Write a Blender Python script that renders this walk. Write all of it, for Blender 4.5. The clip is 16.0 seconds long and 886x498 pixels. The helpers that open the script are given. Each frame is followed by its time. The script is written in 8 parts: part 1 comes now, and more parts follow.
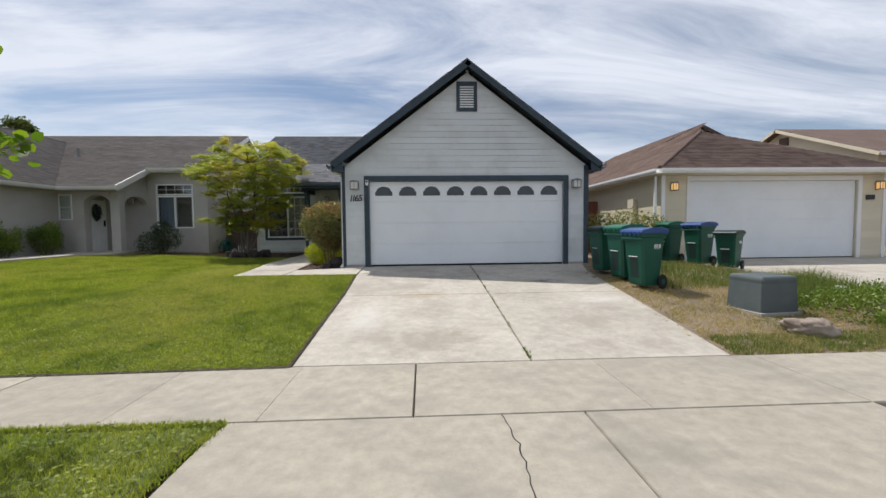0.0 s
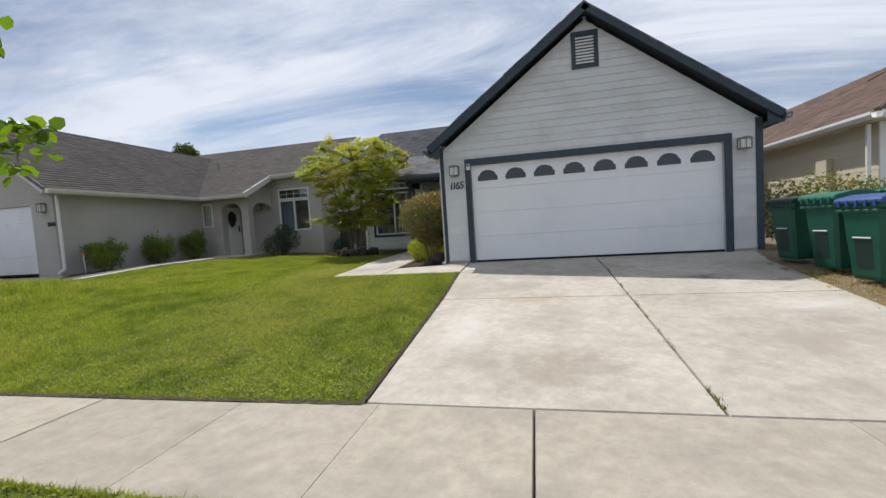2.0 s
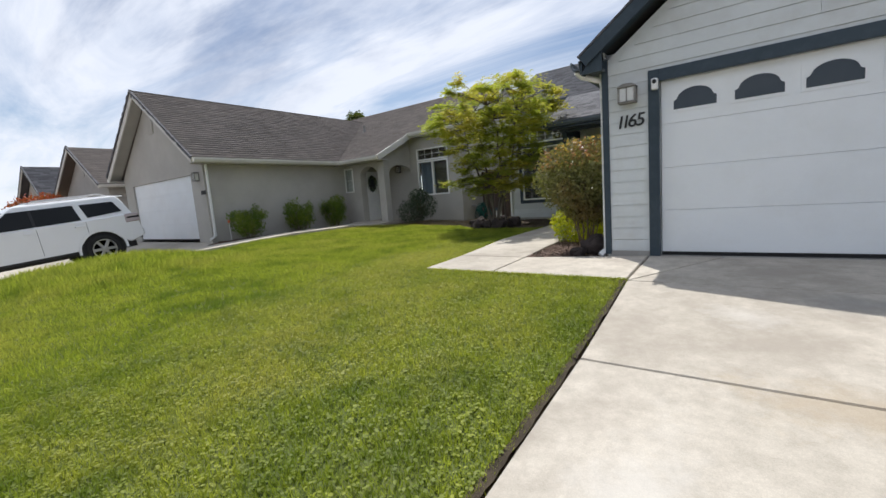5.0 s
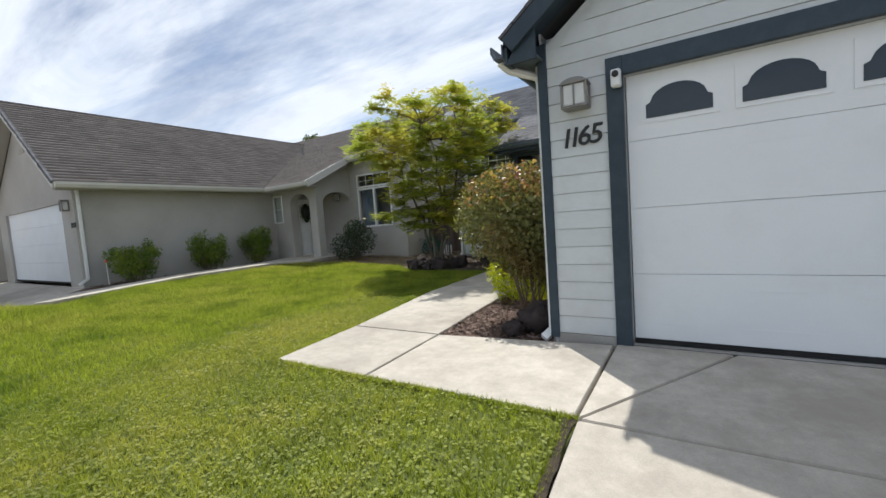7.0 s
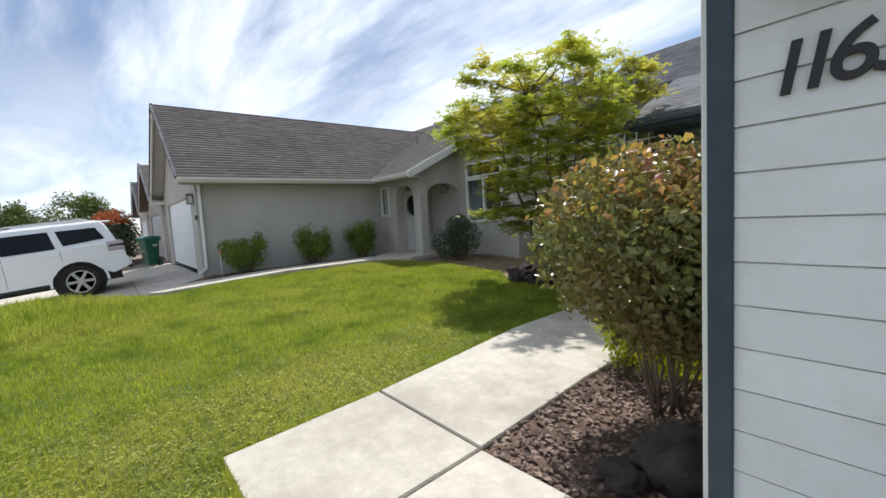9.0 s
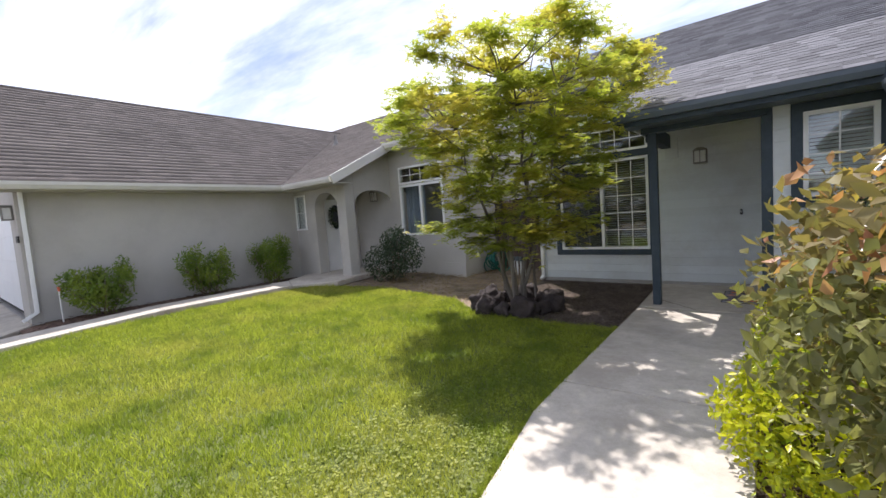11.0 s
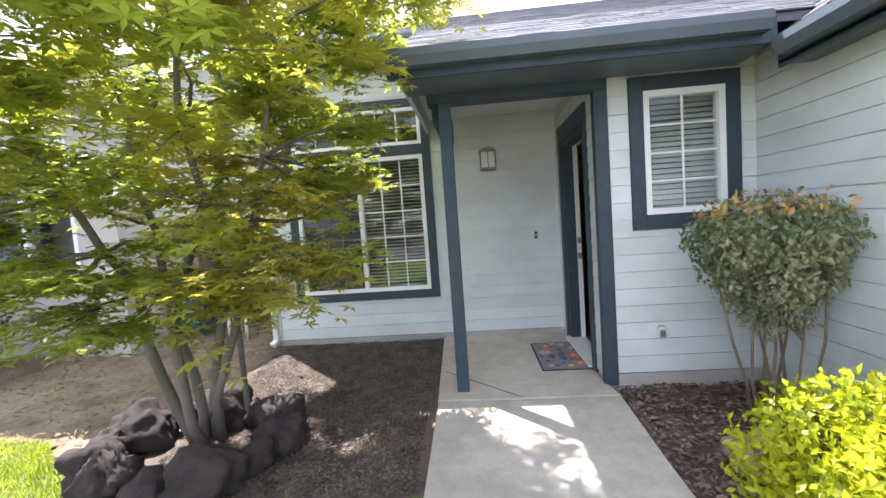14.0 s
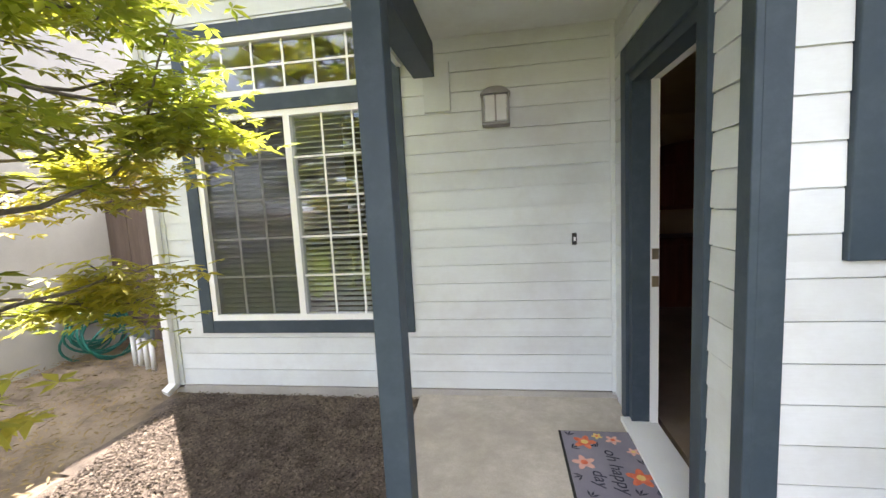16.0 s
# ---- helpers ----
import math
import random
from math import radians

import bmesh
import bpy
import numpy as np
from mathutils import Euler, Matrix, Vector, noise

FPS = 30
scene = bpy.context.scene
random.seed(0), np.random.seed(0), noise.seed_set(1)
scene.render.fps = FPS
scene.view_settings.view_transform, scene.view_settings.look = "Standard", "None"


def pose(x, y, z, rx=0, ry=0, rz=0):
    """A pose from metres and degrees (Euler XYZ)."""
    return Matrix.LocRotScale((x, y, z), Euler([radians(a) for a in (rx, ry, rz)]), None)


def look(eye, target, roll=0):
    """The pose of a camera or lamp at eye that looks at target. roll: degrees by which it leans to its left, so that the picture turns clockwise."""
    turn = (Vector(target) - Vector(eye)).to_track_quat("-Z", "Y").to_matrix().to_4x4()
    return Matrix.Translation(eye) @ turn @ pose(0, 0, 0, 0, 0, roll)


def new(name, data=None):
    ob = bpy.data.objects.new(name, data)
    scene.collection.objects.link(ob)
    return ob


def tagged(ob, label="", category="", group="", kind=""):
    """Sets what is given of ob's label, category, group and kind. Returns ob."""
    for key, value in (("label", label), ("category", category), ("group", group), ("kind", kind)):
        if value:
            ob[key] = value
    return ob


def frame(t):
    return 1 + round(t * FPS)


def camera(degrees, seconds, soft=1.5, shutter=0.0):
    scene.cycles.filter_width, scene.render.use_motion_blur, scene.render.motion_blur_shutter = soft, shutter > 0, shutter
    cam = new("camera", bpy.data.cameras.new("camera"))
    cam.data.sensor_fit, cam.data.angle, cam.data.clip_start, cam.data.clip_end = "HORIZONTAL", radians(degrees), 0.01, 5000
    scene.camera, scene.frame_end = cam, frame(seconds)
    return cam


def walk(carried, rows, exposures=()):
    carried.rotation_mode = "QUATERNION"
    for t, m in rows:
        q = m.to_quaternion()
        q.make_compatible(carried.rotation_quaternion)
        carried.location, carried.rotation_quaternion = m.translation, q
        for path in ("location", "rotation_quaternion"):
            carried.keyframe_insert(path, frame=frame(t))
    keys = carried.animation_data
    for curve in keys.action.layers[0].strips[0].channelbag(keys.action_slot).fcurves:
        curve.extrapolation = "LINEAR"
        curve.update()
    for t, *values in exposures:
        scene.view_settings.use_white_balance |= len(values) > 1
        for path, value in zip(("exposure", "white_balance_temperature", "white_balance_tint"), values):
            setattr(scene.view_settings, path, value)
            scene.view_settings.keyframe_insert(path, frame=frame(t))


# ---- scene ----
cam = camera(94.5, 16.0)
PATH = [
    (0, (0.173, 0.94, 1.457), (0.269, 2.935, 1.355), -0.6),
    (0.5, (0.158, 1.142, 1.422), (0.08, 3.138, 1.324), -0.9),
    (1, (0.165, 1.454, 1.395), (-0.042, 3.441, 1.296), -1.5),
    (1.5, (0.227, 1.812, 1.402), (-0.094, 3.784, 1.298), -2.4),
    (2, (0.151, 2.328, 1.384), (-0.292, 4.275, 1.266), -3.7),
    (2.5, (0.098, 2.809, 1.435), (-0.712, 4.631, 1.282), -3.0),
    (3, (0.046, 3.314, 1.478), (-1.029, 4.993, 1.312), -2.8),
    (5.3, (-0.417, 5.815, 1.446), (-1.587, 7.416, 1.19), -4.4),
    (5.5, (-0.456, 6.012, 1.449), (-1.606, 7.628, 1.198), -4.5),
    (6, (-0.564, 6.605, 1.501), (-1.682, 8.248, 1.276), -4.6),
    (6.5, (-0.597, 7.155, 1.582), (-1.708, 8.808, 1.401), -4.6),
    (7, (-0.694, 7.753, 1.617), (-1.754, 9.443, 1.476), -4.1),
    (7.5, (-0.756, 8.308, 1.643), (-1.849, 9.973, 1.464), -3.4),
    (8, (-0.893, 8.856, 1.647), (-2.11, 10.433, 1.475), -3.3),
    (8.5, (-1.081, 9.258, 1.666), (-2.525, 10.632, 1.506), -3.3),
    (8.7, (-1.154, 9.42, 1.728), (-2.698, 10.68, 1.561), -3.4),
    (10.8, (-2.86, 10.292, 2.011), (-4.156, 11.808, 1.867), -3.3),
    (11, (-3.047, 10.44, 1.995), (-4.287, 12.002, 1.839), -4.1),
    (11.5, (-3.452, 10.826, 1.974), (-4.448, 12.557, 1.863), -6.0),
    (12, (-3.764, 11.319, 1.88), (-4.473, 13.185, 1.766), -4.2),
    (12.5, (-3.872, 11.87, 1.97), (-4.424, 13.79, 1.86), -3.1),
    (13, (-4.012, 12.453, 2.011), (-4.338, 14.424, 1.911), -3.6),
    (13.5, (-4.096, 12.951, 2.01), (-4.426, 14.919, 1.871), -4.3),
    (14, (-4.134, 13.542, 1.996), (-4.296, 15.53, 1.858), -4.1),
    (14.5, (-4.094, 14.1, 2.011), (-4.16, 16.091, 1.835), -4.9),
    (15, (-4.013, 14.631, 2.024), (-4.079, 16.618, 1.807), -3.4),
    (15.5, (-3.976, 15.206, 2.026), (-3.986, 17.192, 1.792), -2.0),
    (16, (-3.884, 15.634, 2.049), (-4.186, 17.598, 1.827), -3.0),
]
walk(cam, [(t, look(eye, target, roll)) for t, eye, target, roll in PATH],
     [(0.0, -0.28, 6350, 11), (3.0, -0.26, 6350, 11), (5.5, -0.08, 6350, 11), (7.0, -0.03, 6300, 9), (8.7, 0.08, 6200, 9), (11.0, 0.60, 6250, 18), (12.5, 1.05, 6150, 17),
      (13.5, 1.66, 6150, 18), (14.5, 2.30, 6100, 16), (15.2, 2.50, 6550, 18), (16.0, 2.58, 6700, 18)])

# ---- world, sun, exposure ----
SUN_TO = Vector((-0.43, 0.43, 1.0)).normalized()
world = bpy.data.worlds.new("sky")
scene.world = world
world.use_nodes = True


def node(tree, kind, **values):
    n = tree.nodes.new(kind)
    for key, value in values.items():
        n.inputs[key.replace("_", " ")].default_value = value
    return n


def build_sky():
    t = world.node_tree
    t.nodes.clear()
    link = t.links.new
    sky = t.nodes.new("ShaderNodeTexSky")
    sky.sky_type = "NISHITA"
    sky.sun_disc = False
    sky.sun_elevation = math.asin(SUN_TO.z)
    sky.sun_rotation = math.atan2(SUN_TO.x, SUN_TO.y)
    sky.air_density, sky.dust_density, sky.ozone_density = 1.0, 0.3, 1.5
    co = t.nodes.new("ShaderNodeTexCoord")
    sep = t.nodes.new("ShaderNodeSeparateXYZ")
    link(co.outputs["Generated"], sep.inputs[0])
    lift = t.nodes.new("ShaderNodeMath")
    lift.operation = "MAXIMUM"
    lift.inputs[1].default_value = 0.0
    link(sep.outputs["Z"], lift.inputs[0])
    up = t.nodes.new("ShaderNodeMath")
    up.operation = "ADD"
    up.inputs[1].default_value = 0.16
    link(lift.outputs[0], up.inputs[0])
    flat = t.nodes.new("ShaderNodeCombineXYZ")
    for axis in "XY":
        d = t.nodes.new("ShaderNodeMath")
        d.operation = "DIVIDE"
        link(sep.outputs[axis], d.inputs[0])
        link(up.outputs[0], d.inputs[1])
        link(d.outputs[0], flat.inputs[axis])
    turn = t.nodes.new("ShaderNodeMapping")
    turn.inputs["Rotation"].default_value = (0, 0, radians(-42))
    turn.inputs["Scale"].default_value = (0.55, 1.7, 1)
    link(flat.outputs[0], turn.inputs[0])
    streak = node(t, "ShaderNodeTexNoise", Scale=1.25, Detail=8.0, Roughness=0.62, Distortion=0.7)
    link(turn.outputs[0], streak.inputs["Vector"])
    wisp = node(t, "ShaderNodeTexNoise", Scale=0.55, Detail=3.0, Roughness=0.5)
    link(flat.outputs[0], wisp.inputs["Vector"])
    add = t.nodes.new("ShaderNodeMath")
    add.operation = "MULTIPLY_ADD"
    add.inputs[1].default_value = 0.6
    link(wisp.outputs["Fac"], add.inputs[0])
    link(streak.outputs["Fac"], add.inputs[2])
    ramp = t.nodes.new("ShaderNodeValToRGB")
    ramp.color_ramp.elements[0].position, ramp.color_ramp.elements[1].position = 0.60, 0.92
    ramp.color_ramp.elements[0].color = (0.16, 0.16, 0.16, 1)
    ramp.color_ramp.elements[1].color = (0.95, 0.95, 0.95, 1)
    link(add.outputs[0], ramp.inputs[0])
    mix = t.nodes.new("ShaderNodeMix")
    mix.data_type = "RGBA"
    link(ramp.outputs[0], mix.inputs["Factor"])
    link(sky.outputs[0], mix.inputs["A"])
    # thin cloud is brighter towards the sun
    dot = t.nodes.new("ShaderNodeVectorMath")
    dot.operation = "DOT_PRODUCT"
    link(co.outputs["Generated"], dot.inputs[0])
    dot.inputs[1].default_value = SUN_TO
    glow = t.nodes.new("ShaderNodeMapRange")
    glow.inputs["From Min"].default_value, glow.inputs["From Max"].default_value = -0.1, 0.9
    glow.inputs["To Min"].default_value, glow.inputs["To Max"].default_value = 1.03, 1.05
    link(dot.outputs["Value"], glow.inputs["Value"])
    band = t.nodes.new("ShaderNodeMapping")
    band.inputs["Rotation"].default_value = (0, 0, radians(-28))
    band.inputs["Scale"].default_value = (0.30, 1.15, 1)
    link(flat.outputs[0], band.inputs[0])
    under = node(t, "ShaderNodeTexNoise", Scale=1.0, Detail=7.0, Roughness=0.58, Distortion=0.5)
    link(band.outputs[0], under.inputs["Vector"])
    thick = t.nodes.new("ShaderNodeMapRange")
    thick.interpolation_type = "SMOOTHSTEP"
    thick.inputs["From Min"].default_value, thick.inputs["From Max"].default_value = 0.45, 0.61
    link(under.outputs["Fac"], thick.inputs["Value"])
    high = t.nodes.new("ShaderNodeMapRange")
    high.inputs["From Min"].default_value, high.inputs["From Max"].default_value = 0.10, 0.34
    link(lift.outputs[0], high.inputs["Value"])
    grey = t.nodes.new("ShaderNodeMath")
    grey.operation = "MULTIPLY"
    link(thick.outputs[0], grey.inputs[0])
    link(high.outputs[0], grey.inputs[1])
    cloud = t.nodes.new("ShaderNodeMix")
    cloud.data_type = "RGBA"
    cloud.inputs["A"].default_value = CLOUD
    cloud.inputs["B"].default_value = UNDERSIDE
    link(grey.outputs[0], cloud.inputs["Factor"])
    tone = t.nodes.new("ShaderNodeVectorMath")
    tone.operation = "SCALE"
    link(cloud.outputs["Result"], tone.inputs[0])
    link(glow.outputs[0], tone.inputs["Scale"])
    link(tone.outputs[0], mix.inputs["B"])
    back = node(t, "ShaderNodeBackground", Strength=SKY)
    link(mix.outputs["Result"], back.inputs["Color"])
    out = t.nodes.new("ShaderNodeOutputWorld")
    link(back.outputs[0], out.inputs["Surface"])


SKY = 0.102
CLOUD = (9.3, 9.7, 10.5, 1)
UNDERSIDE = (3.1, 3.9, 5.6, 1)
build_sky()
sun = new("sun", bpy.data.lights.new("sun", "SUN"))
sun.data.energy, sun.data.angle, sun.data.color = 5.0, radians(0.6), (1.0, 0.965, 0.90)
sun.matrix_world = look(SUN_TO * 60, (0, 0, 0))


# ---- materials ----
def rgb(c):
    return (*c, 1)


def blank(name):
    m = bpy.data.materials.new(name)
    m.use_nodes = True
    t = m.node_tree
    return m, t, t.nodes["Principled BSDF"], t.links.new


def mixed(t, a, b, fac, mode="MIX"):
    m = t.nodes.new("ShaderNodeMix")
    m.data_type = "RGBA"
    m.blend_type = mode
    for key, v in (("A", a), ("B", b), ("Factor", fac)):
        if isinstance(v, (float, int)):
            m.inputs[key].default_value = v
        elif isinstance(v, tuple):
            m.inputs[key].default_value = rgb(v)
        else:
            t.links.new(v, m.inputs[key])
    return m.outputs["Result"]


def ramped(t, v, lo, hi):
    r = t.nodes.new("ShaderNodeMapRange")
    r.inputs["From Min"].default_value, r.inputs["From Max"].default_value = lo, hi
    t.links.new(v, r.inputs["Value"])
    return r.outputs[0]


def noisy(t, scale, detail=4.0, rough=0.55, stretch=None):
    co = t.nodes.new("ShaderNodeTexCoord")
    n = node(t, "ShaderNodeTexNoise", Scale=scale, Detail=detail, Roughness=rough)
    if stretch:
        mp = t.nodes.new("ShaderNodeMapping")
        mp.inputs["Scale"].default_value = stretch
        t.links.new(co.outputs["Object"], mp.inputs[0])
        t.links.new(mp.outputs[0], n.inputs["Vector"])
    else:
        t.links.new(co.outputs["Object"], n.inputs["Vector"])
    return n.outputs["Fac"]


def surf(name, c1, c2, big=1.0, fine=40.0, rough=0.75, bump=0.15, metal=0.0, fleck=0.25, vary=0.0, stretch=None, stain=None, spec=0.4, island=False, mottle=None):
    """A painted, poured or mineral surface: two tones in patches, fine grain, relief, and stains."""
    m, t, p, link = blank(name)
    col = mixed(t, c1, c2, ramped(t, noisy(t, big, 5, 0.6, stretch), 0.35, 0.65))
    grain = noisy(t, fine, 6, 0.7, stretch)
    col = mixed(t, col, mixed(t, (0.35, 0.35, 0.35), (1.5, 1.5, 1.5), grain), fleck, "MULTIPLY")
    if mottle:
        col = mixed(t, col, mixed(t, (0.45, 0.43, 0.40), (1.45, 1.45, 1.45), noisy(t, mottle[0], 9, 0.72)), mottle[1], "MULTIPLY")
    if stain:
        tone, size, amount = stain
        f = ramped(t, noisy(t, size, 8, 0.68), 0.46, 0.64)
        k = t.nodes.new("ShaderNodeMath")
        k.operation = "MULTIPLY"
        k.inputs[1].default_value = amount
        link(f, k.inputs[0])
        col = mixed(t, col, tone, k.outputs[0])
    if vary:
        info = t.nodes.new("ShaderNodeNewGeometry" if island else "ShaderNodeObjectInfo")
        r = info.outputs["Random Per Island" if island else "Random"]
        col = mixed(t, col, mixed(t, (1 - vary,) * 3, (1 + vary,) * 3, r), 1.0, "MULTIPLY")
    link(col, p.inputs["Base Color"])
    p.inputs["Roughness"].default_value, p.inputs["Metallic"].default_value = rough, metal
    p.inputs["Specular IOR Level"].default_value = spec
    if bump:
        b = node(t, "ShaderNodeBump", Strength=bump, Distance=0.01)
        link(grain, b.inputs["Height"])
        link(b.outputs[0], p.inputs["Normal"])
    return m


def leafy(name, c1, c2, c3, through_=0.4, rough=0.5, patch=1.5):
    """Leaves and blades: three tones, leaf by leaf and in patches, that let light through."""
    m, t, p, link = blank(name)
    geo = t.nodes.new("ShaderNodeNewGeometry")
    col = mixed(t, c1, c2, geo.outputs["Random Per Island"])
    col = mixed(t, col, c3, ramped(t, noisy(t, patch, 3, 0.6), 0.45, 0.68))
    link(col, p.inputs["Base Color"])
    p.inputs["Roughness"].default_value = rough
    p.inputs["Specular IOR Level"].default_value = 0.3
    tr = t.nodes.new("ShaderNodeBsdfTranslucent")
    link(mixed(t, col, (1.25, 1.3, 0.7), 1.0, "MULTIPLY"), tr.inputs["Color"])
    ms = t.nodes.new("ShaderNodeMixShader")
    ms.inputs[0].default_value = through_
    link(p.outputs[0], ms.inputs[1])
    link(tr.outputs[0], ms.inputs[2])
    link(ms.outputs[0], t.nodes["Material Output"].inputs["Surface"])
    return m


def glassy(name, tint=(1, 1, 1), gloss=(0.9, 0.95, 1.0)):
    m, t, p, link = blank(name)
    t.nodes.remove(p)
    tr = t.nodes.new("ShaderNodeBsdfTransparent")
    tr.inputs[0].default_value = rgb(tint)
    gl = t.nodes.new("ShaderNodeBsdfGlossy")
    gl.inputs["Color"].default_value = rgb(gloss)
    gl.inputs["Roughness"].default_value = 0.02
    lw = node(t, "ShaderNodeLayerWeight", Blend=0.5)
    steep = t.nodes.new("ShaderNodeMath")
    steep.operation = "POWER"
    steep.inputs[1].default_value = 4.0
    link(lw.outputs["Facing"], steep.inputs[0])
    fr = t.nodes.new("ShaderNodeMath")
    fr.operation = "MULTIPLY_ADD"
    fr.inputs[1].default_value, fr.inputs[2].default_value = 0.85, 0.07
    link(steep.outputs[0], fr.inputs[0])
    ms = t.nodes.new("ShaderNodeMixShader")
    link(fr.outputs[0], ms.inputs[0])
    link(tr.outputs[0], ms.inputs[1])
    link(gl.outputs[0], ms.inputs[2])
    link(ms.outputs[0], t.nodes["Material Output"].inputs["Surface"])
    return m


SIDING = surf("grey lap siding paint", (0.58, 0.61, 0.615), (0.63, 0.66, 0.665), 0.8, 60, 0.6, 0.12, fleck=0.12, vary=0.05, stretch=(0.35, 0.35, 2.0), stain=((0.44, 0.43, 0.40), 1.6, 0.35))
TRIM = surf("slate blue trim paint", (0.027, 0.044, 0.060), (0.035, 0.054, 0.072), 2, 60, 0.55, 0.12, fleck=0.2, vary=0.06, stain=((0.10, 0.13, 0.15), 9.0, 0.14))
GUTTER = surf("slate gutter paint", (0.075, 0.095, 0.115), (0.09, 0.11, 0.13), 2, 60, 0.45, 0.05, fleck=0.15)
WHITE = surf("white door paint", (0.76, 0.79, 0.81), (0.80, 0.82, 0.83), 0.7, 90, 0.42, 0.05, fleck=0.06, stain=((0.66, 0.67, 0.66), 1.2, 0.30))
VINYL = surf("white vinyl", (0.80, 0.80, 0.78), (0.76, 0.76, 0.74), 3, 90, 0.4, 0.02, fleck=0.05)
STUCCO = surf("warm grey stucco", (0.43, 0.412, 0.375), (0.48, 0.46, 0.42), 0.6, 130, 0.9, 0.6, fleck=0.22, stain=((0.36, 0.33, 0.30), 0.9, 0.4))
CREAM = surf("cream lap siding paint", (0.62, 0.56, 0.42), (0.68, 0.62, 0.47), 0.8, 60, 0.6, 0.1, fleck=0.12, vary=0.05, stretch=(0.35, 0.35, 2))
ROOF_GREY = surf("charcoal shingle", (0.105, 0.105, 0.115), (0.14, 0.14, 0.15), 0.8, 220, 0.92, 0.6, fleck=0.55, vary=0.30, island=True)
ROOF_GREY_PIECE = surf("charcoal shingle piece", (0.105, 0.105, 0.115), (0.14, 0.14, 0.15), 0.8, 220, 0.92, 0.6, fleck=0.55, vary=0.30)
ROOF_BROWN = surf("weathered brown shingle", (0.185, 0.16, 0.142), (0.22, 0.19, 0.168), 0.8, 200, 0.92, 0.6, fleck=0.5, vary=0.15, island=True)
ROOF_RUST = surf("dark brown shingle", (0.15, 0.10, 0.08), (0.19, 0.13, 0.105), 0.8, 200, 0.92, 0.6, fleck=0.5, vary=0.25, island=True)
CONCRETE = surf("driveway concrete", (0.465, 0.425, 0.36), (0.54, 0.495, 0.425), 0.9, 120, 0.85, 0.28, fleck=0.32, vary=0.05, stain=((0.33, 0.29, 0.24), 1.1, 0.75), mottle=(7.5, 0.85))


def worn_spots(m, spots):
    """Add blotches of wear to a poured surface: (x, y, rx, ry, tone, strength), each with a ragged rim."""
    t = m.node_tree
    p = t.nodes["Principled BSDF"]
    col = p.inputs["Base Color"].links[0].from_socket
    geo = t.nodes.new("ShaderNodeNewGeometry")
    for x, y, rx, ry, tone, strength in spots:
        mp = t.nodes.new("ShaderNodeVectorMath")
        mp.operation = "SUBTRACT"
        mp.inputs[1].default_value = (x, y, 0)
        t.links.new(geo.outputs["Position"], mp.inputs[0])
        sc = t.nodes.new("ShaderNodeVectorMath")
        sc.operation = "MULTIPLY"
        sc.inputs[1].default_value = (1 / rx, 1 / ry, 0)
        t.links.new(mp.outputs[0], sc.inputs[0])
        ln = t.nodes.new("ShaderNodeVectorMath")
        ln.operation = "LENGTH"
        t.links.new(sc.outputs[0], ln.inputs[0])
        ragged = t.nodes.new("ShaderNodeMath")
        ragged.operation = "MULTIPLY_ADD"
        ragged.inputs[1].default_value = 3.2
        t.links.new(noisy(t, 3.6, 10, 0.75), ragged.inputs[0])
        t.links.new(ln.outputs["Value"], ragged.inputs[2])
        fade = t.nodes.new("ShaderNodeMapRange")
        fade.inputs["From Min"].default_value, fade.inputs["From Max"].default_value = 2.55, 1.75
        fade.inputs["To Min"].default_value, fade.inputs["To Max"].default_value = 0.0, strength
        t.links.new(ragged.outputs[0], fade.inputs["Value"])
        col = mixed(t, col, tone, fade.outputs[0])
    t.links.new(col, p.inputs["Base Color"])


worn_spots(CONCRETE, [(0.25, 6.0, 0.75, 0.6, (0.29, 0.245, 0.19), 0.55), (2.62, 9.15, 0.34, 0.22, (0.10, 0.095, 0.09), 0.7), (0.15, 8.15, 0.7, 0.35, (0.40, 0.31, 0.20), 0.45),
                      (2.6, 6.6, 0.5, 0.4, (0.36, 0.31, 0.25), 0.5), (0.55, 9.75, 0.8, 0.35, (0.28, 0.265, 0.24), 0.6), (-0.3, 9.3, 0.3, 0.3, (0.60, 0.57, 0.52), 0.5), (-0.7, 6.9, 0.35, 0.9, (0.62, 0.59, 0.54), 0.5), (3.2, 7.7, 0.6, 0.3, (0.62, 0.59, 0.54), 0.5)])
OLD_CONCRETE = surf("pavement concrete", (0.39, 0.352, 0.285), (0.45, 0.405, 0.33), 0.9, 120, 0.88, 0.34, fleck=0.40, vary=0.07, stain=((0.255, 0.23, 0.19), 0.9, 0.75), mottle=(7.0, 0.85))
FASCIA = surf("pale fascia paint", (0.60, 0.58, 0.53), (0.65, 0.63, 0.58), 1.5, 80, 0.5, 0.05, fleck=0.08, stain=((0.50, 0.48, 0.44), 2.0, 0.3))
FOOTING = surf("footing concrete", (0.34, 0.32, 0.29), (0.40, 0.38, 0.35), 3, 90, 0.9, 0.4, fleck=0.4)
EDGE_SOIL = surf("dark edge soil", (0.045, 0.034, 0.022), (0.085, 0.065, 0.042), 8, 90, 0.95, 0.9, fleck=0.6)
ASPHALT = surf("street asphalt", (0.05, 0.05, 0.05), (0.065, 0.063, 0.06), 1, 150, 0.9, 0.6, fleck=0.5)
SOIL = surf("dry soil", (0.20, 0.15, 0.105), (0.29, 0.225, 0.16), 1.5, 45, 0.95, 0.8, fleck=0.55, stain=((0.12, 0.085, 0.06), 3.0, 0.7))
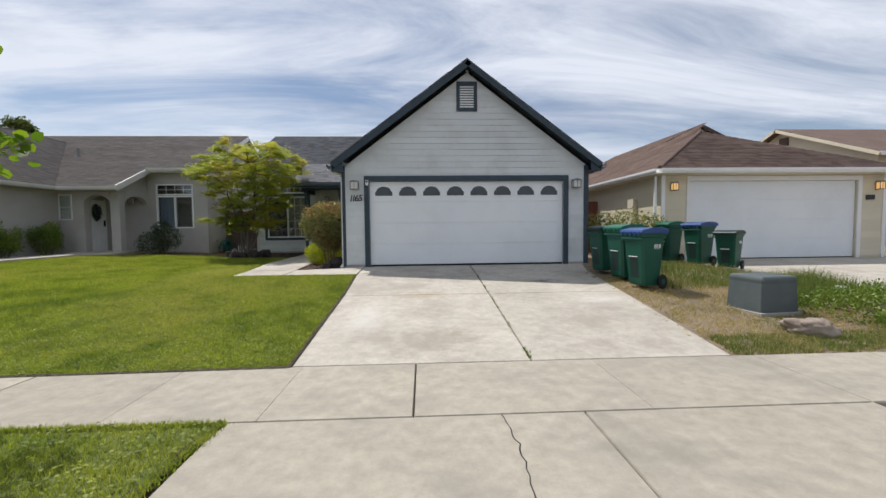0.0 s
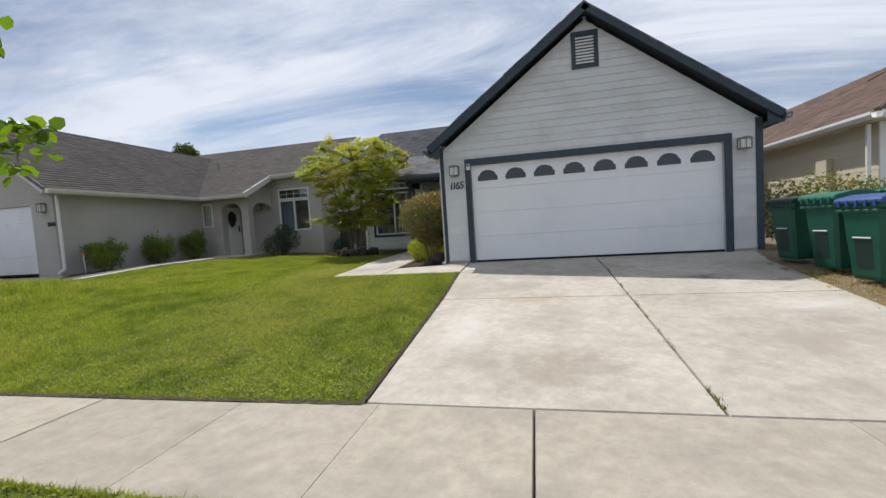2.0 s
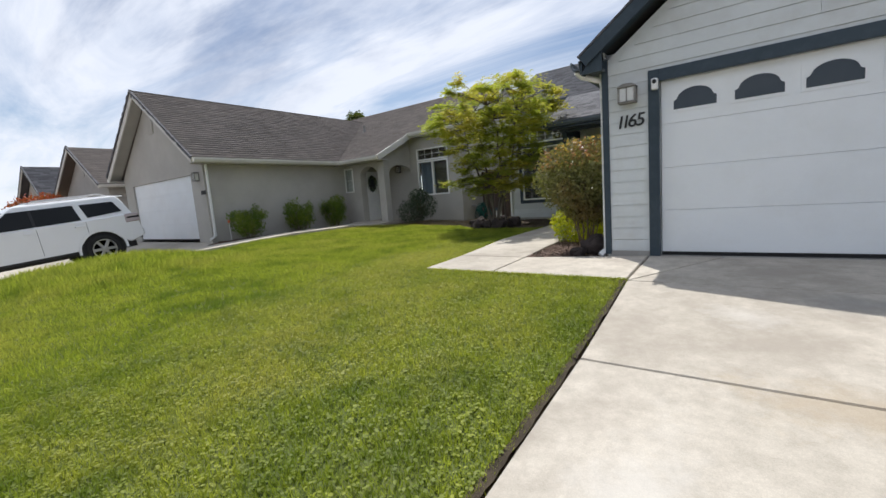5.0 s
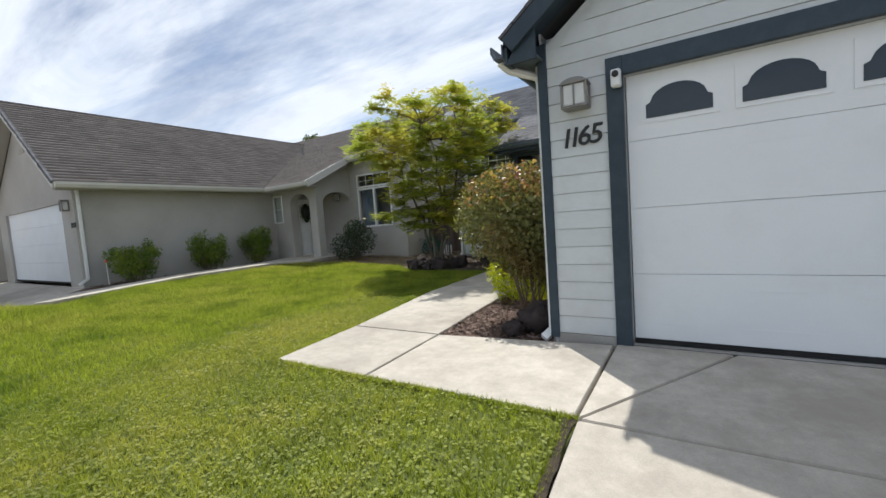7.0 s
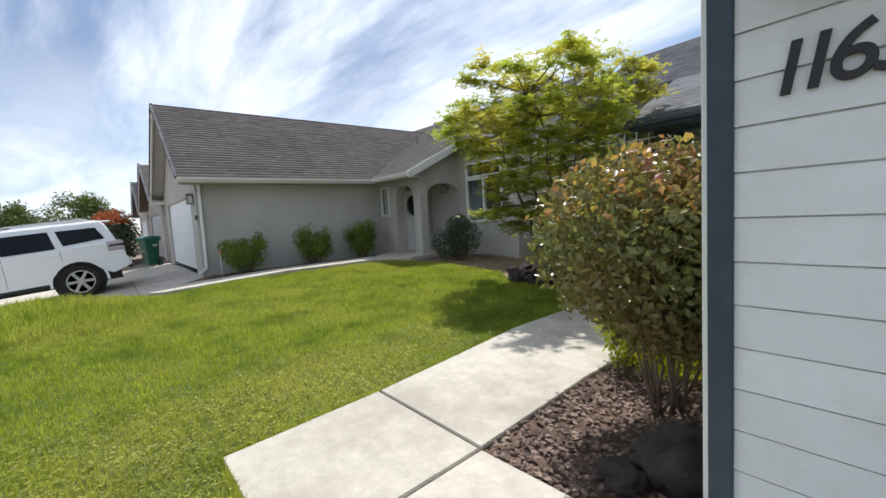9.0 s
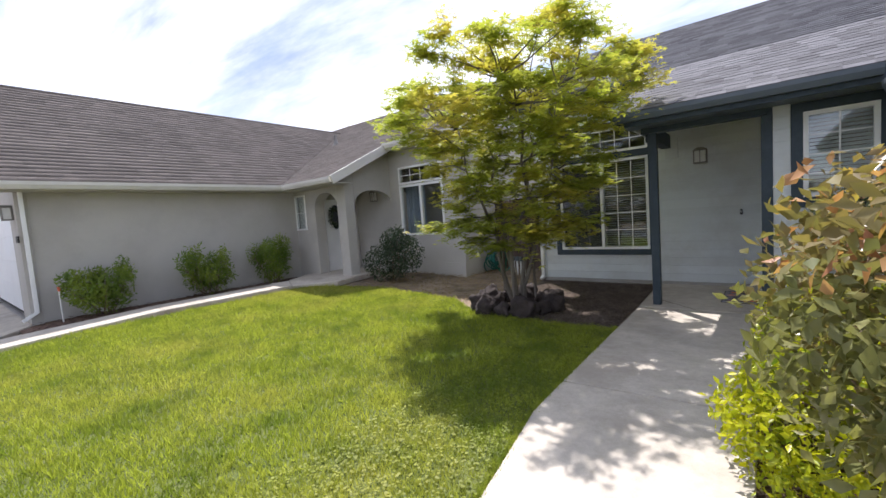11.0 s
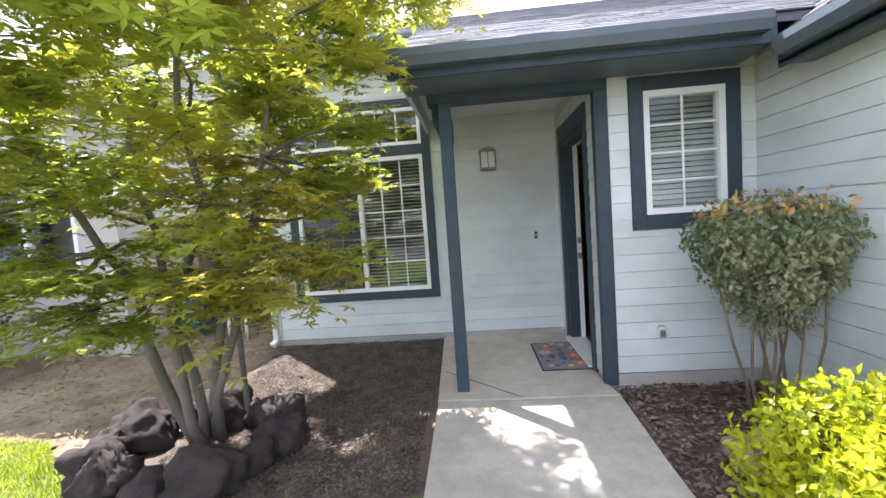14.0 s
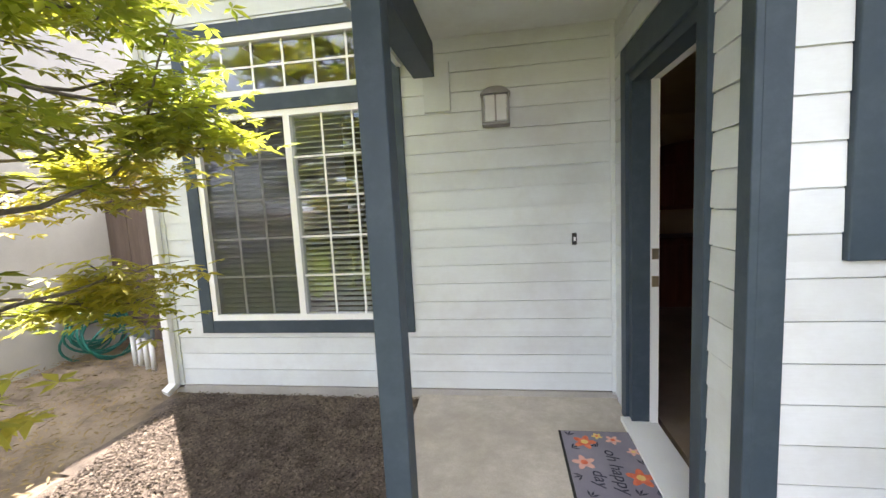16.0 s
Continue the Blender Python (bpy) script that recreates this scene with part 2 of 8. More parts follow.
YARD_SOIL = surf("dry yard soil", (0.22, 0.165, 0.11), (0.31, 0.24, 0.165), 1.5, 45, 0.95, 0.8, fleck=0.55, stain=((0.08, 0.06, 0.04), 2.0, 0.7))
TURF = surf("turf soil", (0.10, 0.13, 0.03), (0.14, 0.16, 0.045), 2.0, 60, 0.95, 0.8, fleck=0.5)
FAR_GROUND = surf("far ground", (0.12, 0.13, 0.06), (0.17, 0.15, 0.09), 0.3, 12, 0.95, 0.4, fleck=0.4)
MULCH = surf("bark mulch", (0.075, 0.045, 0.032), (0.14, 0.09, 0.065), 6, 70, 0.95, 0.9, fleck=0.6, vary=0.45, island=True)
CHIPS = surf("bark chip", (0.10, 0.065, 0.05), (0.26, 0.185, 0.15), 9, 70, 0.95, 0.9, fleck=0.6, vary=0.6, island=True)
GRIT = surf("dark fine gravel", (0.10, 0.078, 0.06), (0.20, 0.155, 0.12), 6, 160, 0.95, 0.9, fleck=0.6, vary=0.65, island=True)
LAVA = surf("dark lava rock", (0.030, 0.023, 0.021), (0.062, 0.048, 0.044), 6, 60, 0.95, 1.0, fleck=0.6)
TAN_ROCK = surf("tan field stone", (0.30, 0.24, 0.19), (0.38, 0.31, 0.25), 4, 50, 0.9, 0.8, fleck=0.5)
BARK = surf("grey maple bark", (0.14, 0.122, 0.10), (0.22, 0.195, 0.165), 6, 60, 0.9, 0.6, fleck=0.5, stretch=(1, 1, 0.25))
TWIG = surf("brown shrub stem", (0.15, 0.11, 0.08), (0.22, 0.165, 0.12), 8, 60, 0.9, 0.5, fleck=0.4)
FENCE = surf("dark weathered fence wood", (0.085, 0.06, 0.048), (0.13, 0.095, 0.075), 3, 70, 0.9, 0.6, fleck=0.5, vary=0.25, stretch=(3, 3, 0.25))
RED_FENCE = surf("red-stained fence wood", (0.18, 0.065, 0.04), (0.23, 0.09, 0.055), 3, 70, 0.85, 0.5, fleck=0.4, vary=0.2, stretch=(3, 3, 0.25))
BIN = surf("green moulded plastic", (0.006, 0.07, 0.043), (0.008, 0.085, 0.052), 3, 150, 0.45, 0.1, fleck=0.15)
LID_BLUE = surf("blue moulded plastic", (0.02, 0.06, 0.19), (0.028, 0.075, 0.23), 3, 150, 0.4, 0.1, fleck=0.1)
LID_GREEN = surf("green lid plastic", (0.008, 0.11, 0.065), (0.01, 0.125, 0.075), 3, 150, 0.4, 0.1, fleck=0.1)
LID_DARK = surf("dark lid plastic", (0.012, 0.03, 0.026), (0.016, 0.036, 0.03), 3, 150, 0.45, 0.1, fleck=0.1)
RUBBER = surf("black rubber", (0.012, 0.012, 0.012), (0.02, 0.02, 0.02), 8, 120, 0.8, 0.2, fleck=0.2)
BLACK = surf("black paint", (0.012, 0.012, 0.013), (0.018, 0.018, 0.018), 8, 90, 0.4, 0.05, fleck=0.1)
STEEL = surf("brushed steel", (0.45, 0.45, 0.45), (0.55, 0.55, 0.54), 10, 90, 0.35, 0.05, metal=0.9, fleck=0.15)
PEWTER = surf("pewter lantern metal", (0.20, 0.19, 0.175), (0.27, 0.255, 0.235), 10, 90, 0.5, 0.1, metal=0.5, fleck=0.2)
FROSTED = surf("frosted lantern glass", (0.62, 0.62, 0.60), (0.68, 0.68, 0.66), 8, 60, 0.25, 0.05, fleck=0.1)
BOXGREY = surf("grey-green cabinet paint", (0.075, 0.095, 0.097), (0.095, 0.115, 0.118), 2, 90, 0.55, 0.08, fleck=0.2, stain=((0.15, 0.155, 0.15), 3, 0.3))
CAR_WHITE = surf("white car paint", (0.80, 0.81, 0.82), (0.82, 0.83, 0.84), 1, 200, 0.18, 0.0, fleck=0.02, spec=0.6)
CAR_GLASS = surf("tinted car glass", (0.012, 0.014, 0.016), (0.016, 0.018, 0.02), 1, 200, 0.12, 0.0, fleck=0.02, spec=0.18)
RED_LENS = surf("smoked lamp lens", (0.42, 0.36, 0.36), (0.48, 0.42, 0.42), 1, 50, 0.15, 0.0, fleck=0.05)
ALLOY = surf("grey alloy wheel", (0.42, 0.42, 0.43), (0.5, 0.5, 0.51), 4, 90, 0.3, 0.0, metal=0.8, fleck=0.05)
BEIGE = surf("beige interior plaster", (0.52, 0.40, 0.27), (0.56, 0.44, 0.30), 1, 90, 0.9, 0.1, fleck=0.1)
CARPET = surf("tan floor", (0.20, 0.15, 0.11), (0.25, 0.19, 0.14), 3, 120, 0.9, 0.4, fleck=0.4)
WOOD = surf("dark cherry wood", (0.12, 0.036, 0.018), (0.18, 0.055, 0.028), 3, 40, 0.4, 0.1, fleck=0.3, stretch=(4, 4, 0.3))
SLAT = surf("white blind slat", (0.70, 0.70, 0.68), (0.74, 0.74, 0.72), 2, 60, 0.5, 0.03, fleck=0.05, vary=0.03)
CURTAIN = surf("pale blue curtain", (0.20, 0.25, 0.33), (0.26, 0.31, 0.38), 3, 60, 0.9, 0.2, fleck=0.2, stretch=(6, 6, 0.3))
# dark tone that puts the gloom of unlit rooms into the colour
ROOM_SHADE = surf("unlit room shade", (0.16, 0.14, 0.12), (0.19, 0.17, 0.15), 1, 60, 0.9, 0.1, fleck=0.1)
HOSE = surf("green garden hose", (0.01, 0.11, 0.09), (0.015, 0.14, 0.11), 4, 60, 0.45, 0.05, fleck=0.1)
PIPE = surf("white plastic pipe", (0.62, 0.62, 0.60), (0.68, 0.68, 0.66), 4, 60, 0.4, 0.05, fleck=0.15)
BRONZE = surf("dull brass", (0.28, 0.22, 0.14), (0.34, 0.27, 0.18), 4, 60, 0.4, 0.05, metal=0.8, fleck=0.1)
MAT_GREY = surf("lilac-grey mat pile", (0.21, 0.195, 0.235), (0.25, 0.235, 0.27), 5, 300, 0.95, 0.6, fleck=0.35)
CORAL = surf("coral print", (0.62, 0.12, 0.06), (0.75, 0.22, 0.11), 30, 300, 0.95, 0.4, fleck=0.3)
BLUSH = surf("blush print", (0.66, 0.34, 0.28), (0.72, 0.42, 0.33), 30, 300, 0.95, 0.4, fleck=0.3)
GOLD = surf("gold print", (0.70, 0.47, 0.12), (0.75, 0.53, 0.2), 30, 300, 0.95, 0.4, fleck=0.3)
INK = surf("dark print", (0.03, 0.03, 0.05), (0.05, 0.05, 0.07), 30, 300, 0.95, 0.3, fleck=0.2)
def mesh_screen():
    m, t, p, link = blank("insect screen")
    p.inputs["Base Color"].default_value = (0.05, 0.05, 0.048, 1)
    p.inputs["Roughness"].default_value = 0.8
    tr = t.nodes.new("ShaderNodeBsdfTransparent")
    ms = t.nodes.new("ShaderNodeMixShader")
    ms.inputs[0].default_value = 0.35
    link(tr.outputs[0], ms.inputs[1])
    link(p.outputs[0], ms.inputs[2])
    link(ms.outputs[0], t.nodes["Material Output"].inputs["Surface"])
    return m


SCREEN = mesh_screen()
GLASS = glassy("window glass", (0.86, 0.88, 0.87))
DOOR_GLASS = surf("dark garage door glass", (0.028, 0.036, 0.045), (0.036, 0.045, 0.055), 2, 60, 0.08, 0.0, fleck=0.1, spec=0.55)

def grassy():
    """Mown grass: blade tones, dark and light drifts, large straw-yellow patches, and tuft shade put into the colour.
    """
    m = leafy("lawn blades", (0.25, 0.30, 0.04), (0.46, 0.49, 0.085), (0.165, 0.225, 0.032), 0.55, 0.5, 1.7)
    t = m.node_tree
    p = t.nodes["Principled BSDF"]
    col = p.inputs["Base Color"].links[0].from_socket
    patch = ramped(t, noisy(t, 0.33, 5, 0.65), 0.48, 0.66)
    new_col = mixed(t, col, (0.48, 0.45, 0.12), patch)
    # fine dark mottling paints the shade between tufts into the blade colour
    tuft_shade = t.nodes.new("ShaderNodeMath")
    tuft_shade.operation = "MULTIPLY"
    tuft_shade.inputs[1].default_value = 0.55
    t.links.new(ramped(t, noisy(t, 13.0, 5, 0.75), 0.46, 0.62), tuft_shade.inputs[0])
    new_col = mixed(t, new_col, (0.085, 0.13, 0.022), tuft_shade.outputs[0])
    t.links.new(new_col, p.inputs["Base Color"])
    for n in t.nodes:
        if n.bl_idname == "ShaderNodeBsdfTranslucent":
            t.links.new(mixed(t, new_col, (1.2, 1.25, 0.75), 1.0, "MULTIPLY"), n.inputs["Color"])
    return m


GRASS = grassy()
STRAW = leafy("dry grass", (0.42, 0.32, 0.14), (0.55, 0.44, 0.22), (0.22, 0.23, 0.06), 0.3, 0.7, 1.1)
YARD_LITTER = leafy("dead leaves", (0.20, 0.14, 0.07), (0.30, 0.22, 0.11), (0.14, 0.12, 0.05), 0.2, 0.7, 1.1)
WEED = leafy("weed leaves", (0.10, 0.15, 0.03), (0.19, 0.23, 0.06), (0.30, 0.28, 0.11), 0.35, 0.5, 1.2)
MAPLE = leafy("maple leaves", (0.23, 0.28, 0.048), (0.38, 0.40, 0.08), (0.58, 0.48, 0.12), 0.58, 0.45, 0.9)
HEDGE_YELLOW = leafy("golden hedge leaves", (0.30, 0.345, 0.014), (0.54, 0.52, 0.018), (0.11, 0.175, 0.013), 0.35, 0.35, 3.0)
NANDINA = leafy("bronze-green shrub leaves", (0.13, 0.14, 0.05), (0.25, 0.245, 0.10), (0.25, 0.18, 0.08), 0.35, 0.3, 2.2)
NANDINA_RED = leafy("red new leaves", (0.36, 0.15, 0.09), (0.52, 0.30, 0.15), (0.50, 0.40, 0.10), 0.35, 0.4, 3.0)
# the pale third tone paints whitish sky gleam on glossy green leaves
GLEAM_LEAF = leafy("green shrub leaves with painted gleam", (0.09, 0.13, 0.055), (0.20, 0.235, 0.12), (0.34, 0.32, 0.20), 0.25, 0.3, 2.5)
BUSH_GREEN = leafy("bright bush leaves", (0.07, 0.13, 0.018), (0.16, 0.24, 0.03), (0.26, 0.32, 0.05), 0.3, 0.4, 2.2)
SHRUB_DARK = leafy("dark shrub leaves", (0.035, 0.055, 0.03), (0.075, 0.10, 0.055), (0.05, 0.08, 0.05), 0.2, 0.3, 2.0)
STREET_LEAF = leafy("street tree leaves", (0.085, 0.165, 0.012), (0.20, 0.28, 0.025), (0.14, 0.23, 0.02), 0.5, 0.4, 1.5)
PHOTINIA = leafy("red hedge leaves", (0.32, 0.06, 0.03), (0.45, 0.11, 0.045), (0.22, 0.10, 0.03), 0.3, 0.4, 1.5)
FAR_LEAF = leafy("far tree leaves", (0.05, 0.085, 0.02), (0.11, 0.15, 0.035), (0.15, 0.17, 0.05), 0.3, 0.5, 0.5)


# ---- building helpers ----
def world_of(o):
    m = o.matrix_basis.copy()
    return world_of(o.parent) @ o.matrix_parent_inverse @ m if o.parent else m


def thing(name, at=(0, 0, 0), label="", category="", group="", kind=""):
    ob = new(name)
    ob.empty_display_size = 0.1
    ob.matrix_basis = Matrix.Translation(at)
    return tagged(ob, label, category, group, kind)


def under(ob, parent):
    if parent is not None:
        ob.parent = parent
        ob.matrix_parent_inverse = world_of(parent).inverted()
    return ob


def part(name, bm, material, parent=None, label="", smooth=False, bevel=0.0):
    """Links a bmesh as one mesh object, at its place in the world, under a thing or a part."""
    if bevel:
        bmesh.ops.bevel(bm, geom=bm.edges[:], offset=bevel, segments=1, affect="EDGES", clamp_overlap=True)
    bmesh.ops.recalc_face_normals(bm, faces=bm.faces[:])
    me = bpy.data.meshes.new(name)
    bm.to_mesh(me)
    bm.free()
    me.materials.append(material)
    if smooth:
        me.shade_smooth()
    ob = under(new(name, me), parent)
    return tagged(ob, label)


def bulk(name, verts, faces, material, parent=None, smooth=False):
    """Links arrays as one mesh: verts (n, 3); faces (m, k)."""
    verts, faces = np.asarray(verts, dtype=np.float32), np.asarray(faces, dtype=np.int32)
    me = bpy.data.meshes.new(name)
    k = faces.shape[1]
    me.vertices.add(len(verts))
    me.vertices.foreach_set("co", verts.ravel())
    me.loops.add(faces.size)
    me.loops.foreach_set("vertex_index", faces.ravel())
    me.polygons.add(len(faces))
    me.polygons.foreach_set("loop_start", np.arange(0, faces.size, k, dtype=np.int32))
    me.update(calc_edges=True)
    me.materials.append(material)
    if smooth:
        me.shade_smooth()
    return under(new(name, me), parent)


def box(bm, x0, y0, z0, x1, y1, z1, m=None):
    vs = [bm.verts.new((x, y, z)) for z in (z0, z1) for x, y in ((x0, y0), (x1, y0), (x1, y1), (x0, y1))]
    for f in ((3, 2, 1, 0), (4, 5, 6, 7), (0, 1, 5, 4), (1, 2, 6, 5), (2, 3, 7, 6), (3, 0, 4, 7)):
        bm.faces.new([vs[i] for i in f])
    if m is not None:
        bmesh.ops.transform(bm, matrix=m, verts=vs)
    return vs


def boxed(*dims, m=None):
    bm = bmesh.new()
    box(bm, *dims, m=m)
    return bm


def prism(points, lo, hi, m=None, axis="y"):
    """A flat outline pushed through a thickness: outline in x, z through y (axis "y"), in y, z through x ("x"), or in x, y through z ("z")."""
    bm = bmesh.new()
    put = {"y": lambda a, b, c: (a, c, b), "x": lambda a, b, c: (c, a, b), "z": lambda a, b, c: (a, b, c)}[axis]
    one = [bm.verts.new(put(a, b, lo)) for a, b in points]
    two = [bm.verts.new(put(a, b, hi)) for a, b in points]
    bm.faces.new(one)
    bm.faces.new(two[::-1])
    for i in range(len(points)):
        j = (i + 1) % len(points)
        bm.faces.new((one[i], two[i], two[j], one[j]))
    if m is not None:
        bm.transform(m)
    return bm


def tube(bm, points, radii, sides=8):
    pts = [Vector(p) for p in points]
    rings = []
    for i, p in enumerate(pts):
        d = (pts[min(i + 1, len(pts) - 1)] - pts[max(i - 1, 0)]).normalized()
        a = d.orthogonal().normalized() if i == 0 else (rings_a - d * rings_a.dot(d)).normalized()
        rings_a = a
        b = d.cross(a)
        r = radii[i] if isinstance(radii, (list, tuple)) else radii
        rings.append([bm.verts.new(p + (a * math.cos(2 * math.pi * k / sides) + b * math.sin(2 * math.pi * k / sides)) * r) for k in range(sides)])
    for u, v in zip(rings, rings[1:]):
        for k in range(sides):
            bm.faces.new((u[k], u[(k + 1) % sides], v[(k + 1) % sides], v[k]))
    bm.faces.new(rings[0][::-1])
    bm.faces.new(rings[-1])
    return bm


def lathe(profile, m=None, sides=20):
    """A turned shape from (radius, height) pairs."""
    bm = bmesh.new()
    rings = [[bm.verts.new((r * math.cos(2 * math.pi * k / sides), r * math.sin(2 * math.pi * k / sides), z)) for k in range(sides)] for r, z in profile]
    for u, v in zip(rings, rings[1:]):
        for k in range(sides):
            bm.faces.new((u[k], u[(k + 1) % sides], v[(k + 1) % sides], v[k]))
    bm.faces.new(rings[0][::-1])
    bm.faces.new(rings[-1])
    if m is not None:
        bm.transform(m)
    return bm


def smoothstep(a, b, v):
    v = np.clip((v - a) / (b - a), 0, 1)
    return v * v * (3 - 2 * v)


def ground_z(x, y):
    """The height of the lie of the land: street, a bank up to the houses, higher to the west."""
    x, y = np.asarray(x, dtype=float), np.asarray(y, dtype=float)
    z = 0.0935 * np.clip(y - 5.3, 0, 4.7) + 0.018 * smoothstep(10, 17, y)
    z = z + 0.18 * smoothstep(-6.0, -12.5, x) * smoothstep(9.6, 12, y)
    z = z + 0.065 * smoothstep(10.0, 11.3, y) * smoothstep(-1.9, -1.25, x) * smoothstep(5.0, 4.4, x)
    # the lawn banks up towards the neighbour's driveway
    z = z + 0.40 * smoothstep(-4.5, -11.3, x) * smoothstep(-12.05, -11.5, x) * smoothstep(5.15, 7.2, y) * smoothstep(10.7, 8.4, y)
    return z - 0.16 * smoothstep(0.6, -0.6, y)


def gz(x, y):
    return float(ground_z(x, y))


# local wall frames: x along the wall, y into the wall, z up
def facing(x, y, turn):
    return Matrix.Translation((x, y, 0)) @ Matrix.Rotation(radians(turn), 4, "Z")


def wall_mesh(width, z0, z1, openings, thick, m, gable=None):
    """A wall with real openings (u0, u1, z0, z1), one closed shell; gable: (peak u, peak z) above z1."""
    bm = bmesh.new()
    us = sorted({0.0, width, *[o[0] for o in openings], *[o[1] for o in openings]})
    zs = sorted({z0, z1, *[min(max(h, z0), z1) for o in openings for h in (o[2], o[3])]})
    made = {}

    def vert(i, j, k):
        if (i, j, k) not in made:
            made[i, j, k] = bm.verts.new((us[i], thick * k, zs[j]))
        return made[i, j, k]

    def solid(i, j):
        if not (0 <= i < len(us) - 1 and 0 <= j < len(zs) - 1):
            return False
        mu, mz = (us[i] + us[i + 1]) / 2, (zs[j] + zs[j + 1]) / 2
        return not any(o[0] < mu < o[1] and o[2] < mz < o[3] for o in openings)

    top = len(zs) - 2
    for i in range(len(us) - 1):
        for j in range(len(zs) - 1):
            if not solid(i, j):
                continue
            for k in (0, 1):
                bm.faces.new([vert(a, b, k) for a, b in ((i, j), (i + 1, j), (i + 1, j + 1), (i, j + 1))])
            for (di, dj), (p, q) in (((-1, 0), ((i, j), (i, j + 1))), ((1, 0), ((i + 1, j), (i + 1, j + 1))), ((0, -1), ((i, j), (i + 1, j))), ((0, 1), ((i, j + 1), (i + 1, j + 1)))):
                if not solid(i + di, j + dj) and not (gable and dj == 1 and j == top):
                    bm.faces.new((vert(*p, 0), vert(*q, 0), vert(*q, 1), vert(*p, 1)))
    if gable:
        n = len(us)
        peaks = [bm.verts.new((gable[0], thick * k, gable[1])) for k in (0, 1)]
        for k in (0, 1):
            bm.faces.new([vert(i, top + 1, k) for i in range(n)] + [peaks[k]])
        for i in (0, n - 1):
            bm.faces.new((vert(i, top + 1, 0), vert(i, top + 1, 1), peaks[1], peaks[0]))
    bm.transform(m)
    return bm


def siding(wall, m, u0, u1, z0, z1, holes, material, span=None, course=0.147, seed=1):
    """Lap boards on a wall, each a piece with a proud lower edge, cut round the holes."""
    rnd = random.Random(seed)
    n = 0
    z = z0
    while z < z1 - 0.02:
        top = min(z + course, z1)
        cuts = sorted({z, top, *[h for o in holes for h in (o[2], o[3]) if z + 0.004 < h < top - 0.004]})
        for a, b in zip(cuts, cuts[1:]):
            lo, hi = span((a + b) / 2) if span else (u0, u1)
            pieces = [(lo, hi)]
            for o in holes:
                if o[2] < (a + b) / 2 < o[3]:
                    pieces = [q for p, r in pieces for q in ((p, min(r, o[0])), (max(p, o[1]), r)) if q[1] - q[0] > 0.02]
            cutup = []
            for p, r in pieces:
                if r - p > 4.2:
                    c = p + (r - p) * rnd.uniform(0.3, 0.7)
                    cutup += [(p, c - 0.0015), (c + 0.0015, r)]
                else:
                    cutup.append((p, r))
            for p, r in cutup:
                if r - p < 0.03:
                    continue
                slot = 0.0065 if a == z else 0.0
                d0 = -0.0145 + 0.0055 * (a - z) / course
                d1 = -0.0145 + 0.0055 * (b - z) / course
                lo2, hi2 = span(b) if span else (p, r)
                bm = bmesh.new()
                tp, tr = (max(p, lo2), min(r, hi2)) if span else (p, r)
                vs = [bm.verts.new(v) for v in ((p, d0, a + slot), (r, d0, a + slot), (tr, d1, b), (tp, d1, b), (p, 0.004, a + slot), (r, 0.004, a + slot), (tr, 0.004, b), (tp, 0.004, b))]
                for f in ((0, 1, 2, 3), (0, 4, 5, 1), (1, 5, 6, 2), (3, 2, 6, 7), (0, 3, 7, 4)):
                    bm.faces.new([vs[i] for i in f])
                bm.transform(m)
                part("siding_board", bm, material, wall)
                n += 1
        z += course
    return n


def shingle_array(origin, along, up, length, slope, cut=None, course=0.143, seed=3, wide=0.30, thick=0.016):
    """Shingle tabs of one roof plane as arrays of 8 corners a tab. cut(v) gives the reach along the eave at v metres upslope."""
    rnd = random.Random(seed)
    o, a, u = Vector(origin), Vector(along).normalized(), Vector(up).normalized()
    nrm = a.cross(u)
    if nrm.z < 0:
        nrm = -nrm
    tabs = []
    v, row = 0.0, 0
    while v < slope:
        lo, hi = cut(v + course / 2) if cut else (0.0, length)
        s = lo - rnd.uniform(0, wide)
        top = min(v + course * 1.25, slope + 0.02)
        while s < hi:
            w = wide * rnd.uniform(0.75, 1.25)
            p, r = max(s, lo), min(s + w - 0.004, hi)
            s += w
            if r - p < 0.02:
                continue
            h = thick + rnd.uniform(0, thick * 0.5)
            b = v + rnd.uniform(-0.006, 0.006)
            tabs.append([tuple(o + a * c + u * d + nrm * e) for c, d, e in ((p, b, h), (r, b, h), (r, top, 0.006), (p, top, 0.006), (p, b, 0.0), (r, b, 0.0))])
        v += course
        row += 1
    return np.array(tabs)




def shingles(roof, tabs, material, name="shingles"):
    n = len(tabs)
    base = (np.arange(n) * 6)[:, None, None]
    quads = np.array([(0, 1, 2, 3), (4, 5, 1, 0)])[None] + base
    ob = bulk(name, tabs.reshape(-1, 3), quads.reshape(-1, 4), material, roof)
    return tagged(ob, kind="stuff")


def shingle_pieces(roof, tabs, material):
    for t in tabs:
        bm = bmesh.new()
        vs = [bm.verts.new(p) for p in t]
        for f in ((0, 1, 2, 3), (4, 5, 1, 0), (4, 0, 3), (5, 2, 1)):
            bm.faces.new([vs[i] for i in f])
        part("shingle", bm, material, roof)


def deck(points, thick=0.10):
    """A roof plane as a slab: corner points in order, thickened downwards."""
    bm = bmesh.new()
    top = [bm.verts.new(p) for p in points]
    low = [bm.verts.new(Vector(p) - Vector((0, 0, thick))) for p in points]
    bm.faces.new(top), bm.faces.new(low[::-1])
    for i in range(len(points)):
        j = (i + 1) % len(points)
        bm.faces.new((top[i], low[i], low[j], top[j]))
    return bm


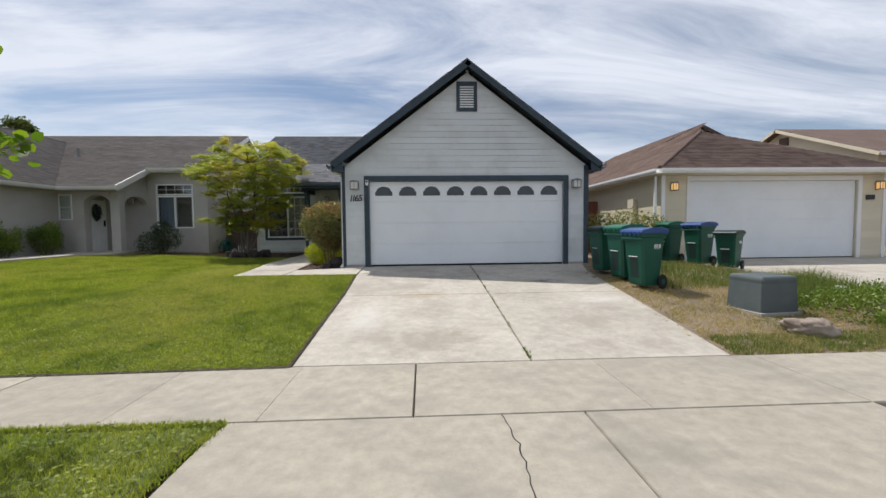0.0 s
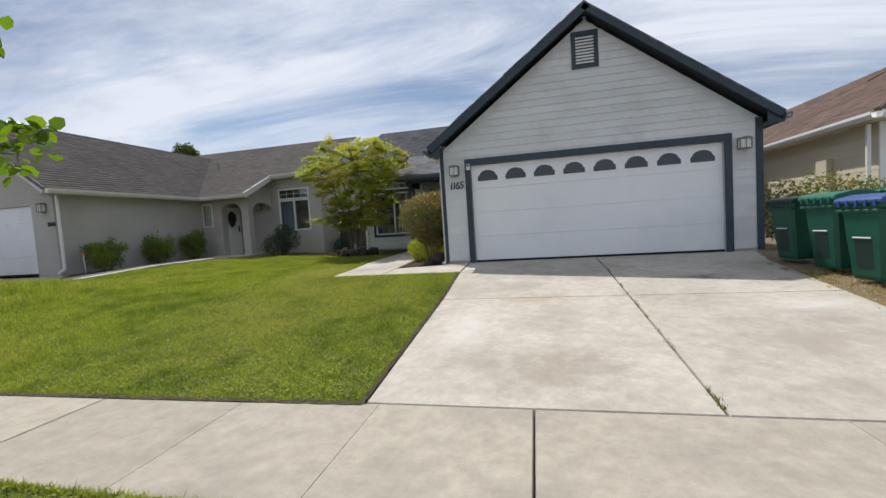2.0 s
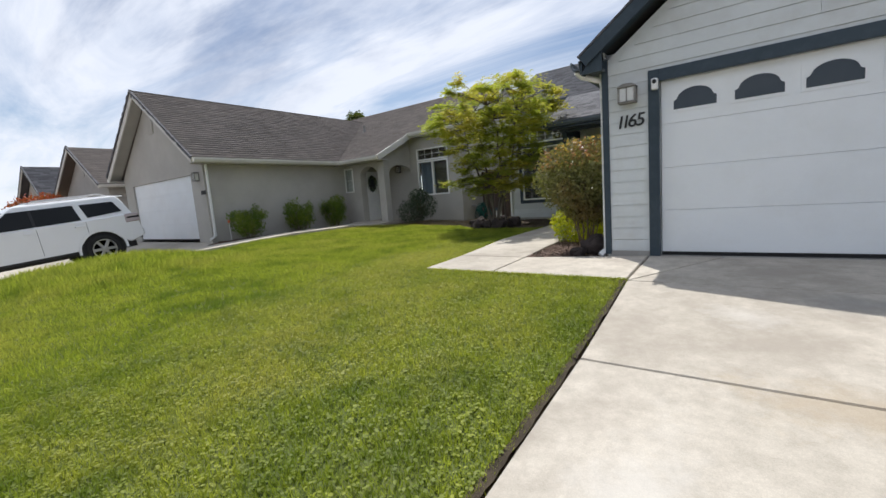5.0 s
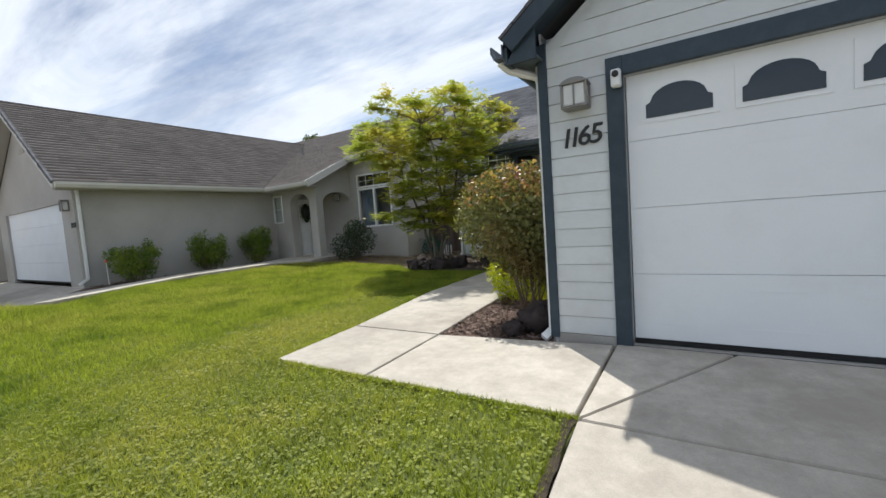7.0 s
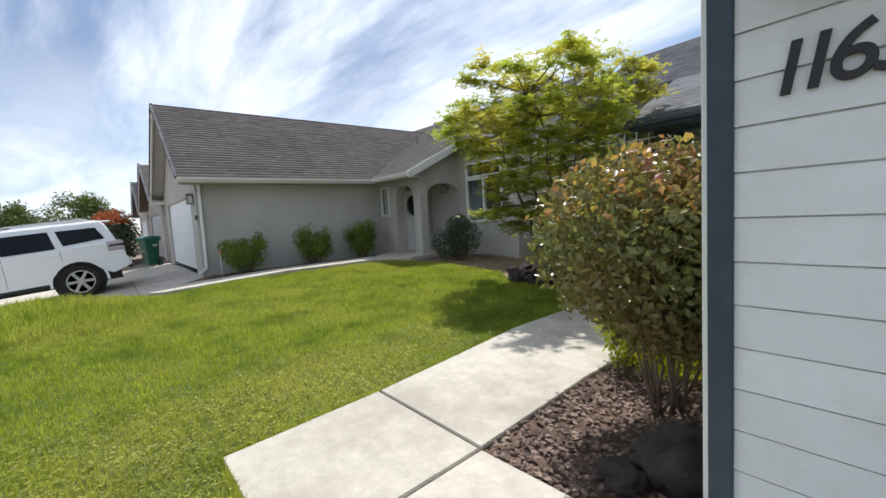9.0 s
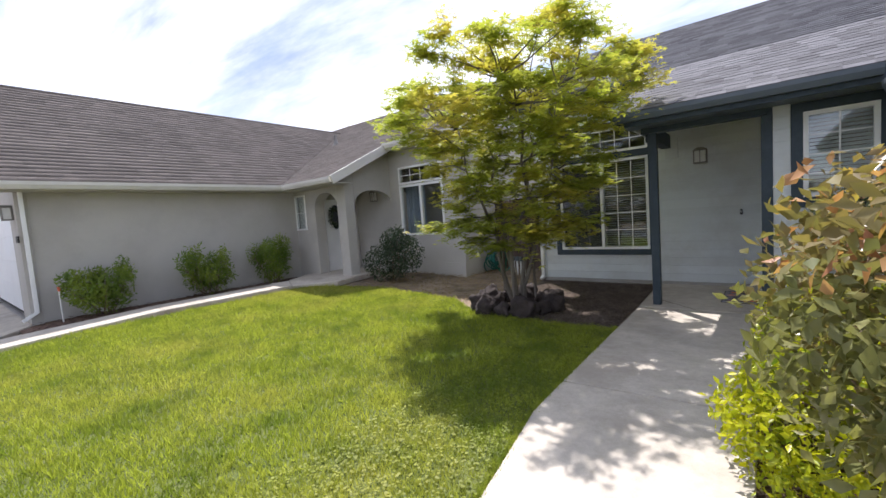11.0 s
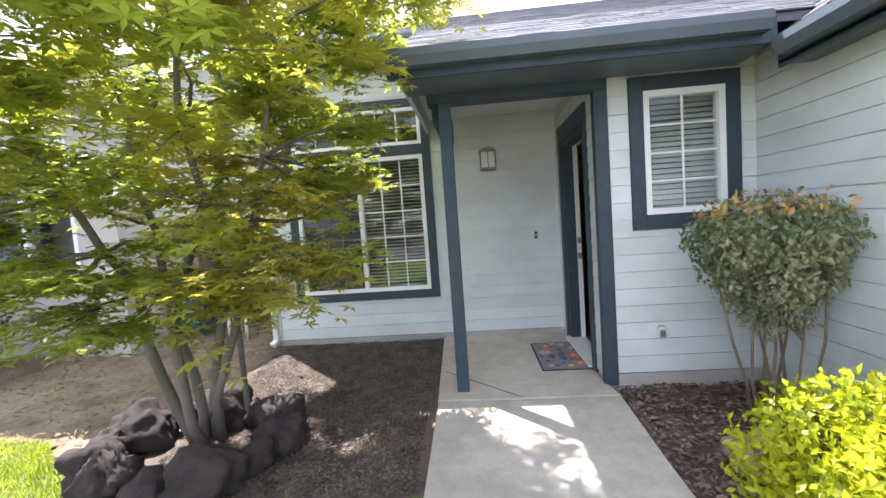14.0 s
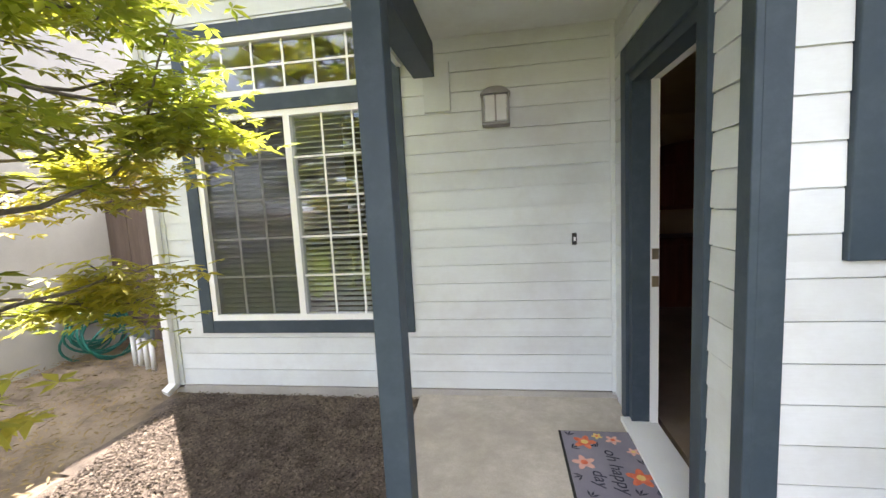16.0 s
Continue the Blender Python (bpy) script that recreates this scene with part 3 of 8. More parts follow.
def beam(p, q, w, h, up=(0, 0, 1)):
    """A straight board from p to q: w across, h high, its top edge on the line."""
    p, q, up = Vector(p), Vector(q), Vector(up)
    d = (q - p).normalized()
    side = d.cross(up).normalized()
    u = side.cross(d).normalized()
    bm = bmesh.new()
    vs = [bm.verts.new(e + side * (s * w / 2) + u * (k * -h)) for e in (p, q) for s, k in ((-1, 0), (1, 0), (1, 1), (-1, 1))]
    for f in ((0, 1, 2, 3), (7, 6, 5, 4), (0, 4, 5, 1), (1, 5, 6, 2), (2, 6, 7, 3), (3, 7, 4, 0)):
        bm.faces.new([vs[i] for i in f])
    return bm


# leaf shapes: corners in the leaf's own plane (along, across, lift), and triangles
LEAF = (np.array([(0, 0, 0), (0.5, 0.26, 0.06), (1, 0, -0.08), (0.5, -0.26, 0.06)]), np.array([(0, 1, 2), (0, 2, 3)]))
BLADE_LEAF = (np.array([(0, 0, 0), (0.45, 0.15, 0.05), (1, 0, -0.15), (0.45, -0.15, 0.05)]), np.array([(0, 1, 2), (0, 2, 3)]))
ROUND = (np.array([(0, 0, 0), (0.3, 0.34, 0.03), (0.7, 0.32, 0.02), (1, 0, -0.1), (0.7, -0.32, 0.02), (0.3, -0.34, 0.03)]), np.array([(0, 1, 2), (0, 2, 3), (0, 3, 4), (0, 4, 5)]))
STAR = (np.array([v for a, r in ((-1.9, 0.62), (-0.95, 0.9), (0, 1.05), (0.95, 0.9), (1.9, 0.62))
                  for v in ((0.0, 0.0, 0.0), (0.48 * r * math.cos(a - 0.36), 0.48 * r * math.sin(a - 0.36), 0.0), (r * math.cos(a), r * math.sin(a), -0.16 * r), (0.48 * r * math.cos(a + 0.36), 0.48 * r * math.sin(a + 0.36), 0.0))]),
        np.array([t for k in range(5) for t in ((4 * k, 4 * k + 1, 4 * k + 2), (4 * k, 4 * k + 2, 4 * k + 3))]))


def leaves(name, points, size, shape, material, parent, rng, flat=0.6, vary=0.35, out=None):
    """Many single leaves at the points, lying more or less level (flat 1) or turned outward from out."""
    pts = np.asarray(points, dtype=float)
    n = len(pts)
    tmpl, tris = shape
    nrm = rng.normal(size=(n, 3))
    nrm /= np.linalg.norm(nrm, axis=1)[:, None]
    aim = np.tile((0.0, 0.0, 1.0), (n, 1)) if out is None else pts - np.asarray(out)
    aim /= np.linalg.norm(aim, axis=1)[:, None] + 1e-6
    nrm = nrm * (1 - flat) + aim * flat
    nrm /= np.linalg.norm(nrm, axis=1)[:, None] + 1e-6
    rnd = rng.normal(size=(n, 3))
    a = np.cross(nrm, rnd)
    a /= np.linalg.norm(a, axis=1)[:, None] + 1e-6
    b = np.cross(nrm, a)
    s = size * (1 + vary * rng.uniform(-1, 1, n))
    v = pts[:, None, :] + s[:, None, None] * (tmpl[None, :, 0:1] * a[:, None] + tmpl[None, :, 1:2] * b[:, None] + tmpl[None, :, 2:3] * nrm[:, None])
    f = tris[None] + (np.arange(n) * len(tmpl))[:, None, None]
    return bulk(name, v.reshape(-1, 3), f.reshape(-1, 3), material, parent)


def drift(x, y, size, seed):
    """Smooth uneven drifts over the ground, 0 to 1: waves of about the given size in many directions."""
    rnd = random.Random(seed)
    v = np.zeros(len(x))
    for k in range(9):
        a, f, p = rnd.uniform(0, math.pi), 2 * math.pi / (size * rnd.uniform(0.7, 1.6)), rnd.uniform(0, 6.3)
        v += np.sin((x * math.cos(a) + y * math.sin(a)) * f + p + 1.3 * np.sin((y * math.cos(a) - x * math.sin(a)) * f * 0.6 + p))
    return np.clip(0.5 + v / 7.5, 0, 1)


def blades(name, x, y, z, height, width, material, parent, rng, clumps=0.0):
    """Upright grass blades, one triangle each; clumps: how far tufts stand out in height."""
    n = len(x)
    if clumps:
        height = height * (1 - clumps + 2 * clumps * (0.65 * drift(x, y, 0.085, 5) + 0.35 * drift(x, y, 0.5, 6)))
    th = rng.uniform(0, 2 * math.pi, n)
    h = height * rng.uniform(0.55, 1.25, n)
    w = width * rng.uniform(0.7, 1.3, n)
    lean = rng.uniform(0.1, 0.8, n) * h
    ph = rng.uniform(0, 2 * math.pi, n)
    v = np.empty((n, 3, 3))
    v[:, 0] = np.stack((x - np.cos(th) * w / 2, y - np.sin(th) * w / 2, z), 1)
    v[:, 1] = np.stack((x + np.cos(th) * w / 2, y + np.sin(th) * w / 2, z), 1)
    v[:, 2] = np.stack((x + np.cos(ph) * lean, y + np.sin(ph) * lean, z + h), 1)
    return tagged(bulk(name, v.reshape(-1, 3), np.arange(3 * n).reshape(-1, 3), material, parent), kind="stuff")


def inside(px, py, poly):
    ok = np.zeros(len(px), dtype=bool)
    for (x0, y0), (x1, y1) in zip(poly, poly[1:] + poly[:1]):
        hit = ((y0 > py) != (y1 > py)) & (px < (x1 - x0) * (py - y0) / (y1 - y0 + 1e-12) + x0)
        ok ^= hit
    return ok


# ---- ground, paving ----
def sheet(name, x0, x1, y0, y1, step, lift, material, keep=None, parent=None, rough_=0.0):
    xs, ys = np.arange(x0, x1 + 1e-6, step), np.arange(y0, y1 + 1e-6, step)
    gx, gy = np.meshgrid(xs, ys)
    rng = np.random.default_rng(5)
    z = ground_z(gx, gy) + lift + rng.uniform(-1, 1, gx.shape) * rough_
    v = np.stack((gx, gy, z), 2).reshape(-1, 3)
    n = len(xs)
    i, j = np.meshgrid(np.arange(len(xs) - 1), np.arange(len(ys) - 1))
    a = (j * n + i).ravel()
    f = np.stack((a, a + 1, a + n + 1, a + n), 1)
    if keep:
        c = v[f].mean(1)
        f = f[inside(c[:, 0], c[:, 1], keep)]
    return bulk(name, v, f, material, parent, smooth=True)


def build_ground():
    xs = np.array([-900, -300, -120, -60, *np.arange(-40, 30.1, 1.0), 60, 120, 300, 900])
    ys = np.array([-900, -300, -120, -60, -30, *np.arange(-12, 30.1, 0.5), 60, 120, 300, 900])
    gx, gy = np.meshgrid(xs, ys)
    v = np.stack((gx, gy, ground_z(gx, gy) - 0.07), 2).reshape(-1, 3)
    n = len(xs)
    i, j = np.meshgrid(np.arange(n - 1), np.arange(len(ys) - 1))
    a = (j * n + i).ravel()
    tagged(bulk("ground", v, np.stack((a, a + 1, a + n + 1, a + n), 1), SOIL, smooth=True), "bare brown soil under the yards", "ground", kind="structure")
    tagged(part("road", prism([(-80, -9.0), (60, -9.0), (60, -0.4), (-80, -0.4)], -0.30, -0.15, axis="z"), ASPHALT), "dark asphalt street beside the apron", "road", kind="structure")


build_ground()


SOFT = {-1.12, -2.32, -5.1, -6.5, 2.0}


def slab(parent, poly, material, lift=0.0, gap=0.006, name="slab", deep=0.12):
    """One poured panel: top edges rounded over, joints left open round it."""
    cx, cy = sum(p[0] for p in poly) / len(poly), sum(p[1] for p in poly) / len(poly)
    bm = bmesh.new()
    rings = []
    n = len(poly)
    ease = [0.18 if poly[i][0] == poly[(i + 1) % n][0] and poly[i][0] in SOFT else 1.0 for i in range(n)]
    for off, dz in ((gap, -deep), (gap, -0.012), (gap + 0.007, 0.0)):
        ring = []
        for i in range(n):
            p, q, r = Vector(poly[i - 1]), Vector(poly[i]), Vector(poly[(i + 1) % n])
            d1, d2 = (q - p).normalized(), (r - q).normalized()
            n1, n2 = Vector((-d1.y, d1.x)), Vector((-d2.y, d2.x))
            c = max(0.3, 1 + n1.dot(n2))
            a1, a2 = off * ease[i - 1], off * ease[i]
            w = q + n1 * a1 + n2 * a2 if abs(n1.dot(n2)) < 0.1 else q + (n1 + n2) * off / c
            ring.append(bm.verts.new((w.x, w.y, gz(q.x, q.y) + lift + dz)))
        rings.append(ring)
    for u, v in zip(rings, rings[1:]):
        for i in range(len(poly)):
            j = (i + 1) % len(poly)
            bm.faces.new((u[i], u[j], v[j], v[i]))
    bm.faces.new(rings[-1])
    return part(name, bm, material, parent)


def paving(name, polys, material, label, category="pavement", lift=0.0, gap=0.006):
    base = thing(name, (polys[0][0][0], polys[0][0][1], gz(*polys[0][0]) + lift), label, category, kind="structure")
    for p in polys:
        slab(base, p, material, lift, gap)
    return base


def rect(x0, y0, x1, y1):
    return [(x0, y0), (x1, y0), (x1, y1), (x0, y1)]


DRIVE = [[(-1.25, 5.3), (1.345, 5.3), (1.345, 8.22), (-1.25, 8.22)], [(1.345, 5.3), (3.62, 5.3), (3.80, 8.22), (1.345, 8.22)], [(-1.25, 8.22), (1.345, 8.22), (1.345, 10.02), (-1.31, 10.02)], [(1.345, 8.22), (3.80, 8.22), (3.92, 10.02), (1.345, 10.02)],
         [(-1.31, 10.02), (1.345, 10.02), (1.345, 11.27), (-0.48, 11.27)], [(-1.31, 10.02), (-0.48, 11.27), (-1.29, 11.27)], [(1.345, 10.02), (3.92, 10.02), (4.25, 11.27), (1.345, 11.27)]]
paving("driveway", DRIVE, CONCRETE, "pale sun-bleached concrete driveway with dark joints", "driveway", gap=0.010)
WALKWAY = [[(-4.03, 10.02), (-2.93, 10.02), (-2.98, 11.2), (-4.15, 11.2)], [(-2.93, 10.02), (-1.31, 10.02), (-1.29, 11.2), (-2.98, 11.2)],
           [(-4.15, 11.2), (-2.98, 11.2), (-3.09, 12.57), (-3.09, 13.91), (-4.50, 13.83), (-4.48, 13.2), (-4.34, 12.4)], [(-4.50, 13.83), (-3.09, 13.91), (-3.06, 16.0), (-3.02, 16.9), (-4.55, 16.9)]]
paving("walkway", WALKWAY, CONCRETE, "pale concrete front walk with cut joints", "walkway", lift=0.012, gap=0.010)
paving("porch_floor", [[(-4.55, 16.9), (-3.02, 16.9), (-3.06, 17.12), (-3.06, 18.9), (-4.64, 18.9)]], CONCRETE, "smooth grey concrete porch slab", "porch", lift=0.016)
SIDE = [-34.0, -29.0, -24.0, -19.5, -15.0, -12.0, -10.4, -9.2, -8.0, -6.5, -5.1, -3.75, -2.32, -1.12, 0.08, 2.0, 3.84, 5.2, 6.6, 8.0, 10.0, 14.0, 20.0, 28.0]
def turf_edge(x):
    """Where the turf meets the pavement: it creeps over the paving to the west."""
    return 5.3 if x > -1.2 else 5.26 + 0.02 * max(x, -12.0) + 0.0252


paving("pavement", [[(a, 4.05), (b, 4.05), (b, turf_edge(b)), (a, turf_edge(a))] for a, b in zip(SIDE, SIDE[1:])], OLD_CONCRETE, "worn grey concrete pavement with tooled joints", "pavement")
APRON = [-1.36, 1.43, 3.84]
paving("driveway_apron", [rect(a, y0, b, y1) for a, b in zip(APRON, APRON[1:]) for y0, y1 in ((1.6, 4.05), (0.0, 1.6))], OLD_CONCRETE, "grey concrete driveway apron with a crack", "driveway")
def crack(points, wide, seed):
    """A ragged open crack: a thin dark sliver along the points."""
    rnd = random.Random(seed)
    bm = bmesh.new()
    line = []
    for (x0, y0), (x1, y1) in zip(points, points[1:]):
        for k in range(7):
            t = k / 7
            line.append((x0 + (x1 - x0) * t + rnd.uniform(-0.014, 0.014), y0 + (y1 - y0) * t))
    rows = [[bm.verts.new((x + side * wide * rnd.uniform(0.25, 0.6), y, gz(x, y) + 0.002 - drop)) for side, drop in ((-1, 0), (1, 0), (0, 0.02))] for x, y in line]
    for a, b in zip(rows, rows[1:]):
        for i, j in ((0, 1), (1, 2), (2, 0)):
            bm.faces.new((a[i], a[j], b[j], b[i]))
    return tagged(part("crack", bm, RUBBER), "thin dark ragged crack in the concrete apron", "crack", kind="structure")


crack([(0.77, 4.04), (0.80, 3.6), (0.76, 3.1), (0.83, 2.5), (0.80, 1.62)], 0.009, 3)
crack([(0.80, 1.6), (0.77, 0.9), (0.82, 0.1)], 0.008, 4)
paving("neighbour_driveway", [rect(-20.2, y0, -16.0, y1) for y0, y1 in ((5.3, 8.4), (8.4, 11.5))] + [rect(-16.0, 5.3, -12.06, 8.4), rect(-16.0, 8.4, -12.06, 10.1), [(-16.0, 10.1), (-12.06, 10.1), (-13.3, 11.5), (-16.0, 11.5)]], CONCRETE, "pale concrete driveway under a parked car", "driveway")
paving("neighbour_walkway", [[(-12.35, 10.7), (-11.75, 10.2), (-11.5, 10.4), (-11.55, 13.0), (-12.3, 13.0)], [(-12.3, 13.0), (-11.55, 13.0), (-11.5, 15.5), (-12.3, 15.9)], [(-12.3, 15.9), (-11.5, 15.5), (-10.9, 16.3), (-11.2, 18.25), (-12.9, 18.25), (-12.9, 16.8)]], CONCRETE, "narrow pale concrete path to an arched porch", "walkway", lift=0.07)
paving("side_driveway", [rect(7.6, 9.2, 10.6, 12.6), rect(10.6, 9.2, 14.2, 12.6), rect(8.2, 5.3, 11.0, 9.2), rect(11.0, 5.3, 14.2, 9.2)], CONCRETE, "pale concrete driveway before a cream garage", "driveway")

LAWN_POLY = [(-12.0, 5.07), (-1.268, 5.28), (-1.268, 8.2), (-1.325, 10.005), (-4.035, 10.005), (-4.155, 11.2), (-4.345, 12.4), (-4.485, 13.2), (-4.495, 13.8), (-4.54, 15.7), (-5.4, 15.6), (-6.7, 15.75), (-7.6, 16.4), (-9.6, 16.5), (-11.4, 15.9), (-11.48, 10.4), (-11.75, 10.15), (-12.0, 9.8)]
tagged(sheet("lawn", -12.1, -1.2, 5.0, 16.7, 0.1, -0.012, TURF, LAWN_POLY, rough_=0.006), "mown green lawn with yellowed patches", "lawn", kind="structure")
STRIP_POLY = [(-9.0, 2.2), (-1.55, 2.2), (-1.36, 4.03), (-9.0, 4.03)]
tagged(sheet("verge", -9.1, -1.3, 2.1, 4.05, 0.1, -0.012, TURF, STRIP_POLY, rough_=0.006), "strip of green grass beside the pavement", "lawn", kind="structure")


def soil_edge(points, wide, seed):
    """A strip of bare dark soil, ragged on both sides, along a cut turf edge."""
    rnd = random.Random(seed)
    v = []
    for (x0, y0), (x1, y1) in zip(points, points[1:]):
        d = Vector((x1 - x0, y1 - y0))
        n, side = max(2, int(d.length / 0.06)), Vector((-d.y, d.x)).normalized()
        for k in range(n + 1):
            p = Vector((x0, y0)) + d * (k / n)
            a, b = p - side * rnd.uniform(0.004, 0.022), p + side * wide * rnd.uniform(0.6, 1.3)
            v += [(a.x, a.y, gz(a.x, a.y) + 0.004), (b.x, b.y, gz(b.x, b.y) + 0.010)]
    f = [(i, i + 2, i + 3, i + 1) for i in range(0, len(v) - 3, 2)]
    return tagged(bulk("soil_edge", np.array(v), np.array(f), EDGE_SOIL), "dark bare soil along the cut turf edge", "ground", kind="structure")


soil_edge([(-12.0, 5.055), (-6.5, 5.165), (-1.26, 5.27)], 0.045, 1)
soil_edge([(-1.262, 5.27), (-1.262, 8.2), (-1.32, 10.0)], 0.04, 2)
soil_edge([(-1.345, 4.02), (-1.53, 2.2)][::-1], 0.05, 3)


def scatter(poly, per, rng):
    xs, ys = [p[0] for p in poly], [p[1] for p in poly]
    area = (max(xs) - min(xs)) * (max(ys) - min(ys))
    n = int(area * per)
    x, y = rng.uniform(min(xs), max(xs), n), rng.uniform(min(ys), max(ys), n)
    ok = inside(x, y, poly)
    return x[ok], y[ok]


def build_grass():
    rng = np.random.default_rng(11)
    near = [(-5.5, 5.225), (-1.30, 5.315), (-1.30, 8.2), (-1.36, 10.0), (-4.04, 10.0), (-4.16, 11.2), (-4.35, 12.4), (-4.49, 13.2), (-4.50, 13.8), (-4.545, 15.7), (-5.5, 15.6)]
    far = [(-12.0, 5.095), (-5.5, 5.225), (-5.5, 15.65), (-6.7, 15.75), (-7.6, 16.4), (-9.6, 16.5), (-11.4, 15.9), (-11.48, 10.4), (-11.75, 10.15), (-12.0, 9.8)]
    for poly, per, h, w, name in ((near, 8500, 0.046, 0.0065, "grass"), (far, 5000, 0.056, 0.009, "grass"), (STRIP_POLY, 6000, 0.046, 0.0065, "verge_grass")):
        x, y = scatter(poly, per, rng)
        ob = blades(name, x, y, ground_z(x, y) - 0.015, h, w, GRASS, None, rng, 0.6)
        tagged(ob, "short green grass blades of a mown lawn", "grass")
    # longer tufts where the lawn is unmown, and broad clover leaves
    x, y = scatter([(-11.8, 5.8), (-8.2, 7.2), (-8.6, 10.2), (-11.4, 9.8)], 900, rng)
    tagged(blades("tall_grass", x, y, ground_z(x, y), 0.13, 0.012, GRASS, None, rng), "longer uncut grass tufts", "grass")
    x, y = scatter(near, 900, rng)
    ob = leaves("clover", np.stack((x, y, ground_z(x, y) + rng.uniform(0.012, 0.03, len(x))), 1), 0.022, ROUND, GRASS, None, rng, 0.85)
    tagged(ob, "small round clover leaves among the grass", "clover", kind="stuff")


build_grass()

# ---- own house ----
house = thing("house", (-1.76, 11.28, 0.5), "grey lap-sided house with slate-blue trim and a charcoal roof", "house")
GX0, GX1, GY, MY, WY, DX = -1.79, 4.38, 11.28, 17.14, 18.85, -3.06
PEAK_X, PEAK_Z, G_EAVE = 1.31, 5.31, 3.05
M_FRONT, M_GWEST = facing(-1.76, GY, 0), facing(GX0, MY, -90)
DOOR_H = (0.60, 5.52, 0.5, 2.63)
TRIM_H = (0.48, 5.64, 0.5, 2.77)
VENT_H = (2.80, 3.32, 4.35, 5.08)


def gable_span(z):
    k = max(0.0, (z - 3.0) / (PEAK_Z + 0.02 - 3.0))
    return (0.10 + k * 2.97 if z > 3.0 else 0.015, 6.04 - k * 2.97 if z > 3.0 else 6.04)


w = part("wall", wall_mesh(6.14, 0.42, 3.0, [DOOR_H], 0.15, M_FRONT, gable=(3.07, PEAK_Z)), SIDING, house, "grey siding wall with a gable")
siding(w, M_FRONT, 0.1, 6.04, 0.56, 5.36, [TRIM_H, VENT_H], SIDING, span=gable_span, course=0.15, seed=2)
part("footing", boxed(0.0, -0.02, 0.40, 0.48, 0.0, 0.56, m=M_FRONT), FOOTING, house)
part("footing", boxed(5.64, -0.02, 0.40, 6.14, 0.0, 0.56, m=M_FRONT), FOOTING, house)
part("wall", boxed(-0.03, 0.0, 0.42, 0.0, 0.15, 3.0, m=M_FRONT), SIDING, house)
for u0, u1 in ((-0.062, 0.015), (6.04, 6.16)):
    part("corner_board", boxed(u0, -0.03, 0.52, u1, 0.0, 3.02, m=M_FRONT), TRIM, house, bevel=0.003)
# garage door casing
part("door_casing", boxed(0.48, -0.04, 0.46, 0.60, 0.02, 2.77, m=M_FRONT), TRIM, house, bevel=0.003)
part("door_casing", boxed(5.52, -0.04, 0.46, 5.64, 0.02, 2.77, m=M_FRONT), TRIM, house, bevel=0.003)
part("door_casing", boxed(0.60, -0.038, 2.63, 5.52, 0.02, 2.768, m=M_FRONT), TRIM, house, bevel=0.003)


def garage_door(parent, m, u0, u1, z0, z1, arched=True):
    """A sectional door: four pressed sections, the top one with arched lights."""
    h = (z1 - z0) / 4
    door = part("garage_door", boxed(u0 + 0.01, 0.10, z0 + 0.02, u1 - 0.01, 0.115, z1 - 0.005, m=m), WHITE, parent, "white sectional garage door")
    part("door_seal", boxed(u0 + 0.01, 0.055, z0 - 0.02, u1 - 0.01, 0.115, z0 + 0.02, m=m), RUBBER, door)
    for k in range(4):
        a, b = z0 + 0.020 + k * h, z0 + 0.0175 + (k + 1) * h
        part("door_section", boxed(u0 + 0.01, 0.06, a, u1 - 0.01, 0.10, min(b, z1 - 0.004), m=m), WHITE, door, bevel=0.003)
        n = 8
        for i in range(n):
            c = u0 + (u1 - u0) * (i + 0.5) / n
            if k == 3 and arched:
                continue
            for e0, e1 in ((0.12, 0.125), (h - 0.125, h - 0.12)):
                part("pressed_rib", boxed(c - 0.22, 0.0575, a + e0, c + 0.22, 0.0605, a + e1 + 0.003, m=m), WHITE, door)
    if arched:
        n = 8
        for i in range(n):
            c = u0 + 0.06 + (u1 - u0 - 0.12) * (i + 0.5) / n
            base = z0 + 3 * h + 0.175
            frame_pts = [(c - 0.255, base - 0.035), (c + 0.255, base - 0.035), (c + 0.255, base + 0.265), (c - 0.255, base + 0.265)]
            light = part("light_frame", prism(frame_pts, 0.052, 0.062, m), WHITE, door)
            pts = [(c - 0.215, base), (c + 0.215, base), (c + 0.215, base + 0.10), (c + 0.185, base + 0.115)]
            pts += [(c + 0.18 * math.cos(a), base + 0.115 + 0.115 * math.sin(a)) for a in np.linspace(0.15, math.pi - 0.15, 11)]
            pts += [(c - 0.185, base + 0.115), (c - 0.215, base + 0.10)]
            part("arched_pane", prism(pts, 0.047, 0.053, m), DOOR_GLASS, light, "dark arched pane")
    return door


garage_door(house, M_FRONT, 0.60, 5.52, 0.53, 2.63)
part("threshold", boxed(0.60, 0.0, 0.44, 5.52, 0.13, 0.505, m=M_FRONT), FOOTING, house)
# gable vent
vent = part("gable_vent", boxed(2.80, -0.01, 4.35, 3.32, 0.02, 5.08, m=M_FRONT), TRIM, house, "white louvred vent in a dark frame")
for a, b, c, d in ((2.80, 4.35, 2.88, 5.08), (3.24, 4.35, 3.32, 5.08), (2.88, 4.35, 3.24, 4.43), (2.88, 5.0, 3.24, 5.08)):
    part("vent_frame", boxed(a, -0.035, b, c, -0.01, d, m=M_FRONT), TRIM, vent)
for k in range(9):
    z = 4.445 + k * 0.061
    bm = boxed(2.885, -0.03, z, 3.235, -0.024, z + 0.05)
    bmesh.ops.rotate(bm, cent=(3.06, -0.02, z), matrix=Matrix.Rotation(radians(-28), 3, "X"), verts=bm.verts)
    bm.transform(M_FRONT)
    part("louvre", bm, VINYL, vent)

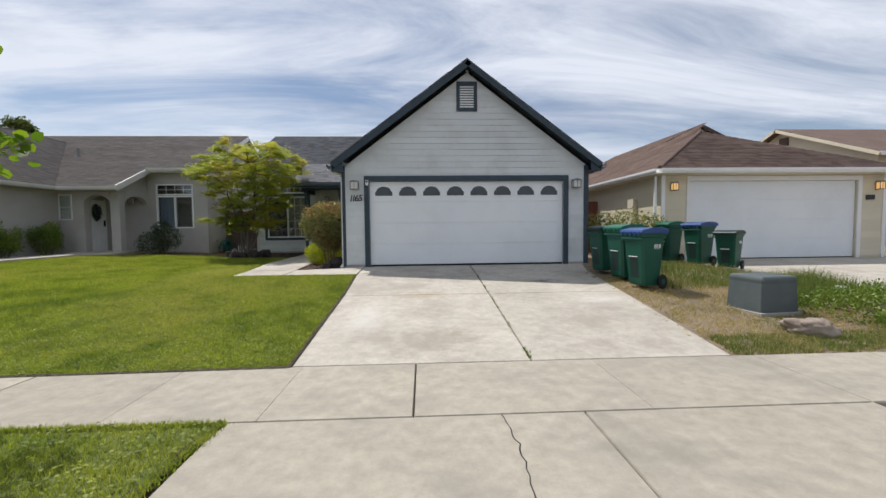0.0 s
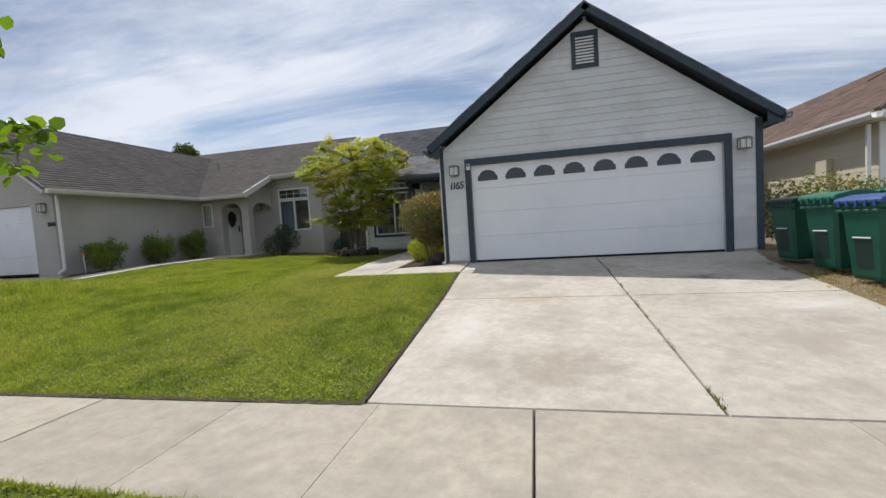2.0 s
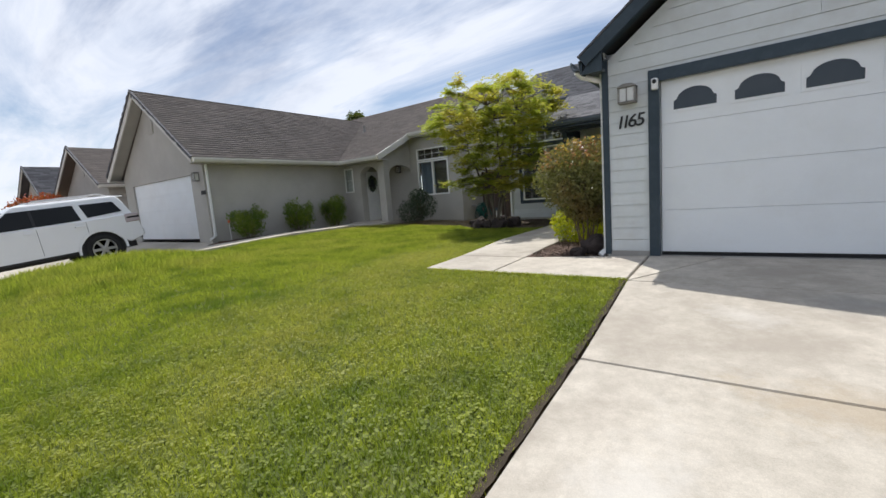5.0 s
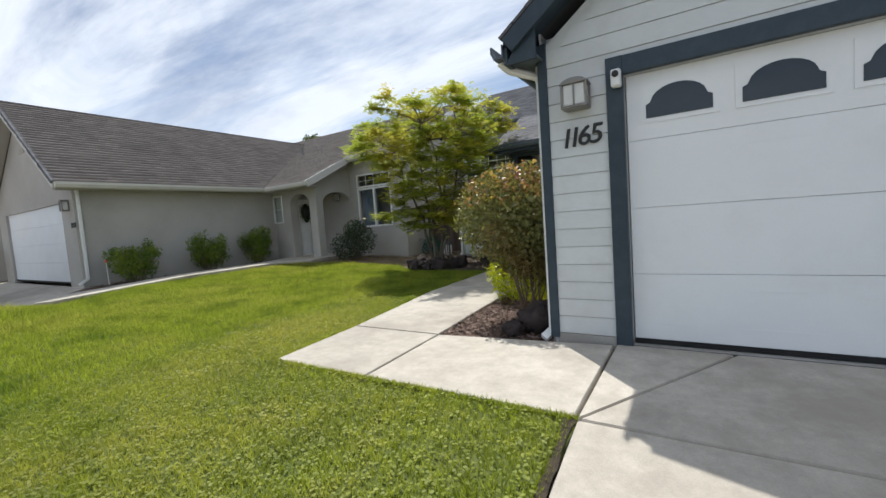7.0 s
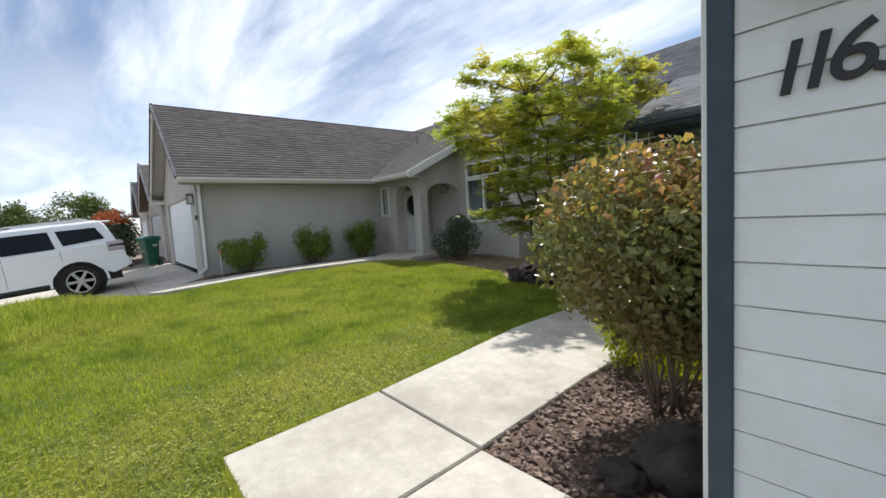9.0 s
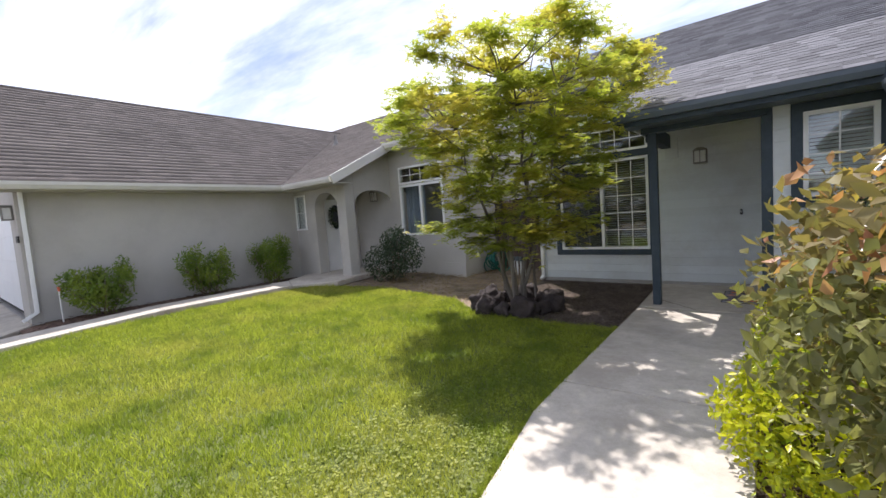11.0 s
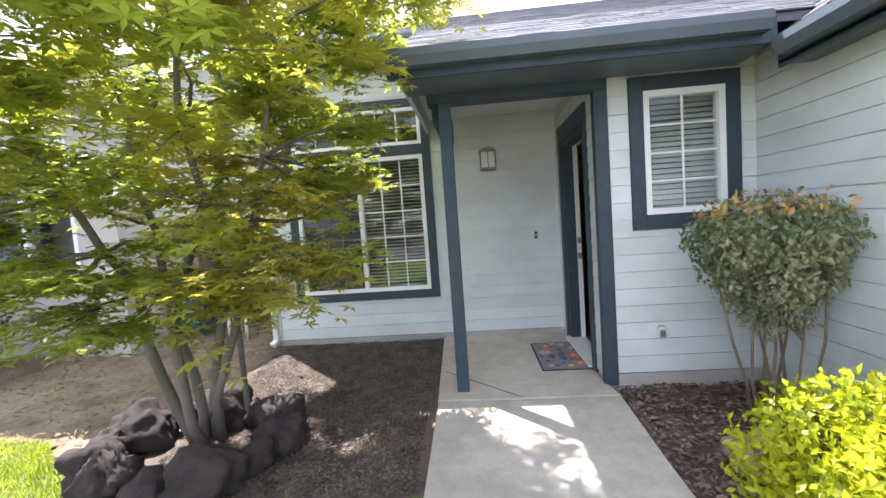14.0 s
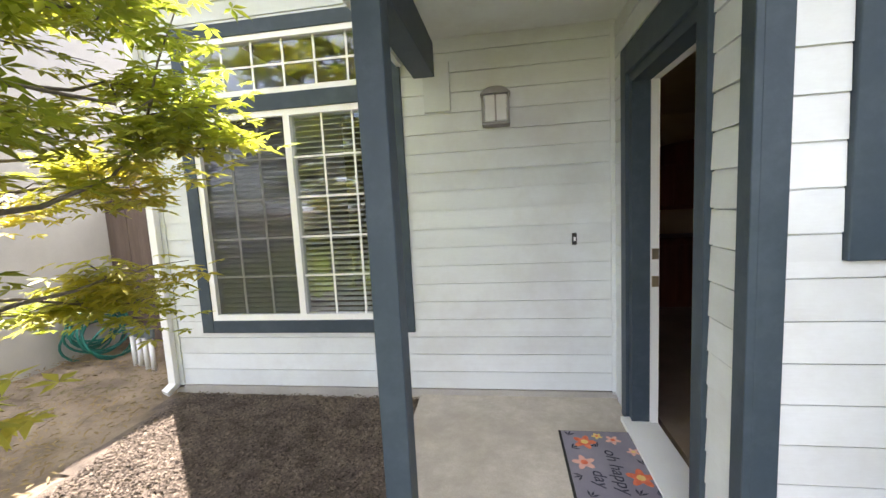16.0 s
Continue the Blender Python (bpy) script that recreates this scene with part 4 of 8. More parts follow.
# west wall of the garage
w = part("wall", wall_mesh(MY - GY - 0.155, 0.42, 3.12, [], 0.15, facing(GX0, MY, -90)), SIDING, house, "grey siding side wall")
siding(w, M_GWEST, 0.0, MY - GY - 0.0, 0.56, 3.12, [], SIDING, course=0.147, seed=4)
part("footing", boxed(0.0, -0.02, 0.38, MY - GY, 0.0, 0.56, m=M_GWEST), FOOTING, house)
part("corner_board", boxed(MY - GY - 0.11, -0.03, 0.52, MY - GY + 0.028, 0.0, 3.02, m=M_GWEST), TRIM, house, bevel=0.003)
part("wall", boxed(GX1 - 0.15, GY + 0.155, 0.42, GX1, 20.0, 3.1), SIDING, house, "grey siding side wall")

# front wall beside the porch, with the small window
M_MF = facing(DX, MY, 0)
SW = (0.37, 1.02, 1.92, 2.94)
w = part("wall", wall_mesh(GX0 - DX, 0.42, 3.15, [SW], 0.15, M_MF), SIDING, house, "grey siding wall beside the porch")
SWT = (SW[0] - 0.115, SW[1] + 0.115, SW[2] - 0.125, SW[3] + 0.115)
siding(w, M_MF, 0.085, GX0 - DX - 0.012, 0.56, 3.13, [SWT], SIDING, course=0.147, seed=5)
part("footing", boxed(0.0, -0.02, 0.40, GX0 - DX, 0.0, 0.56, m=M_MF), FOOTING, house)
part("corner_board", boxed(-0.005, -0.03, 0.46, 0.085, 0.0, 3.15, m=M_MF), TRIM, house, bevel=0.003)

# door wall of the porch (faces west) and the window wall
M_DW = facing(DX, WY, -90)
DOOR_O = (0.36, 1.35, 0.5, 2.80)
w = part("wall", wall_mesh(WY - MY - 0.005, 0.42, 3.3, [DOOR_O], 0.15, M_DW), SIDING, house, "grey siding wall round the front door")
CAS = (0.25, 1.44, 0.4, 2.975)
siding(w, M_DW, 0.012, WY - MY - 0.0, 0.50, 3.25, [CAS], SIDING, course=0.147, seed=6)
part("corner_board", boxed(WY - MY - 0.055, -0.029, 0.46, WY - MY + 0.028, 0.0, 3.15, m=M_DW), TRIM, house, bevel=0.003)
for u0, u1, z0, z1 in ((0.25, 0.36, 0.462, 2.975), (1.35, 1.44, 0.462, 2.975), (0.36, 1.35, 2.80, 2.973)):
    part("door_casing", boxed(u0, -0.035, z0, u1, 0.0, z1, m=M_DW), TRIM, house, bevel=0.003)
for u0, u1, z0, z1 in ((0.36, 0.42, 0.50, 2.80), (1.29, 1.35, 0.50, 2.80), (0.42, 1.29, 2.74, 2.80)):
    part("door_jamb", boxed(u0, -0.012, z0, u1, 0.10, z1, m=M_DW), TRIM, house, "slate-blue outer jamb")
    part("door_jamb", boxed(u0, 0.10, z0, u1 if u0 > 0.40 else u1 + 0.012, 0.15, z1, m=M_DW), VINYL, house, "white inner jamb")
part("door_sill", boxed(0.36, -0.07, 0.462, 1.35, 0.15, 0.505, m=M_DW), VINYL, house, "white threshold")
for z in (1.62, 1.44):
    part("strike_plate", boxed(0.425, 0.105, z, 0.440, 0.145, z + 0.07, m=M_DW), BRONZE, house, "brass strike plate")
# the front door stands open into the hall
door = part("front_door", boxed(-2.93 + 0.02, 17.60, 0.51, -2.93 + 0.86, 17.645, 2.73), WOOD, house, "dark wooden front door standing open", bevel=0.003)
part("door_knob", lathe([(0.012, 0), (0.012, 0.03), (0.03, 0.045), (0.03, 0.06), (0.012, 0.07)], pose(-2.06, 17.645, 1.42, -90)), BRONZE, door, smooth=True)

M_WW = facing(-6.92, WY, 0)
BIG = (0.46, 2.17, 1.12, 2.87)
UP = (0.46, 2.17, 3.0, 3.47)
w = part("wall", wall_mesh(3.90, 0.40, 4.06, [BIG, UP], 0.15, M_WW), SIDING, house, "grey siding wall with the tall window")
BT = (BIG[0] - 0.11, BIG[1] + 0.11, BIG[2] - 0.11, UP[3] + 0.11)
siding(w, M_WW, 0.09, 3.82, 0.52, 4.05, [BT], SIDING, course=0.147, seed=7)
part("corner_board", boxed(3.82, -0.025, 0.50, 3.885, 0.0, 3.3, m=M_WW), SIDING, house)
part("corner_board", boxed(-0.025, -0.025, 0.50, 0.09, 0.0, 4.0, m=M_WW), SIDING, house)
part("footing", boxed(0.0, -0.025, 0.36, 3.9, 0.0, 0.52, m=M_WW), FOOTING, house)
part("wall", boxed(-6.92, WY + 0.155, 0.40, -6.77, 26.0, 4.0), SIDING, house, "grey siding end wall")
part("wall", boxed(-6.92, 25.85, 0.40, GX1, 26.0, 4.0), SIDING, house, "grey siding rear wall")


def window(parent, m, o, cols, rows, halves=1, fw=0.05, casing=None, casing_mat=None, blind=None, label="white vinyl window with grid bars", trimset=None):
    """A white window in its opening: frame, sashes, panes and thin grid bars, with a casing round it."""
    u0, u1, z0, z1 = o
    c = (u0 + u1) / 2 - u0
    lights = [(fw, u1 - u0 - fw, z0 + fw, z1 - fw)] if halves == 1 else [(fw, c - fw * 0.55, z0 + fw, z1 - fw), (c + fw * 0.55, u1 - u0 - fw, z0 + fw, z1 - fw)]
    bm = wall_mesh(u1 - u0, z0, z1, lights, 0.09, m @ Matrix.Translation((u0, -0.025, 0)))
    win = part("window", bm, VINYL, parent, label)
    spans = [(u0 + fw, u1 - fw)] if halves == 1 else [(u0 + fw, (u0 + u1) / 2 - fw * 0.55), ((u0 + u1) / 2 + fw * 0.55, u1 - fw)]
    for a, b in spans:
        pane = part("pane", boxed(a, 0.020, z0 + fw, b, 0.024, z1 - fw, m=m), GLASS, win)
        pane.visible_shadow = False
        for i in range(1, cols):
            x = a + (b - a) * i / cols
            part("grid_bar", boxed(x - 0.008, 0.010, z0 + fw, x + 0.008, 0.018, z1 - fw, m=m), VINYL, win)
        for j in range(1, rows):
            z = z0 + fw + (z1 - z0 - 2 * fw) * j / rows
            part("grid_bar", boxed(a, 0.011, z - 0.008, b, 0.019, z + 0.008, m=m), VINYL, win)
    if casing:
        for d in casing:
            part("casing_board", boxed(d[0], -0.035, d[1], d[2], 0.0, d[3], m=m), casing_mat, win, bevel=0.003)
    return win


def blinds(m, o, depth, label, tilt=35):
    u0, u1, z0, z1 = o
    c = m @ Vector(((u0 + u1) / 2, depth, z0))
    ob = thing("window_blind", c, label, "blind", "window blinds")
    part("head_rail", boxed(u0, depth - 0.025, z1 - 0.045, u1, depth + 0.025, z1 - 0.005, m=m), SLAT, ob)
    z = z1 - 0.07
    while z > z0 + 0.03:
        bm = boxed(u0 + 0.005, depth - 0.024, z - 0.0015, u1 - 0.005, depth + 0.024, z + 0.0015)
        bmesh.ops.rotate(bm, cent=(0, depth, z), matrix=Matrix.Rotation(radians(tilt), 3, "X"), verts=bm.verts)
        bm.transform(m)
        part("slat", bm, SLAT, ob)
        z -= 0.045
    part("bottom_rail", boxed(u0 + 0.005, depth - 0.022, z0 + 0.008, u1 - 0.005, depth + 0.022, z0 + 0.026, m=m), SLAT, ob)
    return ob


def frame_boards(o, t, tb=None):
    u0, u1, z0, z1 = o
    tb = tb or t
    return [(u0 - t, z0 - tb, u0, z1 + t), (u1, z0 - tb, u1 + t, z1 + t), (u0, z0 - tb, u1, z0), (u0, z1, u1, z1 + t)]


window(house, M_MF, SW, 2, 4, casing=frame_boards(SW, 0.113, 0.123), casing_mat=TRIM, label="white window with slate-blue casing")
u0, u1 = BIG[0], BIG[1]
big_casing = [(u0 - 0.11, BIG[2] - 0.11, u0, UP[3] + 0.11), (u1, BIG[2] - 0.11, u1 + 0.11, UP[3] + 0.11), (u0, BIG[2] - 0.11, u1, BIG[2]), (u0, UP[3], u1, UP[3] + 0.11), (u0, BIG[3], u1, UP[2])]
window(house, M_WW, BIG, 3, 5, halves=2, casing=big_casing, casing_mat=TRIM, label="large white sliding window with grid bars")
window(house, M_WW, UP, 6, 2, fw=0.045, label="white transom window with grid bars")
part("insect_screen", boxed(BIG[0] + 0.06, 0.004, BIG[2] + 0.05, (BIG[0] + BIG[1]) / 2 - 0.03, 0.006, BIG[3] - 0.05, m=M_WW), SCREEN, house, "dark insect screen")
blinds(M_MF, (SW[0] + 0.01, SW[1] - 0.01, SW[2], SW[3]), 0.115, "white slatted blind behind the small window", 52)
blinds(M_WW, (BIG[0] + 0.01, BIG[1] - 0.01, BIG[2], BIG[3]), 0.115, "white slatted blind behind the large window", 20)

# rooms behind the glass and the open door
part("interior_wall", boxed(-2.3, 22.0, 0.49, 1.8, 22.1, 3.12), BEIGE, house, "beige plaster wall inside")
part("interior_wall", boxed(1.7, 17.3, 0.49, 1.8, 22.0, 3.12), BEIGE, house, "beige plaster wall inside")
part("interior_floor", boxed(-2.87, 17.29, 0.42, 1.8, 25.8, 0.49), CARPET, house)
part("interior_ceiling", boxed(-2.87, 17.29, 3.12, 1.8, 25.8, 3.18), BEIGE, house)
part("interior_floor", boxed(-6.77, 19.0, 0.42, -3.02, 25.8, 0.49), CARPET, house)
part("interior_wall", boxed(-2.97, 19.0, 0.49, -2.87, 25.8, 3.12), BEIGE, house)
# ceiling and back wall here carry the room's shade in their colour
part("interior_ceiling", boxed(-6.77, 19.0, 3.92, -2.87, 25.8, 3.98), ROOM_SHADE, house)
part("interior_wall", boxed(-6.77, 23.0, 0.49, -2.97, 23.1, 3.92), ROOM_SHADE, house)
cab = thing("cabinet", (-1.2, 21.7, 0.49), "dark cherry wooden dresser with an arched top in the hall", "cabinet")
part("body", boxed(-2.1, 21.45, 0.49, -0.2, 21.99, 1.40), WOOD, cab, bevel=0.006)
part("worktop", boxed(-2.14, 21.40, 1.40, -0.16, 21.99, 1.44), WOOD, cab, bevel=0.006)
arch_top = [(-2.05, 1.80), (-0.25, 1.80), (-0.25, 2.45)] + [(-1.15 + 0.9 * math.cos(a), 2.45 + 0.28 * math.sin(a)) for a in np.linspace(0, math.pi, 13)][1:-1] + [(-2.05, 2.45)]
part("upper_body", prism(arch_top, 21.65, 21.99), WOOD, cab)
for x in (-2.05, -0.31):
    part("upright", boxed(x, 21.7, 1.44, x + 0.06, 21.99, 1.80), WOOD, cab)
for k in range(4):
    part("door", boxed(-2.06 + k * 0.46, 21.43, 0.56, -1.64 + k * 0.46, 21.45, 1.34), WOOD, cab, bevel=0.006)
    part("upper_door", boxed(-2.0 + k * 0.44, 21.63, 1.86, -1.60 + k * 0.44, 21.65, 2.40), WOOD, cab, bevel=0.006)

# ---- own roofs ----
S_M = 0.505
EAVE_Y, EAVE_Z, RIDGE_Y = 16.55, 3.22, 22.35
RIDGE_Z = EAVE_Z + S_M * (RIDGE_Y - EAVE_Y)
STEP_X, STEP_Y = -4.66, 18.45
STEP_Z = EAVE_Z + S_M * (STEP_Y - EAVE_Y)
roof = part("roof", deck([(STEP_X, EAVE_Y, EAVE_Z), (4.7, EAVE_Y, EAVE_Z), (4.7, RIDGE_Y, RIDGE_Z), (-7.25, RIDGE_Y, RIDGE_Z), (-7.25, STEP_Y, STEP_Z), (STEP_X, STEP_Y, STEP_Z)], 0.06), ROOF_GREY, house, "charcoal shingled roof")
part("roof", deck([(-7.25, RIDGE_Y, RIDGE_Z - 0.002), (4.7, RIDGE_Y, RIDGE_Z - 0.002), (4.7, 28.1, EAVE_Z), (-7.25, 28.1, EAVE_Z)], 0.06), ROOF_GREY, house)
L = math.hypot(RIDGE_Y - EAVE_Y, RIDGE_Z - EAVE_Z)
G_S = (5.52 - 3.04) / (1.31 + 2.03)


def main_cut(v):
    # the east end dies into the garage roof along the valley
    z = EAVE_Z + v / L * (RIDGE_Z - EAVE_Z)
    x = -2.03 + max(0.0, (z - 3.04) / G_S)
    return (0.0 if z > STEP_Z else 7.25 + STEP_X), min(x, 1.31 if z > 5.5 else x) + 7.25 + (4.0 if z > 5.5 else 0.0)


tabs = shingle_array((-7.25, EAVE_Y - 0.02, EAVE_Z), (1, 0, 0), (0, RIDGE_Y - EAVE_Y, RIDGE_Z - EAVE_Z), 10, L, main_cut, seed=8, wide=0.26, thick=0.008)
near_tabs = (tabs[:, 0, 2] < 3.22 + 0.505 * 1.9) & (tabs[:, 0, 0] > -4.7)
shingle_tabs_near, shingle_tabs_far = tabs[near_tabs][:300], np.concatenate((tabs[near_tabs][300:], tabs[~near_tabs]))
shingles(roof, shingle_tabs_far, ROOF_GREY)
part("ridge_cap", tube(bmesh.new(), [(-7.25, RIDGE_Y, RIDGE_Z + 0.0), (1.3, RIDGE_Y, RIDGE_Z + 0.0)], 0.035, 6), ROOF_GREY, house)
part("fascia", boxed(-7.25, STEP_Y - 0.002, STEP_Z - 0.17, STEP_X - 0.02, STEP_Y + 0.03, STEP_Z - 0.012), TRIM, house, bevel=0.003)
part("rake_board", beam((STEP_X - 0.018, EAVE_Y, EAVE_Z - 0.012), (STEP_X - 0.018, STEP_Y, STEP_Z - 0.012), 0.036, 0.17), TRIM, house)
part("soffit", boxed(-7.2, STEP_Y + 0.03, STEP_Z - 0.15, STEP_X, WY - 0.03, STEP_Z - 0.13), SIDING, house, "grey soffit boards")
part("porch_gable", prism([(EAVE_Y + 0.05, EAVE_Z - 0.12), (WY - 0.03, EAVE_Z - 0.12), (WY - 0.03, STEP_Z - 0.02), (STEP_Y, STEP_Z - 0.08)], STEP_X, STEP_X + 0.04, axis="x"), SIDING, house)
part("fascia", boxed(STEP_X - 0.036, EAVE_Y - 0.002, EAVE_Z - 0.19, -2.03, EAVE_Y + 0.03, EAVE_Z - 0.012), TRIM, house, bevel=0.003)


def gutter(p, q, out, parent, material, size=0.11):
    """An open eaves gutter with a rolled lip, from p to q; out: the horizontal way it faces."""
    p, q, out = Vector(p), Vector(q), Vector(out)
    prof = [(0, 0), (0, -size), (size * 0.75, -size), (size, -size * 0.45), (size, 0.0), (size * 0.86, 0.0), (size * 0.86, -size * 0.4), (size * 0.68, -size * 0.86), (0.012, -size * 0.86), (0.012, 0)]
    bm = bmesh.new()
    one = [bm.verts.new(p + out * a + Vector((0, 0, b))) for a, b in prof]
    two = [bm.verts.new(q + out * a + Vector((0, 0, b))) for a, b in prof]
    bm.faces.new(one), bm.faces.new(two[::-1])
    for i in range(len(prof)):
        j = (i + 1) % len(prof)
        bm.faces.new((one[i], one[j], two[j], two[i]))
    return part("gutter", bm, material, parent)


gutter((STEP_X - 0.03, EAVE_Y - 0.004, EAVE_Z - 0.02), (-2.12, EAVE_Y - 0.004, EAVE_Z - 0.02), (0, -1, 0), house, GUTTER)
gutter((-7.25, STEP_Y - 0.004, STEP_Z - 0.02), (STEP_X - 0.04, STEP_Y - 0.004, STEP_Z - 0.02), (0, -1, 0), house, GUTTER)
# west rake of the main roof
part("rake_board", beam((-7.24, STEP_Y, STEP_Z - 0.02), (-7.24, RIDGE_Y, RIDGE_Z - 0.02), 0.035, 0.18), TRIM, house)
bm = prism([(WY + 0.16, 3.9), (25.8, 3.9), (25.8, 4.4), (RIDGE_Y, RIDGE_Z - 0.1), (WY + 0.16, 4.35)], -6.92, -6.78, axis="x")
part("gable_wall", bm, SIDING, house)
# garage roof: gable to the front
FRONT_Y = 11.04
GE_X0, GE_X1, GE_Z, GR_Z = -2.03, 4.65, 3.04, 5.52
for x in (GE_X0, GE_X1):
    part("roof", deck([(x, FRONT_Y, GE_Z), (1.31, FRONT_Y, GR_Z), (1.31, 21.5, GR_Z), (x, 21.5 if x > 0 else 16.6, GE_Z)], 0.06), ROOF_GREY, house, "charcoal shingled garage roof")
    d = Vector((1.31 - x, 0, GR_Z - GE_Z))
    t = shingle_array((x, FRONT_Y, GE_Z), (0, 1, 0), d, 8, d.length, lambda v: (-0.02, 5.6 + v * 0.9), seed=9, wide=0.3)
    shingles(house, t, ROOF_GREY)
    part("rake_board", beam((x, FRONT_Y - 0.02, GE_Z + 0.01), (1.31, FRONT_Y - 0.02, GR_Z + 0.01), 0.04, 0.14, up=(0, 0, 1)), TRIM, house, bevel=0.003)
    part("rake_soffit", deck([(x + (0.1 if x < 0 else -0.1), FRONT_Y, GE_Z - 0.0), (1.31, FRONT_Y, GR_Z - 0.065), (1.31, GY + 0.02, GR_Z - 0.065), (x + (0.1 if x < 0 else -0.1), GY + 0.02, GE_Z - 0.0)], 0.02), TRIM, house)
    side = -1 if x < 0 else 1
    part("eave_soffit", boxed(min(x, x - side * 0.26), FRONT_Y + 0.01, GE_Z - 0.16, max(x, x - side * 0.26), 16.55, GE_Z - 0.14), GUTTER, house)
    part("fascia", boxed(min(x, x - side * 0.03), FRONT_Y, GE_Z - 0.18, max(x, x - side * 0.03), 16.55, GE_Z - 0.03), TRIM, house)
    gutter((x, FRONT_Y - 0.02, GE_Z - 0.02), (x, 16.45 if x < 0 else 20, GE_Z - 0.02), (side, 0, 0), house, GUTTER)
    part("eave_return", prism([(x - 0.02 * side, GE_Z - 0.19), (x - 0.27 * side, GE_Z - 0.19), (x - 0.27 * side, GE_Z + 0.22)], FRONT_Y - 0.0, FRONT_Y + 0.03), TRIM, house)


def shingle_edge(parent, p, q, material, seed, extra=0.0):
    """The saw-toothed ends of shingles along a rake."""
    rnd = random.Random(seed)
    p, q = Vector(p), Vector(q)
    n = int((q - p).length / 0.143)
    bm = bmesh.new()
    for k in range(n):
        c = p.lerp(q, (k + 0.5) / n)
        a = math.atan2(q.z - p.z, q.x - p.x)
        m = Matrix.Translation(c) @ Matrix.Rotation(-a, 4, "Y")
        box(bm, -0.08, -0.025, 0.0, 0.075, 0.05, 0.022 + extra + rnd.uniform(0, 0.014 + extra), m=m)
    return part("shingle_edge", bm, material, parent)


for x in (GE_X0, GE_X1):
    shingle_edge(house, (x, FRONT_Y - 0.02, GE_Z + 0.015), (1.31, FRONT_Y - 0.02, GR_Z + 0.015), ROOF_GREY, 4)

# porch: post, beams, bracket, ceiling
part("porch_post", boxed(-4.38, 17.06, 0.462, -4.275, 17.165, 2.978), TRIM, house, "chipped slate-blue porch post", bevel=0.004)
part("porch_beam", boxed(-4.47, 17.04, 2.98, -3.03, 17.22, 3.30), TRIM, house, "slate-blue porch beam", bevel=0.004)
part("porch_beam", boxed(-4.45, 17.22, 2.88, -4.31, 18.42, 3.10), TRIM, house, "slate-blue side beam", bevel=0.004)
part("porch_soffit", boxed(STEP_X + 0.04, EAVE_Y + 0.03, 3.05, -2.0, 17.04, 3.07), GUTTER, house, "slate-blue soffit boards")
part("porch_ceiling", boxed(STEP_X + 0.04, 17.22, 3.27, -3.02, WY - 0.03, 3.30), SIDING, house, "grey porch ceiling")
part("porch_backing", boxed(-4.46, 18.80, 2.74, -4.26, 18.836, 3.10), SIDING, house)


def downspout(parent, x, y, z0, z1, material, kick=(0.0, -1.0), spout=0.24):
    bm = bmesh.new()
    box(bm, x - 0.035, y - 0.03, z0 + 0.12, x + 0.035, y + 0.03, z1)
    kx, ky = kick
    m = Matrix.Translation((x, y, z0 + 0.12)) @ Vector((0, 0, -1)).rotation_difference(Vector((kx, ky, -0.5))).to_matrix().to_4x4()
    box(bm, -0.035, -0.03, -spout, 0.035, 0.03, 0.02, m=m)
    return part("downspout", bm, material, parent, "white metal downspout", bevel=0.004)


downspout(house, -6.90, 18.79, 0.42, 3.95, VINYL, (-0.25, -0.9), 0.10)
downspout(house, -1.83, 11.36, 0.44, 2.95, VINYL, (-0.5, -0.7), 0.13)
part("gutter_elbow", tube(bmesh.new(), [(-2.1, 11.12, 2.92), (-2.05, 11.2, 2.86), (-1.86, 11.36, 2.80), (-1.83, 11.36, 2.7)], 0.035, 8), VINYL, house)


